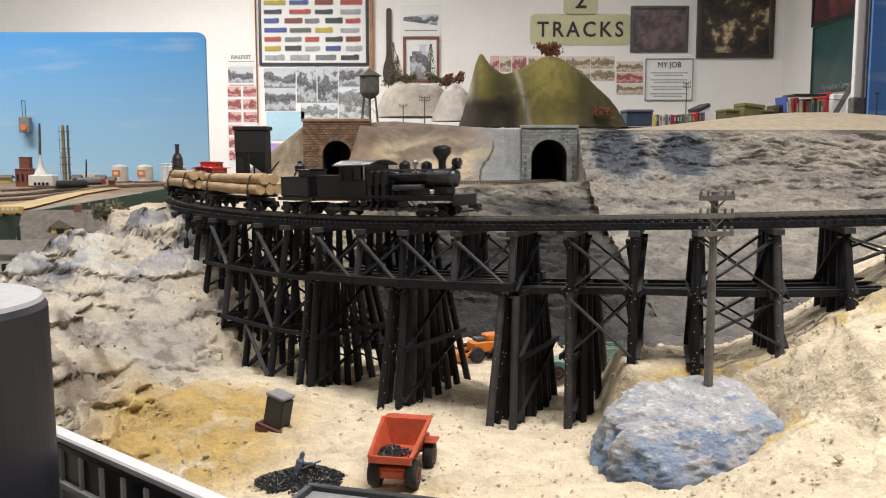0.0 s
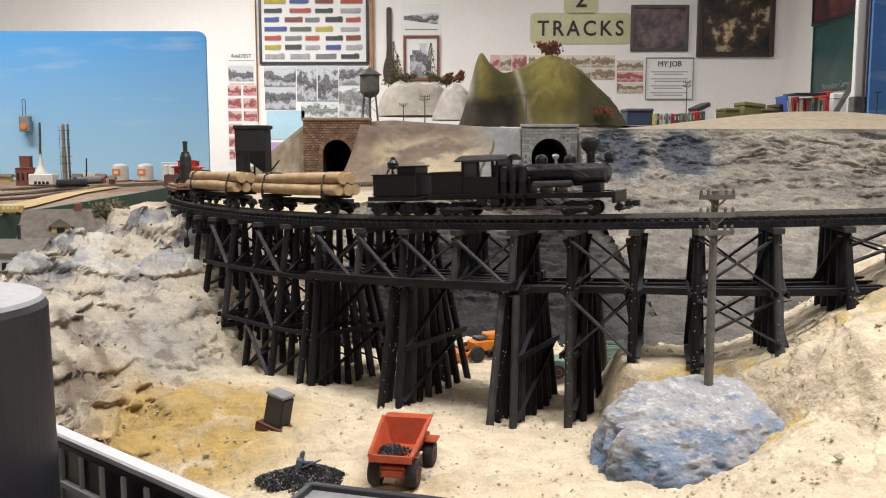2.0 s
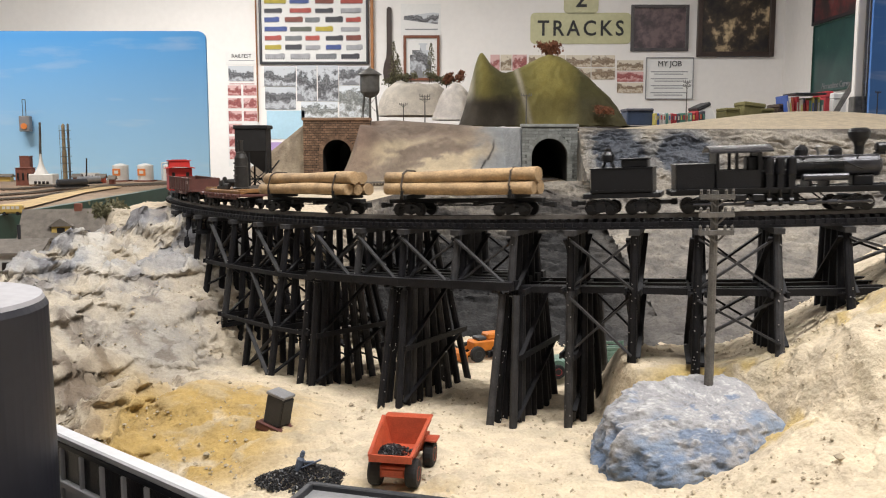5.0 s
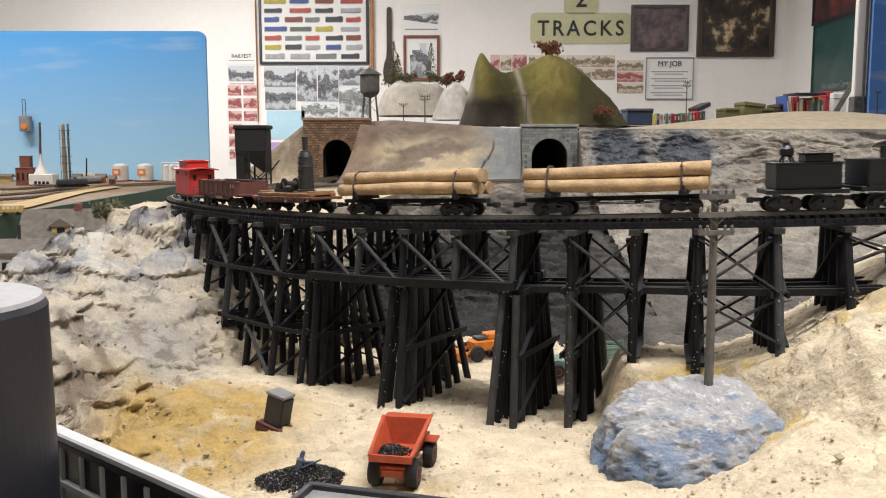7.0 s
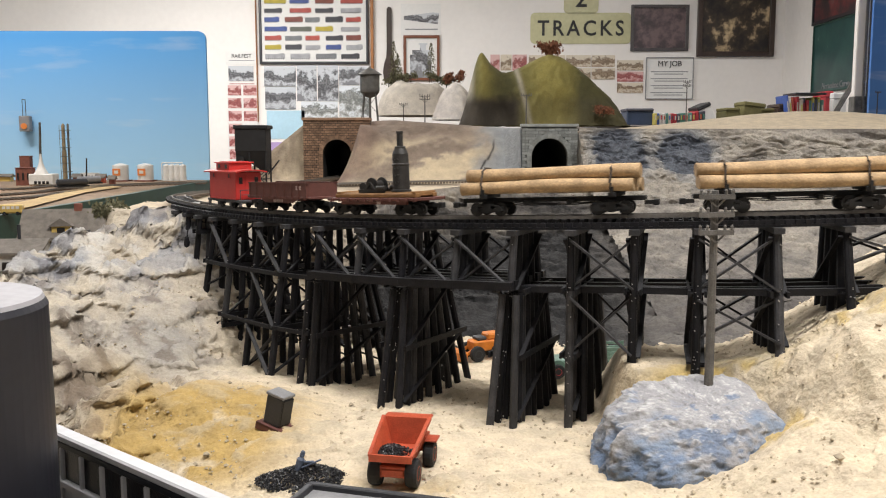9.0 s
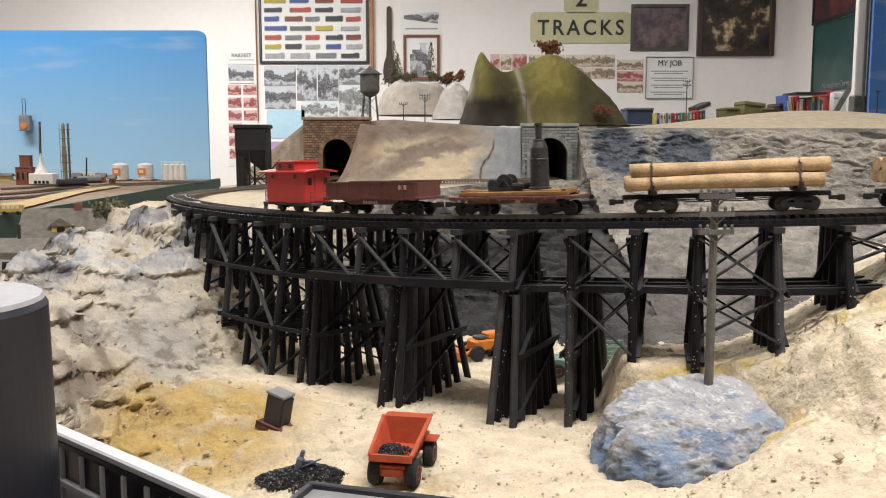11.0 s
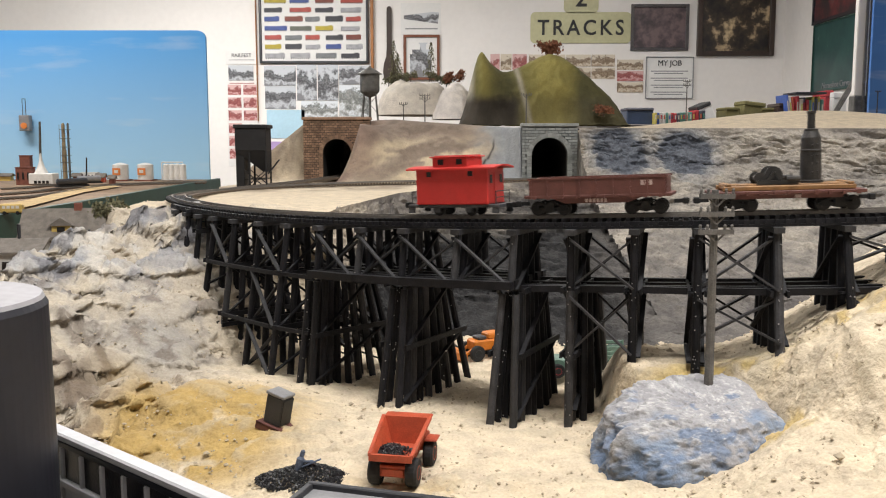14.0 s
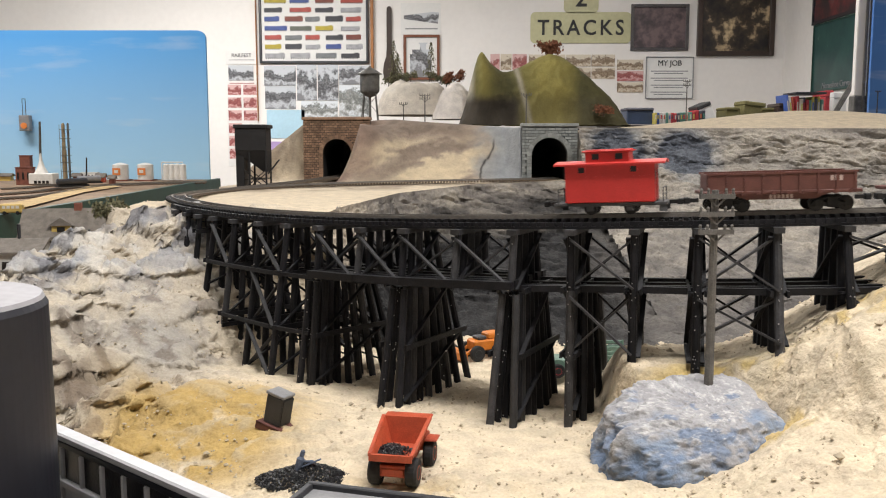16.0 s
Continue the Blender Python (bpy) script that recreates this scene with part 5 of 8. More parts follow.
def water_tower(at):
    t = thing("water_tower", "grey water tower with conical roof on four legs", "water tower", at=at)
    bm = bmesh.new()
    turned(bm, [(0.004, 0.042), (0.014, 0.046), (0.0215, 0.054), (0.0225, 0.058), (0.0225, 0.094), (0.0228, 0.095)], 24)
    for z in (0.062, 0.074, 0.086):
        turned(bm, [(0.0227, z - 0.0006), (0.0229, z), (0.0227, z + 0.0006)], 24)
    part("tank", bm, M["zinc"], t)
    bm = bmesh.new()
    turned(bm, [(0.0285, 0.0945), (0.028, 0.0958), (0.012, 0.106), (0.003, 0.111), (0.002, 0.114)], 24)
    part("roof", bm, M["zinc"], t)
    for k in range(4):
        a = math.pi / 4 + k * math.pi / 2
        bm = bmesh.new()
        rod(bm, (0.026 * math.cos(a), 0.026 * math.sin(a), -0.012), (0.018 * math.cos(a), 0.018 * math.sin(a), 0.056), 0.0013, n=7)
        part("leg", bm, M["zinc"], t)
        b = a + math.pi / 2
        bm = bmesh.new()
        rod(bm, (0.025 * math.cos(a), 0.025 * math.sin(a), 0.004), (0.0195 * math.cos(b), 0.0195 * math.sin(b), 0.042), 0.0006, n=5)
        part("brace", bm, M["zinc"], t)
    bm = bmesh.new()
    turned(bm, [(0.003, -0.01), (0.003, 0.044)], 10)
    part("standpipe", bm, M["zinc"], t)
    return t


water_tower((-0.1693, 2.1219, 1.3586))

# ---- telegraph poles ----
M["polewood"] = mat("weathered_grey_wood", (0.16, 0.15, 0.14), 0.8, vary=0.35, scale=120, bump=0.4)


def pole(at, h, arms, r=0.0022, arm=0.02, turn=0.0, label="weathered grey telegraph pole with crossarms", gap=0.012, material=None, top=0.004):
    material = material or M["polewood"]
    t = thing("telegraph_pole", label, "utility pole", "telegraph poles", at=at, turn=turn)
    bm = bmesh.new()
    rod(bm, (0, 0, -0.012), (0, 0, h), r, r * 0.75, 10)
    part("pole", bm, material, t)
    for k in range(arms):
        z = h - top - k * gap
        bm = bmesh.new()
        beam(bm, (-arm / 2, -r, z), (arm / 2, -r, z), 0.0018 * r / 0.0022, 0.0022 * r / 0.0022)
        for s in (-1, 1):
            beam(bm, (s * arm * 0.3, -r, z), (0, -r, z - arm * 0.28), 0.0008, 0.0011)
        ca = part("crossarm", bm, material, t)
        for j in (-1, -0.55, 0.55, 1):
            bm = bmesh.new()
            turned(bm, [(0.0007, 0), (0.0011, 0.001), (0.0009, 0.0024), (0.0012, 0.003), (0.0006, 0.0042)], 8, (j * arm * 0.46, -r, z + 0.001))
            part("insulator", bm, material, ca)
    return t


pole((0.1795, 0.5959, 1.1370), 0.131, 3, 0.0032, 0.024, 8, "weathered grey telegraph pole with three crossarms", 0.0118)
pole((0.1911, 2.0988, 1.3336), 0.075, 1, 0.0016, 0.024, gap=0.01)
pole((-0.0440, 2.2225, 1.3573), 0.056, 2, 0.0016, 0.026, gap=0.008)
pole((-0.0984, 2.2730, 1.3586), 0.036, 1, 0.0014, 0.02)
pole((0.6181, 2.3221, 1.3485), 0.105, 2, 0.0016, 0.02, gap=0.01)

# ---- coaling tower ----
M["coalblack"] = mat("black_painted_wood", (0.014, 0.014, 0.016), 0.6, vary=0.35, scale=60, per_piece=0.2)


def coal_tower(at):
    t = thing("coaling_tower", "black timber coaling tower beside the far track", "coal tower", at=at)
    part("bin", box(bmesh.new(), -0.029, 0.027, -0.025, 0.025, 0.068, 0.108, bevel=0.001), M["coalblack"], t)
    part("roof", box(bmesh.new(), -0.0315, 0.030, -0.028, 0.028, 0.108, 0.115, bevel=0.001), M["coalblack"], t)
    bm = bmesh.new()
    v = [bm.verts.new(p) for p in ((-0.029, -0.024, 0.068), (0.027, -0.024, 0.068), (0.027, 0.024, 0.068), (-0.029, 0.024, 0.068), (0.018, -0.008, 0.030), (0.026, -0.008, 0.030), (0.026, 0.008, 0.030), (0.018, 0.008, 0.030))]
    for q in ((3, 2, 1, 0), (4, 5, 6, 7), (0, 1, 5, 4), (1, 2, 6, 5), (2, 3, 7, 6), (3, 0, 4, 7)):
        bm.faces.new([v[i] for i in q])
    part("hopper", bm, M["coalblack"], t)
    part("rear_tower", box(bmesh.new(), -0.029, -0.014, -0.02, 0.02, -0.02, 0.068, bevel=0.0008), M["coalblack"], t)
    for x in (-0.004, 0.026):
        for y in (-0.022, 0.022):
            bm = bmesh.new()
            beam(bm, (x, y, -0.02), (x, y, 0.07), 0.003, 0.003)
            part("leg", bm, M["coalblack"], t)
    for y in (-0.023, 0.023):
        for a, b in (((-0.014, 0.0), (0.026, 0.034)), ((-0.014, 0.034), (0.026, 0.0)), ((-0.014, 0.017), (0.026, 0.017))):
            bm = bmesh.new()
            beam(bm, (a[0], y, a[1]), (b[0], y, b[1]), 0.0016, 0.0022, (0, 1, 0))
            part("brace", bm, M["coalblack"], t)
    bm = bmesh.new()
    beam(bm, (0.026, -0.004, 0.026), (0.047, -0.004, 0.052), 0.007, 0.002)
    part("chute", bm, M["coalblack"], t)
    return t


coal_tower((-0.3455, 1.6616, 1.2145))

# ---- trackside gear in the canyon ----
M["orange"] = mat("faded_orange_red_paint", (0.50, 0.085, 0.035), 0.5, vary=0.25, scale=110)
M["tyre"] = mat("black_rubber", (0.015, 0.015, 0.016), 0.8, vary=0.3, scale=200)
M["coal"] = mat("coal_lumps", (0.014, 0.014, 0.017), 0.35, vary=0.5, scale=300)
M["greentruck"] = mat("faded_green_paint", (0.13, 0.22, 0.17), 0.5, vary=0.25, scale=110)
M["redhub"] = mat("red_wheel_hub", (0.45, 0.02, 0.03), 0.5, vary=0.15, scale=110)
M["yellow"] = mat("loader_orange_paint", (0.65, 0.19, 0.015), 0.5, vary=0.25, scale=110)
M["charcoal"] = mat("charcoal_plastic", (0.035, 0.036, 0.042), 0.45, vary=0.25, scale=60)
M["lightgrey"] = mat("light_grey_plastic", (0.25, 0.25, 0.26), 0.55, vary=0.2, scale=60)


def wheel(parent, x, y, z, r, w, hub):
    s = 1 if y > 0 else -1
    bm = bmesh.new()
    turned(bm, [(r * 0.55, -w / 2), (r * 0.9, -w / 2), (r, -w * 0.3), (r, w * 0.3), (r * 0.9, w / 2), (r * 0.55, w / 2)], 20, (x, y, z), "y")
    tyre = part("tyre", bm, M["tyre"], parent)
    bm = bmesh.new()
    turned(bm, [(r * 0.56, -w * 0.4), (r * 0.5, -w * 0.52), (r * 0.2, -w * 0.4), (r * 0.2, w * 0.4), (r * 0.5, w * 0.52), (r * 0.56, w * 0.4)], 16, (x, y, z), "y")
    part("rim", bm, hub, tyre)
    return tyre


def lumps(center_fn, count, size, seed):
    rnd = random.Random(seed)
    bm = bmesh.new()
    for k in range(count):
        c = Vector(center_fn(rnd))
        s = size * rnd.uniform(0.5, 1.3)
        q = Euler((rnd.random() * 6, rnd.random() * 6, rnd.random() * 6)).to_matrix()
        v = [bm.verts.new(c + q @ Vector(p) * s * rnd.uniform(0.7, 1.2)) for p in ((1, 0, 0), (-1, 0, 0), (0, 1, 0), (0, -1, 0), (0, 0, 1), (0, 0, -1))]
        for a in ((0, 2, 4), (2, 1, 4), (1, 3, 4), (3, 0, 4), (2, 0, 5), (1, 2, 5), (3, 1, 5), (0, 3, 5)):
            bm.faces.new([v[i] for i in a])
    return bm


def dump_truck(at, turn):
    """Tail towards -x."""
    t = thing("dump_truck", "faded orange mining dump truck loaded with coal", "toy truck", at=at, turn=turn)
    part("chassis", box(bmesh.new(), -0.022, 0.034, -0.0085, 0.0085, 0.009, 0.0145, bevel=0.0008), M["orange"], t)
    part("rear_axle", box(bmesh.new(), -0.021, -0.009, -0.013, 0.013, 0.0080, 0.0165, bevel=0.0008), M["orange"], t)
    # tub: open box that flares upwards, raised lip towards the cab
    lo = [(-0.020, -0.0112), (0.021, -0.0120), (0.021, 0.0120), (-0.020, 0.0112)]
    hi = [(-0.027, -0.0150), (0.024, -0.0178), (0.024, 0.0178), (-0.027, 0.0150)]
    zl, zh = (0.0185, 0.0185, 0.0185, 0.0185), (0.0262, 0.039, 0.039, 0.0262)
    bm = bmesh.new()
    th = 0.0016
    A = [bm.verts.new((*p, z)) for p, z in zip(lo, zl)]
    B = [bm.verts.new((*p, z)) for p, z in zip(hi, zh)]
    C = [bm.verts.new((p[0] - math.copysign(th, p[0]), p[1] - math.copysign(th, p[1]), z + 0.0012)) for p, z in zip(lo, zl)]
    D = [bm.verts.new((p[0] - math.copysign(th, p[0]), p[1] - math.copysign(th, p[1]), z + 0.0002)) for p, z in zip(hi, zh)]
    bm.faces.new(A[::-1])
    bm.faces.new(C)
    for k in range(4):
        j = (k + 1) % 4
        bm.faces.new((A[k], A[j], B[j], B[k]))
        bm.faces.new((C[j], C[k], D[k], D[j]))
        bm.faces.new((B[k], B[j], D[j], D[k]))
    for s in (-1, 1):
        for k in range(5):
            f = 0.1 + k * 0.19
            x0, x1 = -0.020 + 0.041 * f, -0.027 + 0.051 * f
            beam(bm, (x0, s * (0.0117 + 0.0008 * f), 0.0188), (x1, s * (0.0155 + 0.0028 * f), 0.0262 + 0.0128 * f), 0.0014, 0.0014)
        beam(bm, (-0.027, s * 0.0152, 0.0259), (0.024, s * 0.0180, 0.0387), 0.0022, 0.0022)
    beam(bm, (-0.027, -0.0155, 0.0240), (-0.027, 0.0155, 0.0240), 0.0018, 0.0050)
    part("tub", bm, M["orange"], t)
    part("canopy", box(bmesh.new(), 0.023, 0.036, -0.018, 0.018, 0.0368, 0.0385, bevel=0.0005), M["orange"], t)
    part("cab", box(bmesh.new(), 0.026, 0.037, -0.001, 0.013, 0.0145, 0.030, bevel=0.001), M["orange"], t)
    part("hood", box(bmesh.new(), 0.025, 0.041, -0.0145, -0.0015, 0.0125, 0.024, bevel=0.001), M["orange"], t)
    for y in (-0.019, 0.019):
        part("fender", box(bmesh.new(), 0.020, 0.034, y - 0.0045, y + 0.0045, 0.0215, 0.0232, bevel=0.0005), M["orange"], t)
    for y in (-0.0135, 0.0135):
        wheel(t, -0.0145, y, 0.0104, 0.0104, 0.0085, M["orange"])
        wheel(t, 0.028, y * 1.25, 0.0104, 0.0104, 0.0075, M["orange"])
    def heap(r):
        x = r.uniform(-0.022, 0.006)
        y = r.gauss(0.004, 0.006)
        return (x, max(-0.011, min(0.011, y)), 0.0205 + max(0, 0.006 - abs(x + 0.010) * 0.22 - abs(y - 0.006) * 0.2) + r.uniform(-0.001, 0.001))
    part("coal_load", lumps(heap, 700, 0.0011, 5), M["coal"], t, "black coal heap")
    return t


dt = dump_truck((-0.0277, 0.5547, 1.0870), 79)
dt.matrix_basis = dt.matrix_basis @ Matrix.Scale(0.87, 4)

pile_at = (-0.0869, 0.5603, 1.0840)
def pile(r):
    a, d = r.random() * math.tau, math.sqrt(r.random())
    return (pile_at[0] + 0.034 * d * math.cos(a), pile_at[1] + 0.021 * d * math.sin(a), pile_at[2] - 0.001 + 0.012 * (1 - d) ** 1.1 + r.uniform(0, 0.001))
tagged(part("coal_pile", lumps(pile, 2400, 0.0011, 8), M["coal"]), "loose heap of black coal lumps on the sand", "coal pile", kind="stuff")

M["figurine"] = mat("painted_figurine", (0.10, 0.13, 0.20), 0.6, vary=0.5, scale=300)


def figurine(at, turn):
    bm = bmesh.new()
    turned(bm, [(0.0010, 0.0), (0.0016, 0.001), (0.0020, 0.007), (0.0024, 0.0115), (0.0012, 0.013), (0.0014, 0.0138), (0.0013, 0.016), (0.0005, 0.0168)], 10)
    rod(bm, (0.001, -0.001, 0.0105), (0.0065, -0.003, 0.0125), 0.0007, n=6)
    rod(bm, (0.001, -0.003, 0.008), (0.0100, -0.004, 0.0148), 0.0005, n=6)
    ob = part("figurine", bm, M["figurine"])
    ob.matrix_basis = pose(*at, 0, 18, turn)
    return tagged(ob, "tiny painted figurine standing in the coal heap", "figurine")


fg = figurine((-0.0957, 0.5561, 1.0823), 20)
fg.matrix_basis = fg.matrix_basis @ pose(0, 0, 0.0035) @ Matrix.Scale(1.15, 4)


def skip(at, turn):
    t = thing("coal_skip", "charcoal coal skip standing on a red brown sled", "skip", at=at, turn=turn)
    part("body", box(bmesh.new(), -0.0105, 0.0105, -0.009, 0.009, 0.006, 0.037, bevel=0.0008), M["charcoal"], t)
    part("lid", box(bmesh.new(), -0.0118, 0.0118, -0.010, 0.010, 0.037, 0.0405, bevel=0.0008), M["lightgrey"], t)
    # one face only is black, darker than the rest of the body
    part("side_panel", box(bmesh.new(), 0.0106, 0.0118, -0.0085, 0.0085, 0.008, 0.0355, bevel=0.0004), M["coalblack"], t)
    part("sled", box(bmesh.new(), -0.0165, 0.0165, -0.0125, 0.0125, 0.002, 0.006, bevel=0.0008), M["brown"], t)
    for y in (-0.0115, 0.0115):
        part("runner", box(bmesh.new(), -0.017, 0.017, y - 0.001, y + 0.001, -0.003, 0.0055, bevel=0.0004), M["brown"], t)
    return t


sk = skip((-0.1236, 0.6457, 1.0900), -28)
sk.matrix_basis = pose(-0.1236, 0.6457, 1.0905, 5, 11, 0) @ pose(0, 0, 0, 0, 0, -28) @ Matrix.Scale(0.70, 4)


def old_truck(at, turn):
    t = thing("farm_truck", "faded green toy truck with red wheel hubs under the trestle", "toy truck", at=at, turn=turn)
    part("chassis", box(bmesh.new(), -0.05, 0.046, -0.008, 0.008, 0.008, 0.012, bevel=0.0006), M["tyre"], t)
    bm = box(bmesh.new(), -0.047, -0.020, -0.0125, 0.0125, 0.011, 0.023, bevel=0.003)
    part("hood", bm, M["greentruck"], t)
    bm = box(bmesh.new(), -0.022, -0.003, -0.0145, 0.0145, 0.011, 0.035, bevel=0.003)
    part("cab", bm, M["greentruck"], t)
    for y in (-0.0147, 0.0147):
        part("cab_window", box(bmesh.new(), -0.018, -0.007, y - 0.0004, y + 0.0004, 0.024, 0.0315), M["window"], t)
    part("windshield", box(bmesh.new(), -0.0226, -0.0218, -0.011, 0.011, 0.024, 0.0315), M["window"], t)
    for y in (-0.015, 0.015):
        bm = bmesh.new()
        turned(bm, [(0.0112, -0.004), (0.0118, 0.0), (0.0112, 0.003)], 20, (-0.036, y * 0.78, 0.0105), "y")
        part("fender", bm, M["greentruck"], t)
        wheel(t, -0.036, y * 1.12, 0.0085, 0.0085, 0.005, M["redhub"])
        wheel(t, 0.030, y * 1.05, 0.0085, 0.0085, 0.005, M["redhub"])
    part("bed", box(bmesh.new(), 0.0, 0.052, -0.017, 0.017, 0.013, 0.0155, bevel=0.0004), M["greentruck"], t)
    for y in (-0.0165, 0.0165):
        for k in range(4):
            part("side_slat", box(bmesh.new(), 0.0, 0.052, y - 0.0008, y + 0.0008, 0.0168 + k * 0.0052, 0.0205 + k * 0.0052, bevel=0.0003), M["greentruck"], t)
        for x in (0.001, 0.026, 0.051):
            part("stake", box(bmesh.new(), x - 0.0012, x + 0.0012, y * 0.96 - 0.0008, y * 0.96 + 0.0008, 0.0155, 0.0365), M["greentruck"], t)
    return t


gt = old_truck((0.1250, 0.7813, 1.0955), 6)
gt.matrix_basis = gt.matrix_basis @ Matrix.Scale(0.74, 4)


def loader(at, turn):
    t = thing("wheel_loader", "orange toy wheel loader parked under the trestle", "toy loader", at=at, turn=turn)
    part("body", box(bmesh.new(), -0.012, 0.022, -0.009, 0.009, 0.010, 0.022, bevel=0.0015), M["yellow"], t)
    part("engine_cover", box(bmesh.new(), 0.006, 0.024, -0.008, 0.008, 0.022, 0.029, bevel=0.0015), M["yellow"], t)
    part("cab", box(bmesh.new(), -0.006, 0.005, -0.007, 0.007, 0.022, 0.026, bevel=0.001), M["charcoal"], t)
    for y in (-0.0075, 0.0075):
        bm = bmesh.new()
        beam(bm, (0.004, y, 0.021), (-0.022, y, 0.008), 0.002, 0.003)
        part("lift_arm", bm, M["yellow"], t)
    part("bucket", box(bmesh.new(), -0.031, -0.022, -0.014, 0.014, 0.0015, 0.013, bevel=0.002), M["yellow"], t)
    for y in (-0.0125, 0.0125):
        wheel(t, -0.010, y, 0.0088, 0.0088, 0.006, M["charcoal"])
        wheel(t, 0.017, y, 0.0088, 0.0088, 0.006, M["charcoal"])
    return t


ld = loader((0.036, 0.868, 1.0885), 28)
ld.matrix_basis = ld.matrix_basis @ Matrix.Scale(0.88, 4)

def boulder():
    """Blue grey boulder with broken planes at the foot of the right bank."""
    nu, nv = 240, 130
    U, V = np.meshgrid(np.linspace(0, math.tau, nu), np.linspace(0.0, math.pi * 0.60, nv), indexing="ij")
    d = np.stack([np.cos(U) * np.sin(V), np.sin(U) * np.sin(V), np.cos(V)], -1)
    #         facing, distance from the middle
    planes = [((0.0, -0.30, 0.95), 0.036), ((-0.15, -0.62, 0.77), 0.039), ((0.05, -0.93, 0.36), 0.044), ((0.35, -0.75, 0.56), 0.042), ((-0.93, -0.2, 0.28), 0.060),
              ((-0.62, -0.72, 0.30), 0.056), ((-0.45, -0.2, 0.87), 0.049), ((0.80, -0.35, 0.48), 0.055), ((0.55, -0.15, 0.82), 0.047), ((0.6, 0.7, 0.3), 0.055), ((-0.3, 0.9, 0.2), 0.045),
              ((0.2, 0.97, 0.1), 0.042)]
    n1, n2, n3 = rough(d, 1.9, 4, 2.0), rough(d, 6.0, 5, 8.0), rough(d, 26.0, 4, 1.0)
    c1 = crag(d + 0.12 * n1[..., None], 3.4, 6, 5.0)
    dd = d + 0.05 * np.stack([n2, rough(d, 5.0, 4, 4.0), n1], -1)
    far = np.full(d.shape[:2], 0.066)
    for facing, reach in planes:
        f = np.array(facing) / np.linalg.norm(facing)
        c = dd @ f
        far = np.minimum(far, np.where(c > 0.05, reach / np.maximum(c, 0.05), 1.0))
    r = far * (1 + 0.05 * n1 + 0.020 * n2 + 0.007 * n3 + 0.032 * np.clip(c1 - 1.1, -0.5, 1.0))
    r[-1] = r[0]
    P = d * r[..., None] * np.array([1.13, 0.86, 1.0])
    P[-1] = P[0]
    # greyer towards the top, bluer and darker towards the foot
    g = step(-0.5, 0.5, 0.5 * n2 + 0.8 * n1 + (P[..., 2] - 0.016) * 34)[..., None]
    paint = np.array([0.37, 0.365, 0.375]) * g + np.array([0.21, 0.265, 0.355]) * (1 - g)
    deep = step(-0.05, 0.3, rough(d, 3.4, 5, 14.0) - (P[..., 2] - 0.016) * 16)[..., None]
    paint = paint * (1 - 0.75 * deep) + np.array([0.14, 0.20, 0.31]) * 0.75 * deep
    # pale speckle, more of it towards the top
    pale_top = step(0.25, 0.55, n3 * 0.6 + n2 * 0.6 + (P[..., 2] - 0.03) * 10)[..., None]
    paint = paint * (1 - 0.6 * pale_top) + np.array([0.66, 0.65, 0.64]) * 0.6 * pale_top
    # dark grey patches, more of them towards the left
    grey_left = step(0.35, 0.6, rough(d, 9.0, 5, 3.0) - (P[..., 0] + 0.02) * 6)[..., None]
    paint = paint * (1 - 0.6 * grey_left) + np.array([0.20, 0.20, 0.20]) * 0.6 * grey_left
    P += np.array([0.1745, 0.576, EYE[2] - 0.208])
    ob = sheet("blue_boulder", P[:, ::-1], M["boulder"], paint=paint[:, ::-1])
    return tagged(ob, "blue grey painted plaster boulder on the sand", "boulder")


boulder()

# ---- foreground industry ----
M["tankgrey"] = mat("dark_grey_plastic_tank", (0.018, 0.0185, 0.027), 0.5, vary=0.2, scale=25, bump=0.05)
M["white2"] = mat("pale_grey_coping", (0.5, 0.5, 0.52), 0.6, vary=0.1, scale=25, bump=0.05)
M["tanktop"] = mat("pale_grey_tank_top", (0.34, 0.33, 0.35), 0.6, vary=0.12, scale=25, bump=0.05)


def storage_tank(at):
    t = thing("storage_tank", "dark grey cylindrical storage tank with pale top", "storage tank", at=at)
    bm = bmesh.new()
    turned(bm, [(0.0475, -0.16), (0.0460, -0.0035), (0.0445, -0.001)], 72)
    part("shell", bm, M["tankgrey"], t, smooth=False)
    bm = bmesh.new()
    turned(bm, [(0.0448, -0.0012), (0.0440, 0.0004), (0.001, 0.0012)], 72)
    part("lid", bm, M["tanktop"], t)
    return t


storage_tank((-0.1925, 0.3215, 1.243))
bm = bmesh.new()
rod(bm, (-0.2185, 0.4235, 1.10), (-0.2165, 0.4235, 1.285), 0.0062, 0.0052, 16)
turned(bm, [(0.0052, 0.0), (0.0062, 0.001), (0.0062, 0.004), (0.0046, 0.004)], 16, (-0.2165, 0.4235, 1.283))
tagged(part("chimney", bm, M["tankgrey"]), "slim dark grey factory chimney", "chimney")


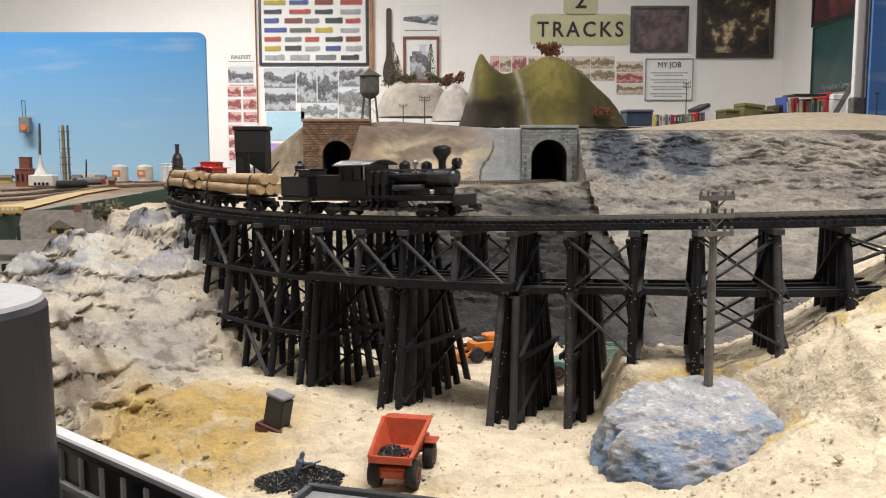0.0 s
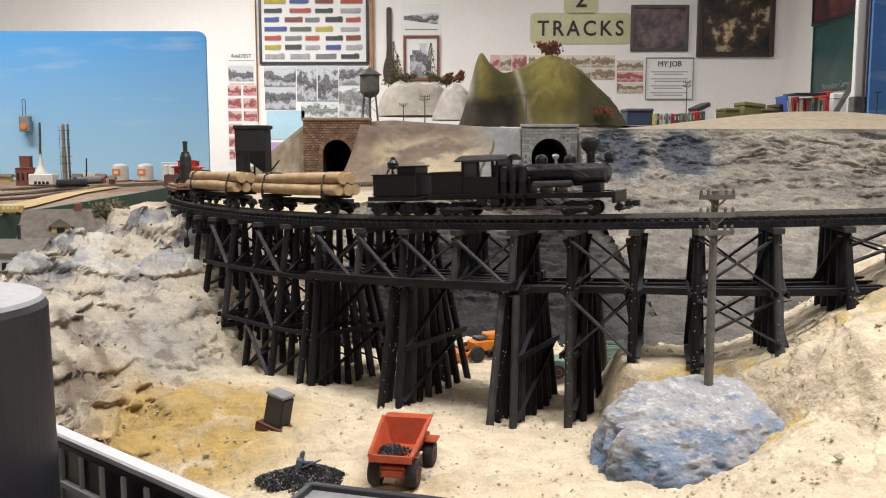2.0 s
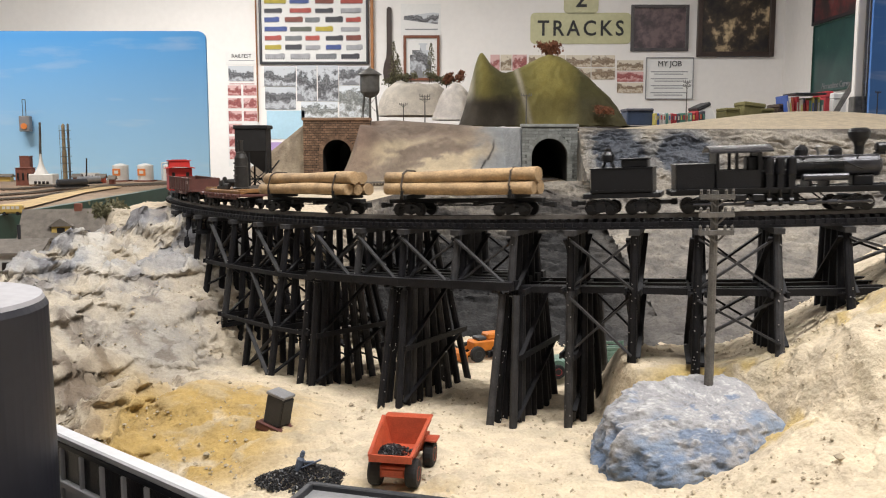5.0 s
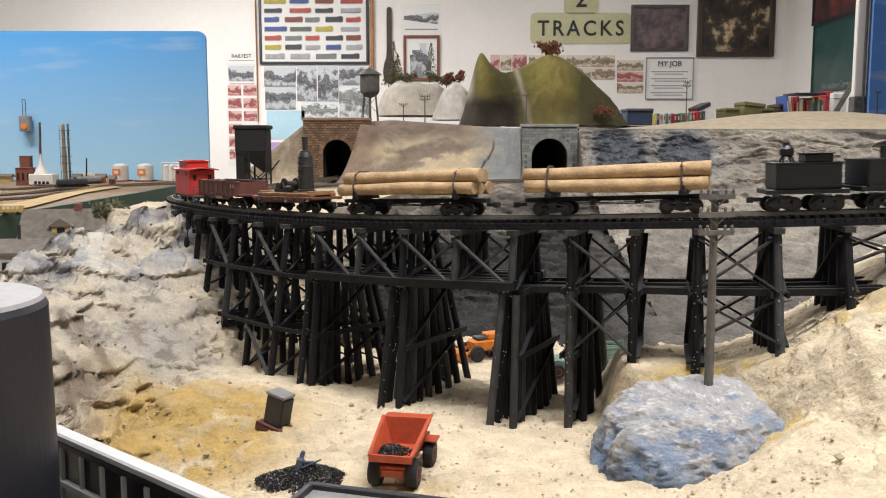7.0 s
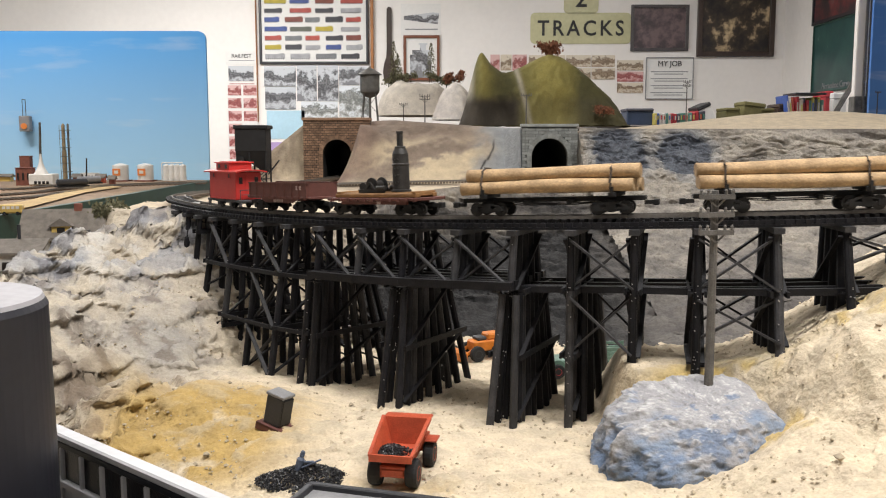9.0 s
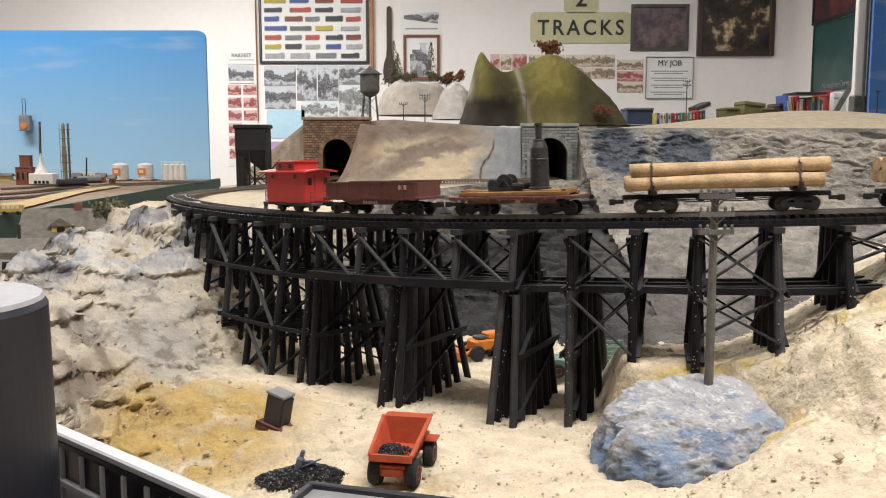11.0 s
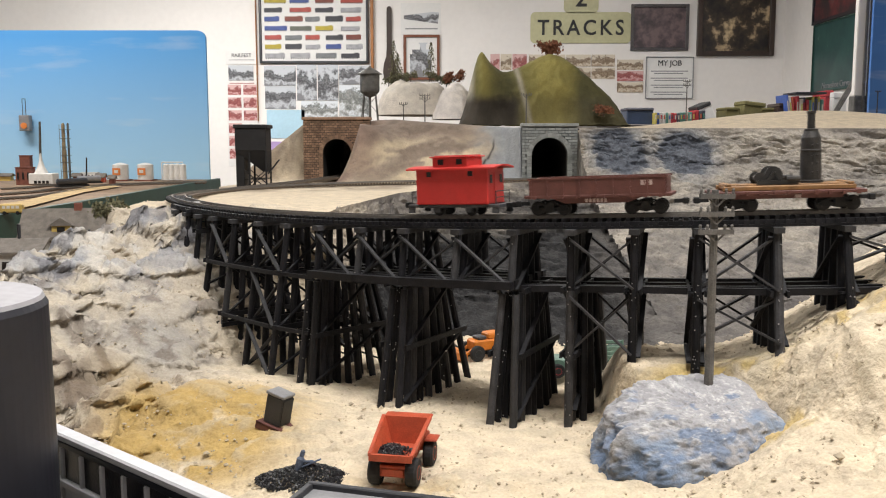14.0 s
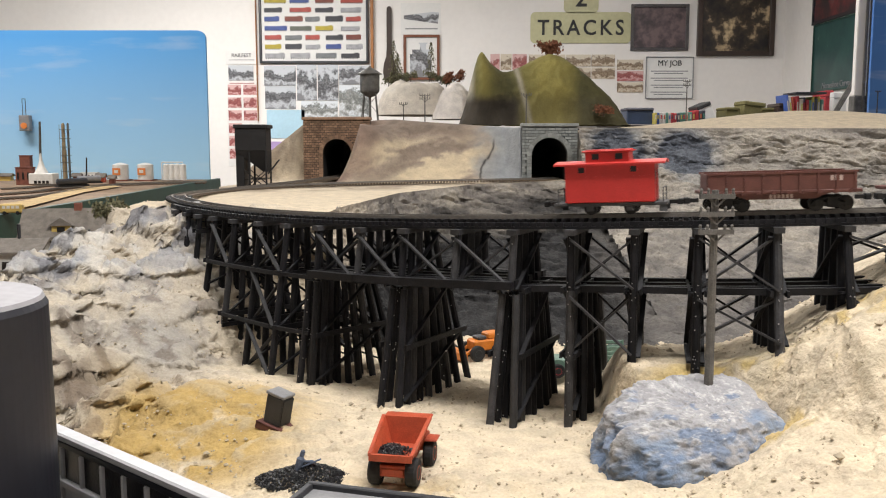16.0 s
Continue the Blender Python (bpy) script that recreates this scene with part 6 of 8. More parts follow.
def gallery():
    """A conveyor gallery with a pale roof edge and framed windows."""
    a, b = Vector((-0.1653, 0.3767, 1.1750)), Vector((-0.0699, 0.2943, 1.1750))
    d = (b - a).normalized()
    L = (b - a).length + 0.05
    t = thing("conveyor_gallery", "conveyor gallery with pale roof edge and framed windows", "industrial building", at=a - d * 0.03, turn=math.degrees(math.atan2(d.y, d.x)))
    part("coping", box(bmesh.new(), 0, L, -0.0035, 0.0035, -0.001, 0.0025, bevel=0.0008), M["white2"], t)
    part("header", box(bmesh.new(), 0, L, -0.003, 0.002, -0.0038, -0.0011, bevel=0.0004), M["tankgrey"], t)
    part("sill", box(bmesh.new(), 0, L, -0.004, 0.002, -0.0205, -0.0175, bevel=0.0004), M["white2"], t)
    part("panel", box(bmesh.new(), 0, L, -0.0022, 0.002, -0.1, -0.0205), M["white2"], t)
    x = 0.004
    while x < L:
        part("mullion", box(bmesh.new(), x - 0.0008, x + 0.0008, -0.0034, 0.0004, -0.1, -0.0038, bevel=0.0004), M["white2"], t)
        x += 0.0165
    part("glazing", box(bmesh.new(), 0, L, -0.0016, 0.0016, -0.0175, -0.0038), M["window"], t)
    return t


gallery()


def bin_roof():
    c = Vector((-0.0685, 0.4526, 1.1240))
    t = thing("coal_bin", "grey flat coal bin with a dark raised rim", "coal bin", at=c, turn=-17)
    part("tray", box(bmesh.new(), 0.0, 0.09, -0.075, 0.0, -0.045, -0.003), M["lightgrey"], t)
    for x0, x1, y0, y1 in ((-0.002, 0.092, -0.002, 0.002), (-0.002, 0.002, -0.077, -0.002), (0.088, 0.092, -0.077, -0.002)):
        part("rim", box(bmesh.new(), x0, x1, y0, y1, -0.045, 0.0, bevel=0.0006), M["charcoal"], t)
    return t


bin_roof()


# ---- painted sky backdrops ----
def sky_paint(name, low, high, z0, z1):
    m = bpy.data.materials.new(name)
    m.use_nodes = True
    N, L = m.node_tree.nodes, m.node_tree.links
    b = N["Principled BSDF"]
    b.inputs["Roughness"].default_value = 0.75
    geo = N.new("ShaderNodeTexCoord")
    sep = N.new("ShaderNodeSeparateXYZ")
    L.new(geo.outputs["Object"], sep.inputs[0])
    r = N.new("ShaderNodeMapRange")
    r.inputs[1].default_value, r.inputs[2].default_value = z0, z1
    L.new(sep.outputs[2], r.inputs[0])
    mx = N.new("ShaderNodeMix")
    mx.data_type = "RGBA"
    mx.inputs["A"].default_value, mx.inputs["B"].default_value = (*low, 1), (*high, 1)
    L.new(r.outputs[0], mx.inputs["Factor"])
    st = N.new("ShaderNodeMapping")
    st.inputs["Scale"].default_value = (1.6, 1, 9)
    n = N.new("ShaderNodeTexNoise")
    n.inputs["Scale"].default_value, n.inputs["Detail"].default_value = 2.0, 5
    L.new(geo.outputs["Object"], st.inputs[0])
    L.new(st.outputs[0], n.inputs["Vector"])
    c = N.new("ShaderNodeMapRange")
    c.inputs[1].default_value, c.inputs[2].default_value, c.inputs[4].default_value = 0.55, 0.8, 0.45
    L.new(n.outputs[0], c.inputs[0])
    mix = N.new("ShaderNodeMix")
    mix.data_type = "RGBA"
    mix.inputs["B"].default_value = (0.62, 0.68, 0.74, 1)
    L.new(c.outputs[0], mix.inputs["Factor"])
    L.new(mx.outputs["Result"], mix.inputs["A"])
    L.new(mix.outputs["Result"], b.inputs["Base Color"])
    return m


M["sky"] = sky_paint("painted_sky", (0.36, 0.60, 0.80), (0.085, 0.34, 0.74), 1.22, 1.62)
M["sky_deep"] = sky_paint("painted_sky_deep", (0.07, 0.20, 0.52), (0.05, 0.17, 0.50), 1.3, 1.8)


def sky_board():
    p, q = Vector((-0.7344, 2.8500, 1.1729)), Vector((-0.7445, 2.8500, 1.6393))
    bm = bmesh.new()
    x1, z0, z1 = p.x, p.z - 0.06, q.z
    r = 0.025
    prof = [(-2.9, z0), (x1, z0)] + [(x1 - r + r * math.cos(a), z1 - r + r * math.sin(a)) for a in np.linspace(0, math.pi / 2, 9)] + [(-2.9, z1)]
    f = [[bm.verts.new((x, y, z)) for x, z in prof] for y in (2.85, 2.865)]
    bm.faces.new(f[0])
    bm.faces.new(f[1][::-1])
    for k in range(len(prof)):
        j = (k + 1) % len(prof)
        bm.faces.new((f[0][j], f[0][k], f[1][k], f[1][j]))
    return tagged(part("backdrop", bm, M["sky"]), "pale blue painted sky backdrop board with rounded corner", "backdrop", kind="structure")


sky_board()

# ---- railway yard in front of the sky board ----
M["yard"] = mat("ballast_ground", (0.30, 0.205, 0.13), 0.95, vary=0.35, scale=30, bump=0.5, bscale=300)
M["road"] = mat("tan_dirt_road", (0.52, 0.37, 0.18), 0.95, vary=0.25, scale=40, bump=0.3)
M["fascia"] = mat("dark_green_fascia", (0.022, 0.07, 0.052), 0.6, vary=0.25, scale=12, bump=0.1)
M["white"] = mat("white_plastic", (0.72, 0.70, 0.66), 0.5, vary=0.12, scale=60)
M["brickred"] = mat("red_brick_model", (0.22, 0.075, 0.05), 0.8, vary=0.3, scale=120)
M["orangelogo"] = mat("orange_sign", (0.7, 0.22, 0.05), 0.6, vary=0.1, scale=60)
M["roofgrey"] = mat("grey_shingle", (0.20, 0.175, 0.15), 0.85, vary=0.3, scale=120, bump=0.4)
M["towertan"] = mat("tan_tower_paint", (0.34, 0.26, 0.15), 0.6, vary=0.3, scale=60)
M["yardtie"] = mat("brown_yard_tie", (0.13, 0.085, 0.055), 0.9, vary=0.3, scale=100)
M["cream"] = mat("cream_paint", (0.6, 0.42, 0.12), 0.5, vary=0.1, scale=60)

YZ = 1.30 - 0.12
bm = box(bmesh.new(), -2.9, -0.712, 0.95, 2.849, YZ - 0.04, YZ)
tagged(part("yard_ground", bm, M["yard"]), "brown ballasted railway yard bench", "ground", kind="structure")
bm = box(bmesh.new(), -0.712, -0.70, 0.95, 2.849, YZ - 0.5, YZ + 0.004)
tagged(part("fascia", bm, M["fascia"]), "dark green fascia board along the yard edge", "fascia", kind="structure")
bm = bmesh.new()
rows = []
for a, b in (((-0.7123, 1.3457, 1.1810), (-0.8291, 1.5687, 1.1810)), ((-0.7480, 1.6506, 1.1810), (-0.8256, 1.7739, 1.1810)), ((-0.8259, 2.0849, 1.1810), (-0.8975, 2.1803, 1.1810)), ((-0.8367, 2.3553, 1.1810), (-0.9434, 2.4616, 1.1810))):
    rows.append((bm.verts.new(Vector(a) + UP * 0.0025), bm.verts.new(Vector(b) + UP * 0.0025)))
for p, q in zip(rows, rows[1:]):
    bm.faces.new((p[0], q[0], q[1], p[1]))
tagged(part("road", bm, M["road"]), "tan dirt road through the yard", "road", kind="structure")
for pts in (((-1.0046, 1.9507, 1.1850), (-0.9529, 2.1070, 1.1850), (-0.9494, 2.2902, 1.1850), (-0.8671, 2.5082, 1.1850), (-0.6817, 2.6523, 1.1850)),
            ((-0.9356, 1.8159, 1.1850), (-0.8734, 1.9303, 1.1850), (-0.8839, 2.1314, 1.1850), (-0.8784, 2.4099, 1.1850), (-0.6674, 2.5964, 1.1850)),
            ((-1.1361, 2.2080, 1.1850), (-1.0649, 2.2622, 1.1850), (-1.0439, 2.4099, 1.1850), (-0.9766, 2.5082, 1.1850))):
    tab = smooth_line(pts)
    track_run("yard_track", "thin yard track on brown ballast", tab, 0.02, tab[0][-1] - 0.01, M["yardtie"], 0.012)


def white_tank(at, r, h):
    t = thing("oil_tank", "white oil storage tank with an orange sign", "storage tank", "oil tanks", at=at)
    bm = bmesh.new()
    turned(bm, [(r, 0.0), (r, h), (r * 0.98, h + 0.001), (r * 0.5, h + 0.005), (0.001, h + 0.007)], 24)
    part("shell", bm, M["white"], t)
    part("sign", box(bmesh.new(), -r * 0.7, r * 0.3, -r * 1.06, -r * 0.9, h * 0.35, h * 0.8), M["orangelogo"], t)
    part("sign_center", box(bmesh.new(), -r * 0.45, r * 0.05, -r * 1.09, -r * 1.05, h * 0.48, h * 0.68), M["white"], t)
    part("plinth", box(bmesh.new(), -r * 1.15, r * 1.15, -r * 1.15, r * 1.15, -0.002, 0.002), M["brickred"], t)
    return t


white_tank((-0.9817, 2.7611, 1.1820), 0.0235, 0.046)
white_tank((-0.9059, 2.7611, 1.1820), 0.0235, 0.046)
silos = thing("silo_bank", "bank of white silos with a feed pipe", "silo", at=(-0.8198, 2.7611, 1.1820))
for k in range(4):
    bm = bmesh.new()
    turned(bm, [(0.0105, 0), (0.0105, 0.046), (0.003, 0.050)], 14, (-0.022 + k * 0.0165, 0, 0))
    part("silo", bm, M["white"], silos)
bm = bmesh.new()
rod(bm, (-0.036, 0, 0), (-0.036, 0, 0.054), 0.002, n=8)
rod(bm, (-0.036, 0, 0.054), (0.028, 0, 0.054), 0.002, n=8)
part("feed_pipe", bm, M["white"], silos)

plant = thing("refinery_plant", "white refinery building with a cone and terrace", "industrial building", at=(-1.1039, 2.5055, 1.1820))
part("base", box(bmesh.new(), -0.034, 0.034, -0.02, 0.02, 0, 0.030, bevel=0.002), M["white"], plant)
bm = bmesh.new()
turned(bm, [(0.019, 0.030), (0.010, 0.046), (0.005, 0.062), (0.002, 0.085)], 16, (-0.006, 0, 0))
part("cone", bm, M["white"], plant)
for k in range(4):
    part("opening", box(bmesh.new(), -0.018 + k * 0.011, -0.011 + k * 0.011, -0.0212, -0.0195, 0.002, 0.010), M["window"], plant)
bm = bmesh.new()
rod(bm, (-1.1752, 2.6455, 1.1820), (-1.1492, 2.6000, 1.3543), 0.0045, 0.003, 10)
tagged(part("smokestack", bm, M["zinc"]), "tall thin grey smokestack", "chimney")
tower = thing("distillation_tower", "tall tan distillation tower with cage and ladder", "tower", at=(-1.1026, 2.6455, 1.1820))
bm = bmesh.new()
turned(bm, [(0.0065, 0), (0.0065, 0.09), (0.0048, 0.095), (0.0048, 0.165), (0.002, 0.17)], 14)
part("column", bm, M["towertan"], tower)
bm = bmesh.new()
turned(bm, [(0.0032, 0), (0.0032, 0.168), (0.001, 0.17)], 10, (0.014, 0, 0))
part("side_column", bm, M["zinc"], tower)
for z in (0.03, 0.055, 0.075, 0.1, 0.125, 0.15):
    part("platform", box(bmesh.new(), -0.009, 0.018, -0.009, 0.009, z, z + 0.0015), M["zinc"], tower)
for x, y in ((-0.008, -0.008), (0.017, -0.008)):
    bm = bmesh.new()
    rod(bm, (x, y, 0), (x, y, 0.165), 0.0007, n=5)
    part("post", bm, M["zinc"], tower)


def block(name, label, at, w, d, h, material, roof=None, ridge=0.0, turn=0.0, windows=0):
    """A small house: walls, a gable or flat roof, windows."""
    t = thing(name, label, "model building", at=at, turn=turn)
    part("wall", box(bmesh.new(), -w / 2, w / 2, -d / 2, d / 2, -0.012, h, bevel=0.0005), material, t)
    bm = bmesh.new()
    if ridge:
        o = 0.004
        prof = [(-d / 2 - o, h - 0.001), (0, h + ridge), (d / 2 + o, h - 0.001), (d / 2 + o, h + 0.0015), (0, h + ridge + 0.003), (-d / 2 - o, h + 0.0015)]
        rings = [[bm.verts.new((x, a, b)) for a, b in prof] for x in (-w / 2 - o, w / 2 + o)]
        for k in range(6):
            bm.faces.new((rings[0][k], rings[0][(k + 1) % 6], rings[1][(k + 1) % 6], rings[1][k]))
        bm.faces.new(rings[0][::-1])
        bm.faces.new(rings[1])
        for x in (-w / 2, w / 2):
            g = bmesh.new()
            s = 0.0006 if x > 0 else -0.0006
            v = [g.verts.new((x + k * s, a, b)) for k in (0, -1) for a, b in ((-d / 2, h - 0.0005), (d / 2, h - 0.0005), (0, h + ridge))]
            g.faces.new(v[:3])
            g.faces.new(v[3:][::-1])
            for k in range(3):
                g.faces.new((v[k], v[(k + 1) % 3], v[3 + (k + 1) % 3], v[3 + k]))
            part("gable", g, material, t)
    else:
        box(bm, -w / 2 - 0.001, w / 2 + 0.001, -d / 2 - 0.001, d / 2 + 0.001, h, h + 0.002)
    part("roof", bm, roof or material, t)
    for k in range(windows):
        x = -w / 2 + (k + 0.5) * w / windows
        win = part("window", box(bmesh.new(), x - w / windows * 0.2, x + w / windows * 0.2, -d / 2 - 0.0008, -d / 2 + 0.0005, h * 0.3, h * 0.72), M["window"], t)
    return t


block("brick_factory", "red brick factory block in the yard", (-1.1540, 2.5055, 1.1820), 0.042, 0.03, 0.045, M["brickred"], windows=3)
block("brick_silo_house", "dark brick tower on the factory", (-1.2148, 2.6455, 1.1820), 0.03, 0.02, 0.075, M["brickred"])
block("red_shed", "small red yard shed with dark roof", (-0.9986, 2.6455, 1.1820), 0.024, 0.018, 0.013, M["orange"], M["roofgrey"], 0.009)
block("red_shed", "small red yard shed with dark roof", (-0.9395, 2.5736, 1.1820), 0.014, 0.014, 0.012, M["brickred"], M["roofgrey"], 0.008)
block("yard_shed", "small grey yard shed", (-1.0984, 2.7215, 1.1820), 0.022, 0.016, 0.012, M["brickred"], M["roofgrey"], 0.008)
block("tan_shed", "low tan shed far in the yard", (-1.3331, 2.7611, 1.1820), 0.04, 0.02, 0.012, M["cream"], M["roofgrey"], 0.006)
block("white_works", "long low white works building in the yard", (-1.0747, 2.7611, 1.1820), 0.05, 0.02, 0.022, M["white"], windows=5)
bm = bmesh.new()
rod(bm, (-1.0415, 2.6455, 1.1820), (-1.0008, 2.5500, 1.2528), 0.0025, 0.0018, 8)
tagged(part("stub_chimney", bm, M["tankgrey"]), "short dark chimney in the yard", "chimney")
cars = thing("tank_car", "dark tank car standing on the yard track", "rail car", at=(-0.9154, 2.2347, 1.1850), turn=52)
cars.matrix_basis = cars.matrix_basis @ Matrix.Scale(0.72, 4)
bm = bmesh.new()
turned(bm, [(0.004, -0.056), (0.012, -0.052), (0.012, 0.052), (0.004, 0.056)], 14, (0, 0, 0.021), "x")
part("tank", bm, M["charcoal"], cars)
part("frame", box(bmesh.new(), -0.058, 0.058, -0.011, 0.011, 0.005, 0.010), M["tyre"], cars)
cars2 = thing("tank_car", "pale grey tank car standing on the yard track", "rail car", at=(-0.9416, 2.4099, 1.1850), turn=52)
cars2.matrix_basis = cars2.matrix_basis @ Matrix.Scale(0.72, 4)
bm = bmesh.new()
turned(bm, [(0.004, -0.046), (0.012, -0.042), (0.012, 0.042), (0.004, 0.046)], 14, (0, 0, 0.021), "x")
part("tank", bm, M["lightgrey"], cars2)
part("frame", box(bmesh.new(), -0.048, 0.048, -0.011, 0.011, 0.005, 0.010), M["tyre"], cars2)


def bus(at, turn):
    t = thing("yellow_bus", "cream yellow toy bus on the yard road", "toy bus", at=at, turn=turn)
    part("body", box(bmesh.new(), -0.0165, 0.0165, -0.008, 0.008, 0.003, 0.017, bevel=0.002), M["cream"], t)
    for k in range(4):
        part("window", box(bmesh.new(), -0.013 + k * 0.0068, -0.0082 + k * 0.0068, -0.0083, -0.0078, 0.010, 0.0145), M["white"], t)
    for x in (-0.010, 0.010):
        for y in (-0.0075, 0.0075):
            wheel(t, x, y, 0.003, 0.003, 0.002, M["charcoal"])
    return t


bus((-0.6877, 1.4404, 1.1835), 10)

# box lantern hung on the sky board
lan = thing("wall_lantern", "grey box lantern with an orange dial hung on the backdrop", "lantern", at=(-1.2944, 2.8300, 1.3313))
part("case", box(bmesh.new(), -0.016, 0.016, -0.012, 0.012, 0, 0.048, bevel=0.002), M["lightgrey"], lan)
bm = bmesh.new()
turned(bm, [(0.0095, -0.0145), (0.0095, -0.012)], 16, (0, 0, 0.016), "y")
part("dial", bm, M["orangelogo"], lan)
bm = bmesh.new()
for x in (-0.005, 0.005):
    rod(bm, (x, -0.006, 0.044), (x, -0.006, 0.098), 0.0011, n=6)
rod(bm, (-0.005, -0.006, 0.098), (0.005, -0.006, 0.098), 0.0011, n=6)
part("hanger", bm, M["charcoal"], lan)

# ---- houses on the low bench behind the cliff ----
M["siding"] = mat("white_siding", (0.55, 0.54, 0.52), 0.7, vary=0.12, scale=60)
bm = box(bmesh.new(), -1.2, -0.50, 0.62, 1.9, 1.07, 1.09)
tagged(part("low_ground", bm, M["yard"]), "brown low bench behind the cliff", "ground", kind="structure")
h1 = block("farmhouse", "grey roofed farmhouse with red brick chimney", (-0.5161, 1.2321, 1.1640), 0.10, 0.075, 0.008, M["siding"], M["roofgrey"], 0.034, 12)
part("chimney", box(bmesh.new(), 0.012, 0.022, -0.004, 0.006, 0.03, 0.052, bevel=0.0006), M["brickred"], h1)
part("dormer", box(bmesh.new(), -0.012, 0.012, -0.034, -0.01, 0.008, 0.026, bevel=0.0006), M["cream"], h1)
part("dormer_window", box(bmesh.new(), -0.005, 0.005, -0.0348, -0.0338, 0.012, 0.022), M["window"], h1)
bm = bmesh.new()
v = [bm.verts.new(p) for p in ((-0.016, -0.037, 0.024), (0, -0.037, 0.035), (0.016, -0.037, 0.024), (-0.016, -0.002, 0.024), (0, -0.002, 0.035), (0.016, -0.002, 0.024))]
for q in ((0, 1, 4, 3), (1, 2, 5, 4), (0, 2, 1), (3, 4, 5), (0, 3, 5, 2)):
    bm.faces.new([v[i] for i in q])
part("dormer_roof", bm, M["roofgrey"], h1)
h2 = block("white_house", "white sided house with dark windows and grey roof", (-0.5420, 1.1097, 1.1300), 0.10, 0.07, 0.036, M["siding"], M["roofgrey"], 0.012, 8, windows=4)
part("stove_pipe", rod(bmesh.new(), (0.018, 0, 0.04), (0.018, 0, 0.068), 0.0022, n=8), M["charcoal"], h2)

# ---- second backdrop and post on the far side ----
a, b = Vector((1.5720, 3.5000, 1.4715)), Vector((1.6124, 3.5000, 1.8295))
post = thing("wall_post", "white painted post with grey base", "post", kind="structure")
part("shaft", box(bmesh.new(), a.x, b.x + 0.006, 3.5, 3.53, a.z, 2.8, bevel=0.003), M["wall"], post)
part("base", box(bmesh.new(), a.x - 0.004, b.x + 0.010, 3.49, 3.54, 0.0, a.z, bevel=0.003), M["zinc"], post)
part("trim_strip", box(bmesh.new(), b.x - 0.016, b.x - 0.008, 3.484, 3.492, 1.2, 2.8), M["polewood"], post)
part("trim_strip", box(bmesh.new(), b.x + 0.000, b.x + 0.006, 3.484, 3.492, 1.2, 2.8), M["polewood"], post)
c = Vector((1.6020, 3.4500, 1.8219))
tagged(part("backdrop_east", box(bmesh.new(), c.x, c.x + 0.5, 3.44, 3.455, 1.18, 2.2), M["sky_deep"]), "deep blue painted backdrop board", "backdrop", kind="structure")
eb = (1.5194, 3.2000, 1.3669)
tagged(part("east_bench", box(bmesh.new(), 1.56, 2.1, 2.9, 3.44, eb[2] - 0.06, eb[2]), M["yard"]), "brown layout bench before the blue backdrop", "ground", kind="structure")
pole((1.5194, 3.2000, 1.3669), 0.108, 1, 0.0024, 0.02, material=M["charcoal"], label="dark pole in front of the blue backdrop")

# ---- things on the far wall ----
WY = 5.999
M["frameblack"] = mat("black_frame", (0.02, 0.02, 0.025), 0.4, vary=0.2, scale=10)
M["framewood"] = mat("orange_pine", (0.42, 0.17, 0.05), 0.5, vary=0.25, scale=14, bump=0.2)
M["framebrown"] = mat("brown_picture_frame", (0.20, 0.065, 0.03), 0.45, vary=0.25, scale=14)
M["framedark"] = mat("dark_walnut_frame", (0.05, 0.03, 0.022), 0.4, vary=0.3, scale=14)
M["framesilver"] = mat("silver_black_frame", (0.10, 0.09, 0.09), 0.35, 0.4, vary=0.3, scale=14)
M["paper"] = mat("white_paper", (0.74, 0.73, 0.71), 0.8, vary=0.05, scale=5, bump=0.02)
M["ink"] = mat("black_ink", (0.03, 0.03, 0.03), 0.7, vary=0.2, scale=20)
M["greyink"] = mat("grey_ink", (0.28, 0.28, 0.29), 0.7, vary=0.2, scale=20)


def print_mat(name, a, b, scale=14, thresh=(0.42, 0.58), c=None):
    """A mottled photographic print in two or three tones."""
    m = bpy.data.materials.new(name)
    m.use_nodes = True
    N, L = m.node_tree.nodes, m.node_tree.links
    bs = N["Principled BSDF"]
    bs.inputs["Roughness"].default_value = 0.35
    co = N.new("ShaderNodeTexCoord")
    n = N.new("ShaderNodeTexNoise")
    n.inputs["Scale"].default_value, n.inputs["Detail"].default_value = scale, 9
    n.inputs["Roughness"].default_value = 0.65
    L.new(co.outputs["Object"], n.inputs["Vector"])
    r = N.new("ShaderNodeValToRGB")
    e = r.color_ramp.elements
    e[0].position, e[0].color = thresh[0], (*a, 1)
    e[1].position, e[1].color = thresh[1], (*b, 1)
    if c:
        k = e.new(min(thresh[1] + 0.1, 0.95))
        k.color = (*c, 1)
    L.new(n.outputs[0], r.inputs[0])
    L.new(r.outputs[0], bs.inputs["Base Color"])
    return m




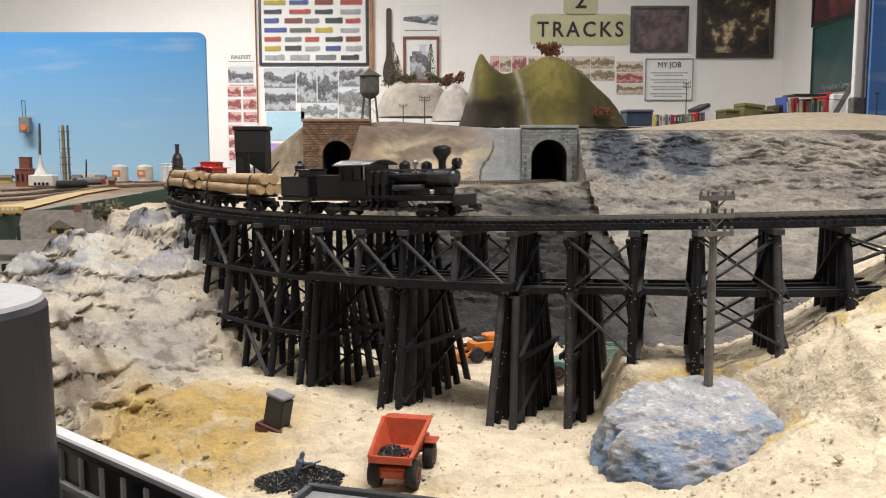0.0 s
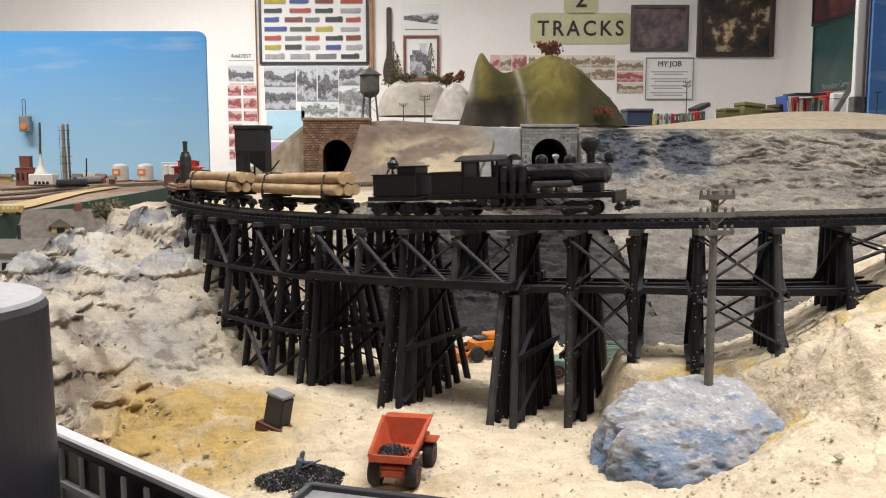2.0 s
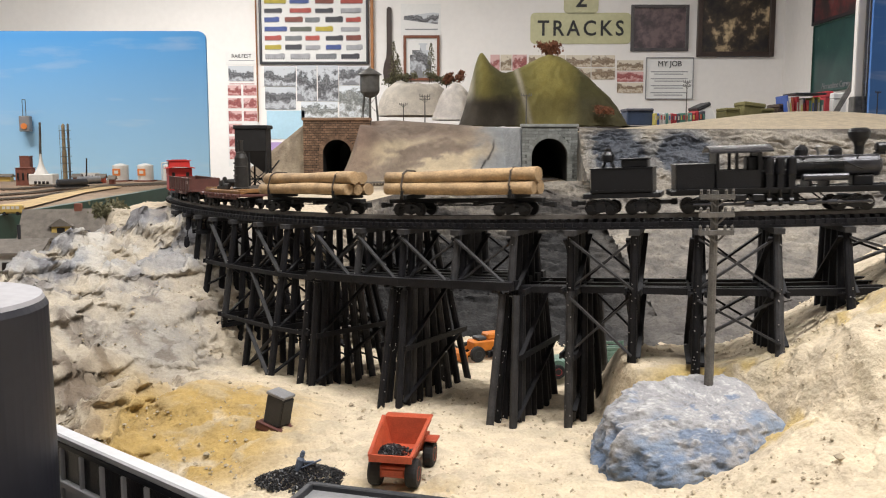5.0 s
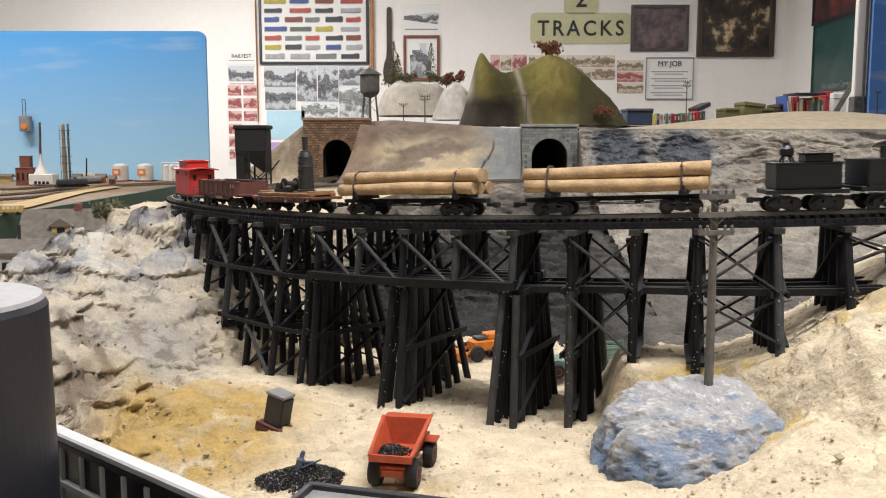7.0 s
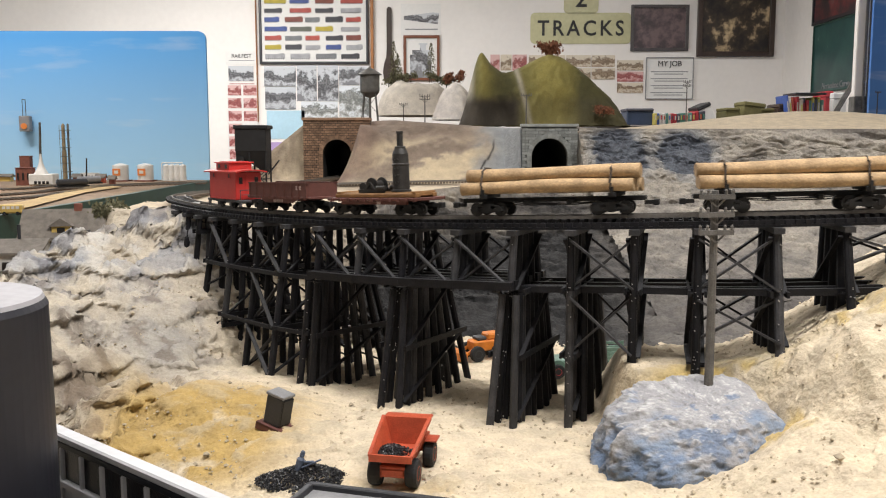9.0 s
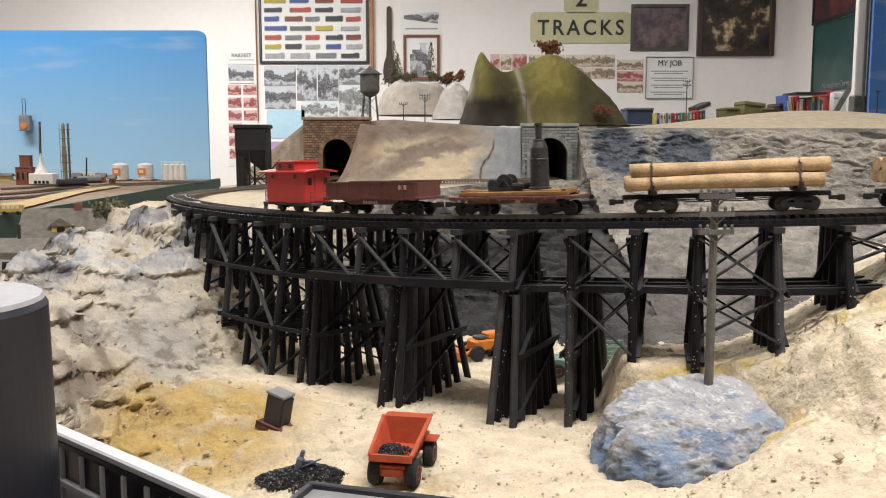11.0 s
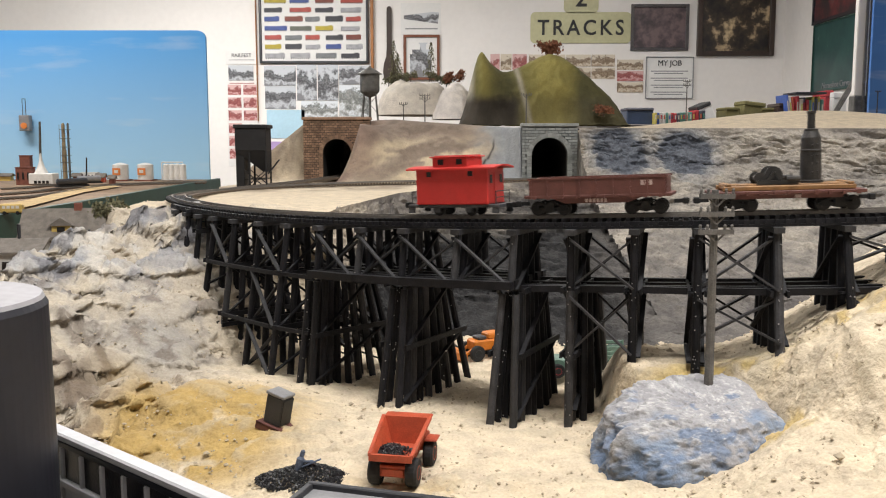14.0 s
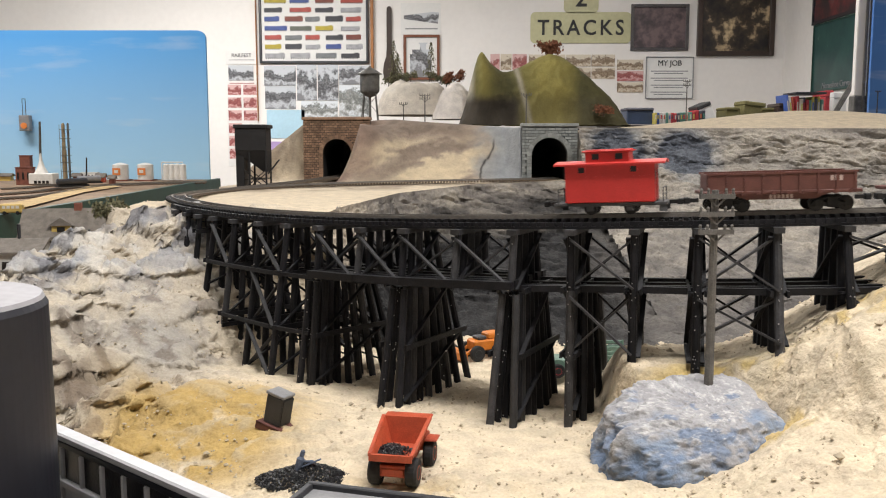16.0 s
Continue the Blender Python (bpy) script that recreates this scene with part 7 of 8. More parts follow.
def scenic_print(name, tones, scale=9.0):
    """A photograph of a landscape: pale sky, dark middle ground and a lighter foreground, different on each sheet."""
    m = bpy.data.materials.new(name)
    m.use_nodes = True
    N, L = m.node_tree.nodes, m.node_tree.links
    bs = N["Principled BSDF"]
    bs.inputs["Roughness"].default_value = 0.35
    co, info = N.new("ShaderNodeTexCoord"), N.new("ShaderNodeObjectInfo")
    sep = N.new("ShaderNodeSeparateXYZ")
    L.new(co.outputs["Generated"], sep.inputs[0])
    n = N.new("ShaderNodeTexNoise")
    n.noise_dimensions = "4D"
    n.inputs["Scale"].default_value, n.inputs["Detail"].default_value, n.inputs["Roughness"].default_value = scale, 8, 0.7
    L.new(co.outputs["Object"], n.inputs["Vector"])
    far = N.new("ShaderNodeMath")
    far.operation = "MULTIPLY"
    far.inputs[1].default_value = 40.0
    L.new(info.outputs["Random"], far.inputs[0])
    L.new(far.outputs[0], n.inputs["W"])
    swing = N.new("ShaderNodeMath")
    swing.operation = "MULTIPLY_ADD"
    swing.inputs[1].default_value, swing.inputs[2].default_value = 2.4, -1.2
    L.new(n.outputs[0], swing.inputs[0])
    add = N.new("ShaderNodeMath")
    L.new(sep.outputs[2], add.inputs[0])
    L.new(swing.outputs[0], add.inputs[1])
    r = N.new("ShaderNodeValToRGB")
    e = r.color_ramp.elements
    e[0].position, e[0].color = 0.0, (*tones[1], 1)
    e[1].position, e[1].color = 1.0, (*tones[2], 1)
    for at, tone in ((0.14, 2), (0.28, 1), (0.42, 0), (0.56, 1), (0.64, 0), (0.80, 2)):
        e.new(at).color = (*tones[tone], 1)
    L.new(add.outputs[0], r.inputs[0])
    L.new(r.outputs[0], bs.inputs["Base Color"])
    return m


M["photo_bw"] = scenic_print("monochrome_photograph", ((0.045, 0.045, 0.05), (0.2, 0.2, 0.21), (0.50, 0.52, 0.55)))
M["photo_pale"] = scenic_print("pale_photograph", ((0.12, 0.13, 0.12), (0.34, 0.34, 0.33), (0.66, 0.69, 0.72)))
M["photo_red"] = scenic_print("red_tinted_photograph", ((0.20, 0.045, 0.045), (0.38, 0.13, 0.12), (0.62, 0.40, 0.38)), 24.0)
M["photo_dark"] = print_mat("dark_mauve_print", (0.05, 0.035, 0.04), (0.16, 0.11, 0.11), 10)
M["photo_steam"] = print_mat("dark_night_train_painting", (0.012, 0.010, 0.010), (0.05, 0.035, 0.022), 7, (0.40, 0.53), (0.55, 0.42, 0.25))
M["photo_green"] = print_mat("dark_green_poster_print", (0.012, 0.05, 0.05), (0.03, 0.09, 0.08), 6, (0.40, 0.66), (0.16, 0.26, 0.22))
M["photo_train"] = print_mat("dark_red_train_poster", (0.03, 0.02, 0.022), (0.16, 0.03, 0.03), 9, (0.45, 0.6), (0.08, 0.12, 0.12))
M["photo_tan"] = scenic_print("tan_photograph", ((0.13, 0.085, 0.05), (0.34, 0.26, 0.18), (0.62, 0.55, 0.44)), 24.0)
M["photo_sky"] = mat("pale_blue_sheet", (0.42, 0.62, 0.74), 0.7, vary=0.08, scale=6)
M["photo_purple"] = mat("lilac_sheet", (0.42, 0.30, 0.55), 0.7, vary=0.08, scale=6)
M["signcream"] = mat("aged_cream_sign_enamel", (0.52, 0.50, 0.29), 0.4, vary=0.12, scale=5, bump=0.05)


def text_part(body, at, size, material, parent, name="lettering", squeeze=1.0, depth=0.0015, face="y", spacing=1.0, bold=0.0):
    """Letters cut as a mesh, facing the room."""
    cu = bpy.data.curves.new(name, "FONT")
    cu.body, cu.size, cu.extrude, cu.align_x, cu.align_y = body, size, depth, "CENTER", "CENTER"
    cu.resolution_u = 3
    cu.offset = bold
    cu.space_character = spacing
    tmp = bpy.data.objects.new(name, cu)
    me = bpy.data.meshes.new_from_object(tmp)
    bpy.data.objects.remove(tmp)
    ob = new(name, me)
    me.materials.append(material)
    ob.parent = parent
    m = pose(*at, 90, 0, 0) if face == "y" else pose(*at, 90, 0, -90)
    ob.matrix_basis = m @ Matrix.Diagonal((squeeze, 1, 1, 1))
    return ob


def hung(name, label, a, b, material, border=0.0, frame_mat=None, depth=0.018, category="picture", inner=None):
    """A sheet or framed picture on the far wall, between two opposite corners; returns the thing and its box."""
    x0, x1, z0, z1 = min(a[0], b[0]), max(a[0], b[0]), min(a[2], b[2]), max(a[2], b[2])
    cx, cz = (x0 + x1) / 2, (z0 + z1) / 2
    t = thing(name, label, category, at=(cx, WY, cz))
    w, h = (x1 - x0) / 2, (z1 - z0) / 2
    part("sheet" if not border else "print", box(bmesh.new(), -w + border * 0.9, w - border * 0.9, -0.006 if border else -0.0035, -0.0005, -h + border * 0.9, h - border * 0.9), material, t)
    if border:
        for nm, q in (("frame_side", (-w, -w + border, -h, h)), ("frame_side", (w - border, w, -h, h)), ("frame_top", (-w + border, w - border, h - border, h)), ("frame_bottom", (-w + border, w - border, -h, -h + border))):
            part(nm, box(bmesh.new(), q[0], q[1], -depth, -0.0008, q[2], q[3], bevel=0.002), frame_mat, t)
    return t, w, h


poster, w, h = hung("train_poster", "framed chart with rows of small printed trains", (-1.1930, 6.0000, 2.3144), (-0.4829, 6.0000, 1.8015), M["paper"], 0.016, M["frameblack"])
rnd = random.Random(11)
tints = [(0.05, 0.05, 0.06), (0.45, 0.08, 0.06), (0.5, 0.4, 0.04), (0.06, 0.10, 0.32), (0.20, 0.21, 0.22), (0.12, 0.13, 0.10), (0.22, 0.06, 0.04), (0.4, 0.4, 0.42)]
inks = [mat("train_print_ink", c, 0.6, vary=0.3, scale=50) for c in tints]
for r, cols in enumerate((4, 5, 5, 4, 5, 4, 4, 5)):
    z = -h + 0.030 + r * 0.0585
    x = -w + 0.035
    for k in range(cols):
        L = (2 * w - 0.07) / cols * rnd.uniform(0.72, 0.92)
        hh = rnd.uniform(0.030, 0.038)
        bm = bmesh.new()
        box(bm, x, x + L, -0.0075, -0.006, z + 0.006, z + hh)
        box(bm, x + L * 0.72, x + L * 0.95, -0.0076, -0.006, z + hh - 0.001, z + hh + rnd.uniform(0.002, 0.006))
        part("printed_train", bm, inks[rnd.randrange(8)], poster)
        bm = bmesh.new()
        for j in range(int(L / 0.014)):
            turned(bm, [(0.0042, -0.0075), (0.0042, -0.006)], 8, (x + 0.007 + j * 0.014, 0, z + 0.004), "y")
        part("printed_wheels", bm, inks[0], poster)
        x += (2 * w - 0.05) / cols
for a, b in (((-1.2086, 6.0000, 2.3498), (-1.2134, 6.0000, 1.4291)), ((-0.4703, 6.0000, 2.3498), (-0.4510, 6.0000, 1.6670))):
    bm = box(bmesh.new(), a[0], b[0], WY - 0.03, WY - 0.001, b[2], a[2], bevel=0.002)
    tagged(part("pine_batten", bm, M["framewood"]), "orange pine batten fixed to the wall", "batten")
for a, b, m, lab in (((-1.1689, 6.0000, 1.7870), (-0.9612, 6.0000, 1.6597), "photo_bw", "black and white photograph of a train"), ((-1.1646, 6.0000, 1.6561), (-0.9641, 6.0000, 1.5099), "photo_bw", "black and white photograph of a locomotive"),
                     ((-0.9549, 6.0000, 1.7942), (-0.8260, 6.0000, 1.5648), "photo_bw", "black and white photograph of a steam train"), ((-0.8185, 6.0000, 1.7942), (-0.6852, 6.0000, 1.5648), "photo_bw", "black and white photograph of smoke"),
                     ((-0.6785, 6.0000, 1.7870), (-0.4768, 6.0000, 1.6670), "photo_bw", "black and white photograph of machinery"), ((-0.6802, 6.0000, 1.6634), (-0.4788, 6.0000, 1.4622), "photo_pale", "pale photograph pinned to the wall"),
                     ((-0.9298, 6.0000, 1.5611), (-0.6907, 6.0000, 1.4401), "photo_pale", "pale photograph of a track"), ((-1.1571, 6.0000, 1.5025), (-0.9082, 6.0000, 1.3185), "photo_sky", "pale blue paper sheet on the wall"),
                     ((-1.1618, 6.0000, 1.2963), (-0.9052, 6.0000, 1.0697), "photo_purple", "lilac paper sheet on the wall"),
                     ((-1.4011, 6.0000, 1.7906), (-1.2377, 6.0000, 1.6925), "photo_bw", "small dark photograph on the wall")):
    t, w, h = hung("photograph", lab, a, b, M[m], category="photograph")
sheet1, w, h = hung("notice_sheet", "white notice with a headline and small print", (-1.4169, 6.0000, 1.8847), (-1.2092, 6.0000, 1.7979), M["paper"], category="notice")
text_part("RAILFEST", (0, -0.005, 0.012), 0.034, M["ink"], sheet1, squeeze=0.95)
part("small_print", box(bmesh.new(), -w * 0.8, w * 0.8, -0.0045, -0.0034, -0.018, -0.014), M["greyink"], sheet1)
strip, w, h = hung("photo_strip", "white sheet with rows of red tinted photographs", (-1.4152, 6.0000, 1.6852), (-1.2141, 6.0000, 1.1368), M["paper"], category="notice")
for r in range(6):
    for k in (0, 1):
        if k and r > 2:
            continue
        z = h - 0.085 - r * 0.083
        part("red_photo", box(bmesh.new(), -w + 0.008 + k * w, -w + 0.008 + k * w + w * 0.86, -0.0052, -0.0034, z, z + 0.066), M["photo_red"], strip)
part("caption_bar", box(bmesh.new(), -w + 0.02, w - 0.02, -0.0050, -0.0034, h - 0.013, h - 0.007), M["photo_red"], strip)

# wooden paddle
a, b = Vector((-0.3440, 6.0000, 2.1648)), Vector((-0.3621, 6.0000, 1.6816))
bm = bmesh.new()
prof = [(0.006, 0), (0.016, 0.01), (0.017, 0.1), (0.017, 0.28), (0.020, 0.34), (0.036, 0.39), (0.042, 0.44), (0.036, 0.49), (0.016, 0.515)]
L = a.z - b.z
va = [bm.verts.new((s * r, y, a.z - t / 0.515 * L)) for y in (-0.012, 0) for s in (1, -1) for r, t in (prof if s > 0 else prof[::-1])]
n = len(prof) * 2
bm.faces.new(va[:n])
bm.faces.new(va[n:][::-1])
for k in range(n):
    bm.faces.new((va[(k + 1) % n], va[k], va[n + k], va[n + (k + 1) % n]))
ob = part("wooden_paddle", bm, M["framedark"])
ob.matrix_basis = pose(a.x - 0.005, WY - 0.002, 0)
tagged(ob, "dark brown wooden paddle hung on the wall", "paddle")

sk2, w, h = hung("locomotive_drawing", "white sheet with a grey locomotive drawing", (-0.2743, 6.0000, 2.1862), (-0.0147, 6.0000, 1.9856), M["paper"], category="notice")
bm = bmesh.new()
v = [bm.verts.new((x, y, z)) for y in (-0.0055, -0.0034) for x, z in ((-0.11, 0.0), (0.11, -0.03), (0.12, 0.04), (0.08, 0.045), (-0.11, 0.022))]
bm.faces.new(v[:5][::-1])
bm.faces.new(v[5:])
for k in range(5):
    bm.faces.new((v[k], v[(k + 1) % 5], v[5 + (k + 1) % 5], v[5 + k]))
part("drawing", bm, M["photo_bw"], sk2)
part("caption_bar", box(bmesh.new(), -0.10, 0.11, -0.0045, -0.0034, -0.066, -0.058), M["greyink"], sk2)
tw, w, h = hung("tower_picture", "brown framed picture of a wooden tower house", (-0.2571, 6.0000, 1.9856), (-0.0222, 6.0000, 1.6962), M["paper"], 0.017, M["framebrown"])
bm = bmesh.new()
box(bm, -0.075, 0.06, -0.0085, -0.006, -h + 0.016, 0.02)
box(bm, -0.06, 0.05, -0.0087, -0.006, 0.02, 0.05)
box(bm, -0.01, 0.03, -0.0088, -0.006, 0.05, 0.085)
box(bm, -0.018, 0.038, -0.0089, -0.006, 0.085, 0.094)
part("printed_house", bm, M["photo_bw"], tw)

# TRACKS sign
a, b = (0.5676, 6.0000, 2.1291), (1.2207, 6.0000, 1.9316)
sign = thing("tracks_sign", "aged cream crossing sign reading 2 TRACKS", "sign", at=((a[0] + b[0]) / 2, WY, (a[2] + b[2]) / 2))
w, h = (b[0] - a[0]) / 2, (a[2] - b[2]) / 2


def plate(w, h, r, cz=0.0):
    bm = bmesh.new()
    prof = []
    for sx, sz, a0 in ((1, 1, 0), (-1, 1, 90), (-1, -1, 180), (1, -1, 270)):
        for k in range(6):
            an = math.radians(a0 + k * 18)
            prof.append((sx * (w - r) + r * math.cos(an), cz + sz * (h - r) + r * math.sin(an)))
    f = [[bm.verts.new((x, y, z)) for x, z in prof] for y in (-0.006, -0.001)]
    bm.faces.new(f[0][::-1])
    bm.faces.new(f[1])
    for k in range(len(prof)):
        j = (k + 1) % len(prof)
        bm.faces.new((f[0][k], f[0][j], f[1][j], f[1][k]))
    return bm


part("plate", plate(w, h, 0.03), M["signcream"], sign)
ob = part("top_plate", plate(0.112, 0.12, 0.03, 0.0), M["signcream"], sign)
ob.matrix_basis = pose(0.0, 0.0, h + 0.115)
text_part("TRACKS", (0, -0.008, -0.004), 0.136, M["ink"], sign, squeeze=0.93, spacing=1.30, bold=0.002)
text_part("2", (0.0, -0.008, h + 0.085), 0.16, M["ink"], sign, bold=0.002)

hung("small_painting", "dark mauve print in a silver and black frame", (1.2183, 6.0000, 2.1791), (1.5935, 6.0000, 1.8847), M["photo_dark"], 0.02, M["framesilver"])
hung("large_painting", "night steam train painting in a dark walnut frame", (1.6479, 6.0000, 2.3498), (2.1471, 6.0000, 1.8485), M["photo_steam"], 0.032, M["framedark"], 0.03)
job, w, h = hung("job_notice", "white notice board headed MY JOB", (1.3223, 6.0000, 1.8449), (1.6331, 6.0000, 1.5758), M["paper"], 0.0045, M["greyink"], category="notice")
text_part("MY JOB", (0, -0.009, h - 0.042), 0.05, M["ink"], job, squeeze=0.95)
for k in range(4):
    for j in range(2):
        z = h - 0.095 - k * 0.045 - j * 0.015
        part("text_line", box(bmesh.new(), -w * (0.78 - 0.14 * j), w * (0.78 - 0.2 * j), -0.0072, -0.0058, z, z + 0.006), M["greyink"], job)
for a, b, m in (((0.3093, 6.0000, 1.8630), (0.3689, 6.0000, 1.7616), "photo_red"), ((0.3755, 6.0000, 1.8630), (0.4464, 6.0000, 1.7616), "photo_tan"), ((0.4529, 6.0000, 1.8630), (0.5460, 6.0000, 1.7616), "photo_red"), ((1.1348, 6.0000, 1.8268), (1.3060, 6.0000, 1.7616), "photo_tan"),
                ((1.1365, 6.0000, 1.7543), (1.3079, 6.0000, 1.6889), "photo_red"), ((1.1382, 6.0000, 1.6816), (1.3099, 6.0000, 1.6160), "photo_tan"), ((0.5597, 6.0000, 1.8594), (0.7966, 6.0000, 1.7834), "photo_tan"), ((0.8027, 6.0000, 1.8594), (0.9625, 6.0000, 1.7834), "photo_tan"),
                ((0.9684, 6.0000, 1.8594), (1.1211, 6.0000, 1.7834), "photo_tan"), ((0.5606, 6.0000, 1.7761), (0.7978, 6.0000, 1.7034), "photo_tan"), ((0.8040, 6.0000, 1.7761), (0.9640, 6.0000, 1.7034), "photo_tan"), ((0.9700, 6.0000, 1.7761), (1.1229, 6.0000, 1.7034), "photo_tan")):
    hung("photograph", "small tan photograph pinned to the wall", a, b, M[m], category="photograph", )

# posters on the side wall
EX = 2.219


def side_poster(name, label, px0, px1, z0, z1, material, border, fm):
    """px0, px1: places along the side wall."""
    t = thing(name, label, "poster", at=(EX, (px0 + px1) / 2, (z0 + z1) / 2))
    w, h = abs(px1 - px0) / 2, (z1 - z0) / 2
    part("print", box(bmesh.new(), -0.006, -0.001, -w, w, -h, h), material, t)
    for nm, q in (("frame_side", (-w, -w + border, -h, h)), ("frame_side", (w - border, w, -h, h)), ("frame_top", (-w + border, w - border, h - border, h)), ("frame_bottom", (-w + border, w - border, -h, -h + border))):
        part(nm, box(bmesh.new(), -0.014, -0.0008, q[0], q[1], q[2], q[3]), fm, t)
    return t


side_poster("train_poster_dark", "dark red train poster in a black frame", 4.86, 5.53, 1.985, 2.5, M["photo_train"], 0.02, M["frameblack"])
gp = side_poster("green_poster", "dark green scenic railway poster", 4.84, 5.50, 1.585, 1.98, M["photo_green"], 0.006, M["fascia"])
text_part("Horseshoe Curve", (-0.008, 0.0, -0.165), 0.05, M["greyink"], gp, face="x")

# ---- shelf and books behind the plateau ----
M["shelf"] = mat("dark_shelf_laminate", (0.06, 0.05, 0.045), 0.5, vary=0.2, scale=10)
covers = [mat("book_cloth", c, 0.6, vary=0.2, scale=30) for c in ((0.45, 0.04, 0.05), (0.06, 0.12, 0.4), (0.55, 0.5, 0.42), (0.5, 0.12, 0.05), (0.07, 0.07, 0.09), (0.5, 0.42, 0.1), (0.1, 0.25, 0.2), (0.6, 0.58, 0.55))]
base = (1.5020, 4.7000, 1.3809)
tagged(part("table", box(bmesh.new(), 0.75, 2.2, 4.45, 5.1, base[2] - 0.04, base[2], bevel=0.004), M["shelf"]), "dark laminate table standing behind the layout", "table")
for x in (0.8, 2.14):
    for y in (4.5, 5.04):
        tagged(part("table_leg", box(bmesh.new(), x, x + 0.04, y, y + 0.04, 0.0, base[2] - 0.04), M["shelf"], bpy.data.objects["table"]))


def books(a, b, count, h0, h1, seed, lean=0.0, label="upright book with a coloured spine", y=4.55):
    rnd = random.Random(seed)
    x, step_x = a, (b - a) / count
    for k in range(count):
        w = step_x * 0.92
        t = thing("book", label, "book", "books on the table", at=(x + w / 2, y + rnd.uniform(-0.01, 0.01), base[2]))
        hh = rnd.uniform(h0, h1)
        m = covers[rnd.randrange(len(covers))]
        part("cover", box(bmesh.new(), -w / 2, w / 2, -0.07, 0.07, 0, hh, bevel=0.002), m, t)
        part("title_bar", box(bmesh.new(), -w * 0.22, w * 0.22, -0.0725, -0.0695, hh * 0.45, hh * 0.8), covers[(k * 3 + 2) % 8], t)
        if lean:
            t.matrix_basis = t.matrix_basis @ pose(0, 0, 0, 0, lean, 0)
        x += step_x


bx = [(1.6943, 4.5500, 1.4258), (1.7337, 4.5500, 1.4258), (1.8659, 4.5500, 1.4258), (1.0362, 4.5500, 1.4062), (1.2052, 4.5500, 1.4062), (1.2897, 4.5500, 1.4062)]
books(bx[0][0], bx[1][0], 3, 0.12, 0.15, 1, -8)
books(bx[1][0], bx[2][0], 9, 0.115, 0.14, 2)
books(bx[3][0], bx[4][0], 12, 0.055, 0.06, 3, 0, "slim video case with a coloured spine")
books(bx[4][0], bx[5][0], 5, 0.06, 0.07, 4, 0, "slim video case with a coloured spine")


def carton(a, b, label, material, y=4.6, d=0.16, name="storage_box", lid=None, tilt=0.0):
    t = thing(name, label, "box", at=((a[0] + b[0]) / 2, y, base[2]))
    w, h = (b[0] - a[0]) / 2, a[2] - base[2]
    part("body", box(bmesh.new(), -w, w, -d / 2, d / 2, 0, h * 0.82, bevel=0.004), material, t)
    part("lid", box(bmesh.new(), -w * 1.02, w * 1.02, -d / 2 - 0.004, d / 2 + 0.004, h * 0.82, h, bevel=0.004), lid or material, t)
    if tilt:
        t.matrix_basis = t.matrix_basis @ pose(0, 0, 0, 0, tilt, 0)
    return t


M["boxblue"] = mat("dark_blue_box", (0.03, 0.05, 0.10), 0.5, vary=0.2, scale=20)
M["olive"] = mat("olive_khaki_cloth", (0.17, 0.15, 0.055), 0.8, vary=0.25, scale=20)
carton((0.9096, 4.6000, 1.4637), (1.0419, 4.6000, 1.4074), "dark blue storage box with lid", M["boxblue"], lid=covers[4])
carton((1.3985, 4.6000, 1.4665), (1.4682, 4.6000, 1.4271), "olive green cardboard box", M["olive"])
carton((1.4778, 4.6200, 1.4926), (1.5832, 4.6200, 1.4277), "olive khaki bag slumped on the table", M["olive"], tilt=7, name="khaki_bag")
carton((1.5748, 4.6000, 1.4637), (1.6389, 4.6000, 1.4271), "low olive cardboard box", M["olive"])
carton((1.2953, 4.6000, 1.4918), (1.3658, 4.6000, 1.4271), "white and black tilted box", M["paper"], lid=M["ink"], tilt=-24, name="tilted_box")
carton((1.6591, 4.6000, 1.4862), (1.7043, 4.6000, 1.4271), "small dark wooden box", M["framedark"])
carton((1.9301, 4.7000, 1.5532), (1.9711, 4.7000, 1.4299), "dark red folder standing upright", covers[0], y=4.7, name="folder")
carton((1.9514, 4.6600, 1.5426), (2.0206, 4.6600, 1.4288), "white folder standing upright", M["paper"], y=4.66, name="folder")
for k in range(3):
    bm = bmesh.new()
    beam(bm, (1.9099, 4.5000, 1.4161), (2.0112, 4.5000, 1.6026), 0.012, 0.006)
    ob = part("leaning_bar", bm, M["zinc"])
    ob.location = (k * 0.018, 0.02 * k, 0)
    tagged(ob, "grey metal bar leaning beside the books", "bar")
bm = box(bmesh.new(), bx[0][0] + 0.02, bx[2][0], 4.45, 4.62, base[2] + 0.146, base[2] + 0.156, bevel=0.002)
tagged(part("flat_folder", bm, M["frameblack"]), "thin black folder lying on the books", "folder")

# benchwork under the layout
M["ply"] = mat("plywood_benchwork", (0.36, 0.25, 0.14), 0.7, vary=0.25, scale=8, bump=0.1)
for name, x0, x1, y0, y1, z1 in (("layout_base", -0.74, 1.29, 0.31, 2.59, 0.845), ("yard_base", -2.85, -0.745, 0.96, 2.84, 1.139), ("low_base", -1.19, -0.745, 0.63, 0.955, 1.069)):
    tagged(part(name, box(bmesh.new(), x0, x1, y0, y1, 0.0, z1, bevel=0.004), M["ply"]), "plywood benchwork that carries the layout", "benchwork", kind="structure")
for x0, x1, y0, y1 in ((-0.752, 1.302, 0.288, 0.300), (1.300, 1.312, 0.300, 2.602), (-0.752, -0.74, 0.300, 0.62)):
    tagged(part("layout_fascia", box(bmesh.new(), x0, x1, y0, y1, 0.60, 1.085), M["fascia"]), "dark green fascia round the layout", "fascia", kind="structure")
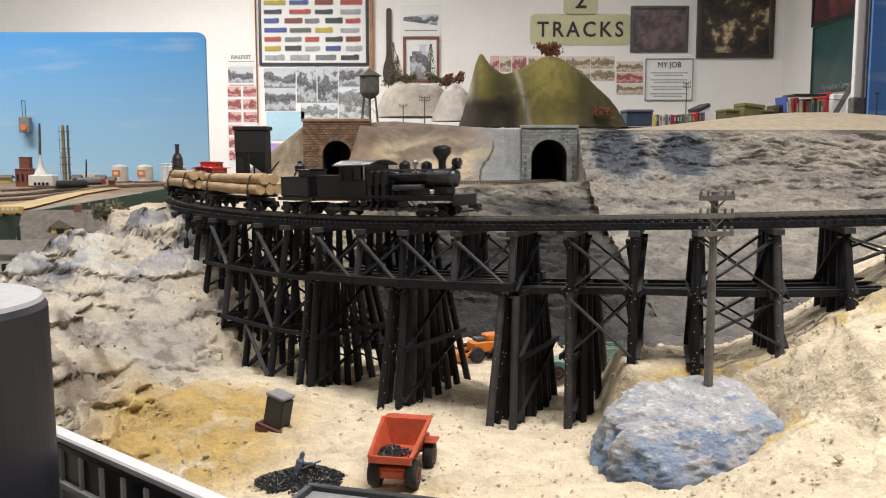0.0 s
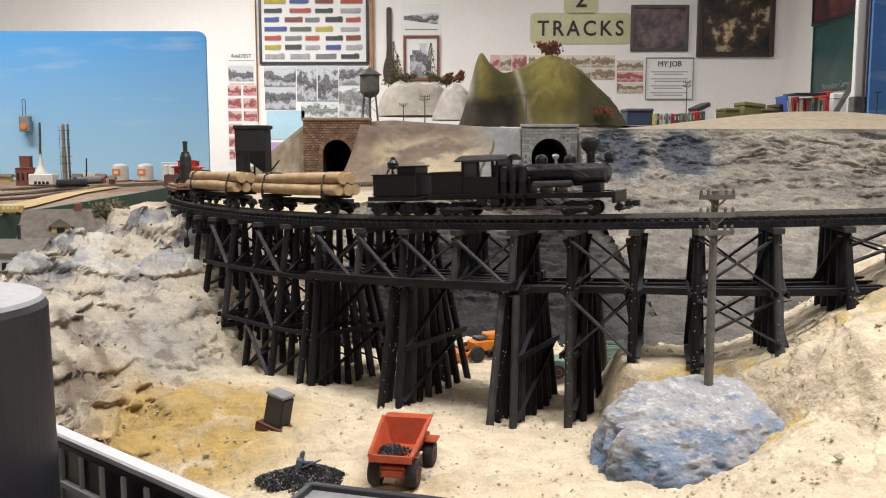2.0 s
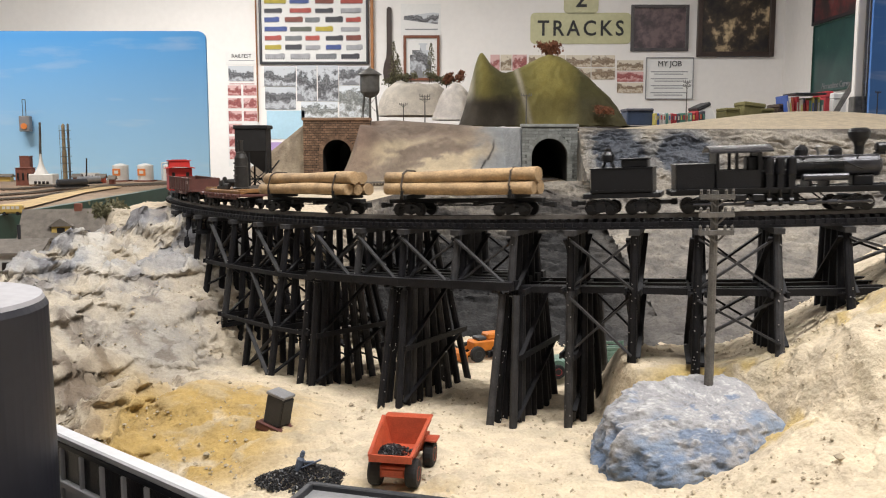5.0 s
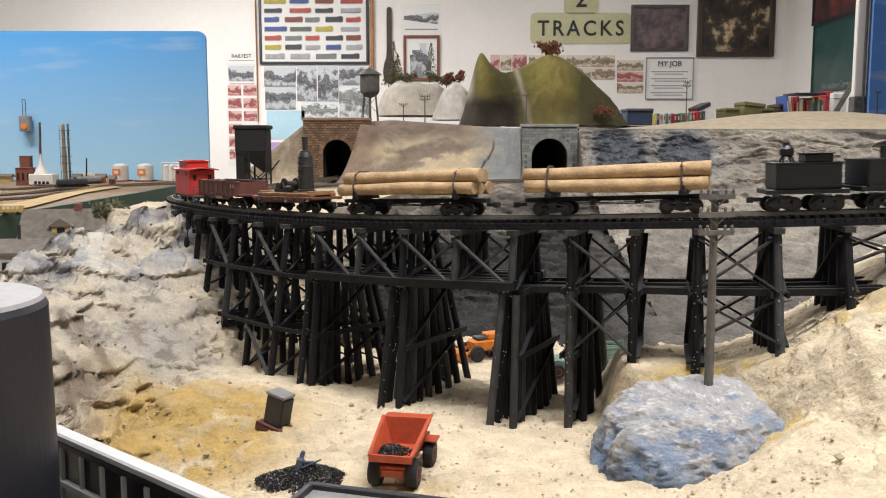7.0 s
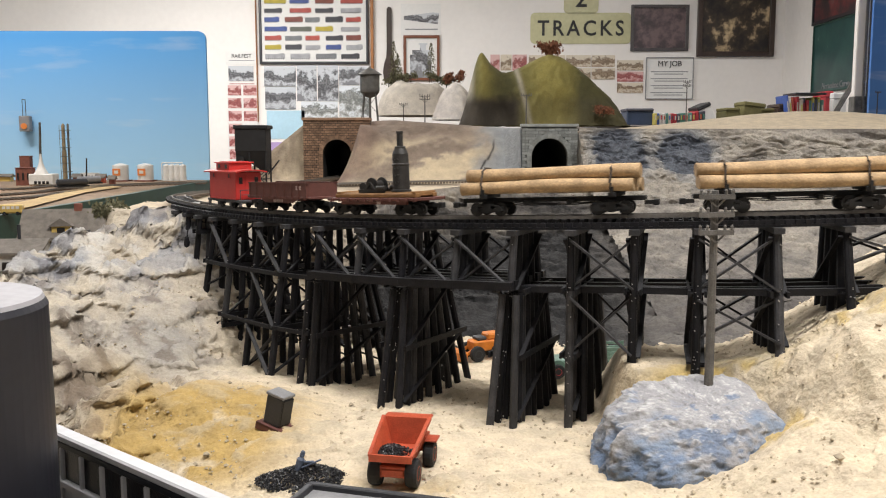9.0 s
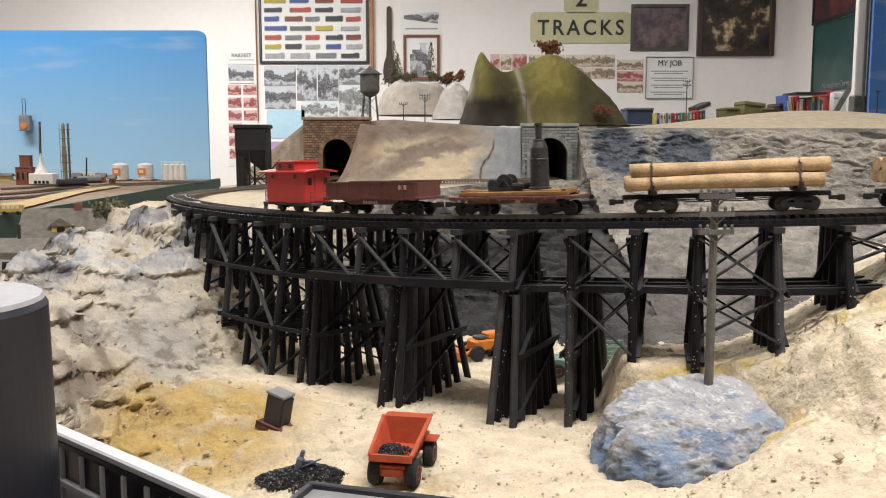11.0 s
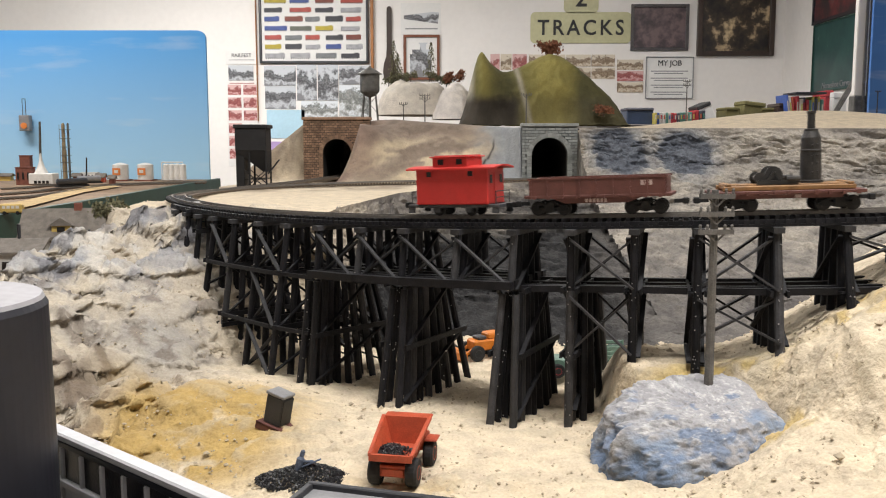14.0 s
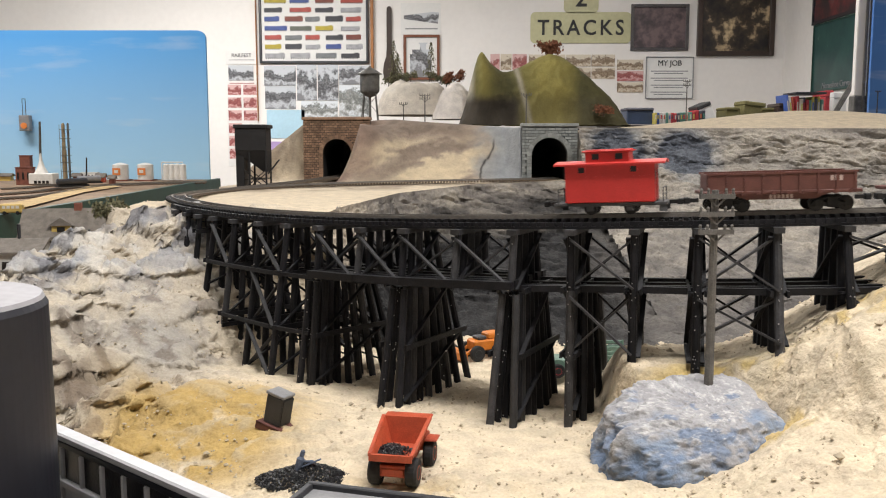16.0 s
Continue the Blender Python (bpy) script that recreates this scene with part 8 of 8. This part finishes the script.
tagged(part("east_base", box(bmesh.new(), 1.57, 2.09, 2.91, 3.43, 0.0, eb[2] - 0.06), M["ply"]), "plywood benchwork under the far bench", "benchwork", kind="structure")

# loose clods and grit on the canyon floor
rnd = np.random.default_rng(4)
gx, gy = rnd.uniform(-0.34, 0.34, 5200), rnd.uniform(0.46, 0.93, 5200)
gz = ground_height(gx, gy) + EYE[2]
bm_v, bm_f = [], []
octa = np.array([(1, 0, 0), (-1, 0, 0), (0, 1, 0), (0, -1, 0), (0, 0, 0.7), (0, 0, -0.7)], float)
for x, y, z, r, a in zip(gx, gy, gz, rnd.gamma(2.0, 0.00035, 5200) + 0.0003, rnd.uniform(0, 6, 5200)):
    c, s_ = math.cos(a), math.sin(a)
    q = octa * r * rnd.uniform(0.6, 1.3, (6, 1))
    base_i = len(bm_v)
    bm_v += [(x + c * p[0] - s_ * p[1], y + s_ * p[0] + c * p[1], z + p[2] + 0.001) for p in q]
    bm_f += [tuple(base_i + i for i in f) for f in ((0, 2, 4), (2, 1, 4), (1, 3, 4), (3, 0, 4), (2, 0, 5), (1, 2, 5), (3, 1, 5), (0, 3, 5))]
me = bpy.data.meshes.new("sand_grit")
me.from_pydata(bm_v, [], bm_f)
me.materials.append(mat("sandy_grit", (0.56, 0.47, 0.34), 0.95, vary=0.4, scale=30))
tagged(new("sand_grit", me), "loose sandy clods and grit on the canyon floor", "grit", kind="stuff")

# ceiling fixtures, unseen and assumed, one to each lamp
for i, (x, y, wl, dl, pw) in enumerate(LAMPS):
    t = thing("ceiling_light", "white fluorescent ceiling fixture", "ceiling light", "ceiling lights", at=(x, y, 2.70))
    part("housing", box(bmesh.new(), -wl / 2 - 0.02, wl / 2 + 0.02, -dl / 2 - 0.02, dl / 2 + 0.02, 0.0, 0.1, bevel=0.01), M["white"], t)
    part("diffuser", box(bmesh.new(), -wl / 2, wl / 2, -dl / 2, dl / 2, -0.008, -0.001), M["glow"], t)


def motions():
    times = [k * 0.25 for k in range(65)]
    poses = {}
    for ob, off, half in TRAIN:
        poses[ob] = [on_rails(train_place(t) + off, half) for t in times]
        walk(ob, list(zip(times, poses[ob])))
    flat = TRAIN[4][0]
    walk(donkey, [(t, m @ pose(0.0015, 0, 0.0152)) for t, m in zip(times, poses[flat])])
    where = {ob: off for ob, off, half in TRAIN}
    for tr, car, x in TRUCKS:
        rows = []
        for t, m in zip(times, poses[car]):
            w = on_rails(train_place(t) + where[car] - x, 0.008)
            local = m.inverted() @ w
            turn = local.to_euler("XYZ").z
            rows.append((t, pose(x, local.translation.y, 0, 0, 0, math.degrees(turn))))
        walk(tr, rows)
    # rolling wheel sets, turning with the distance run
    fine = [k * 16.0 / 144 for k in range(145)]
    for w, x, r in ROLLING:
        walk(w, [(t, pose(x, 0, r, 0, math.degrees((train_place(0) - train_place(t)) / r), 0)) for t in fine])


motions()
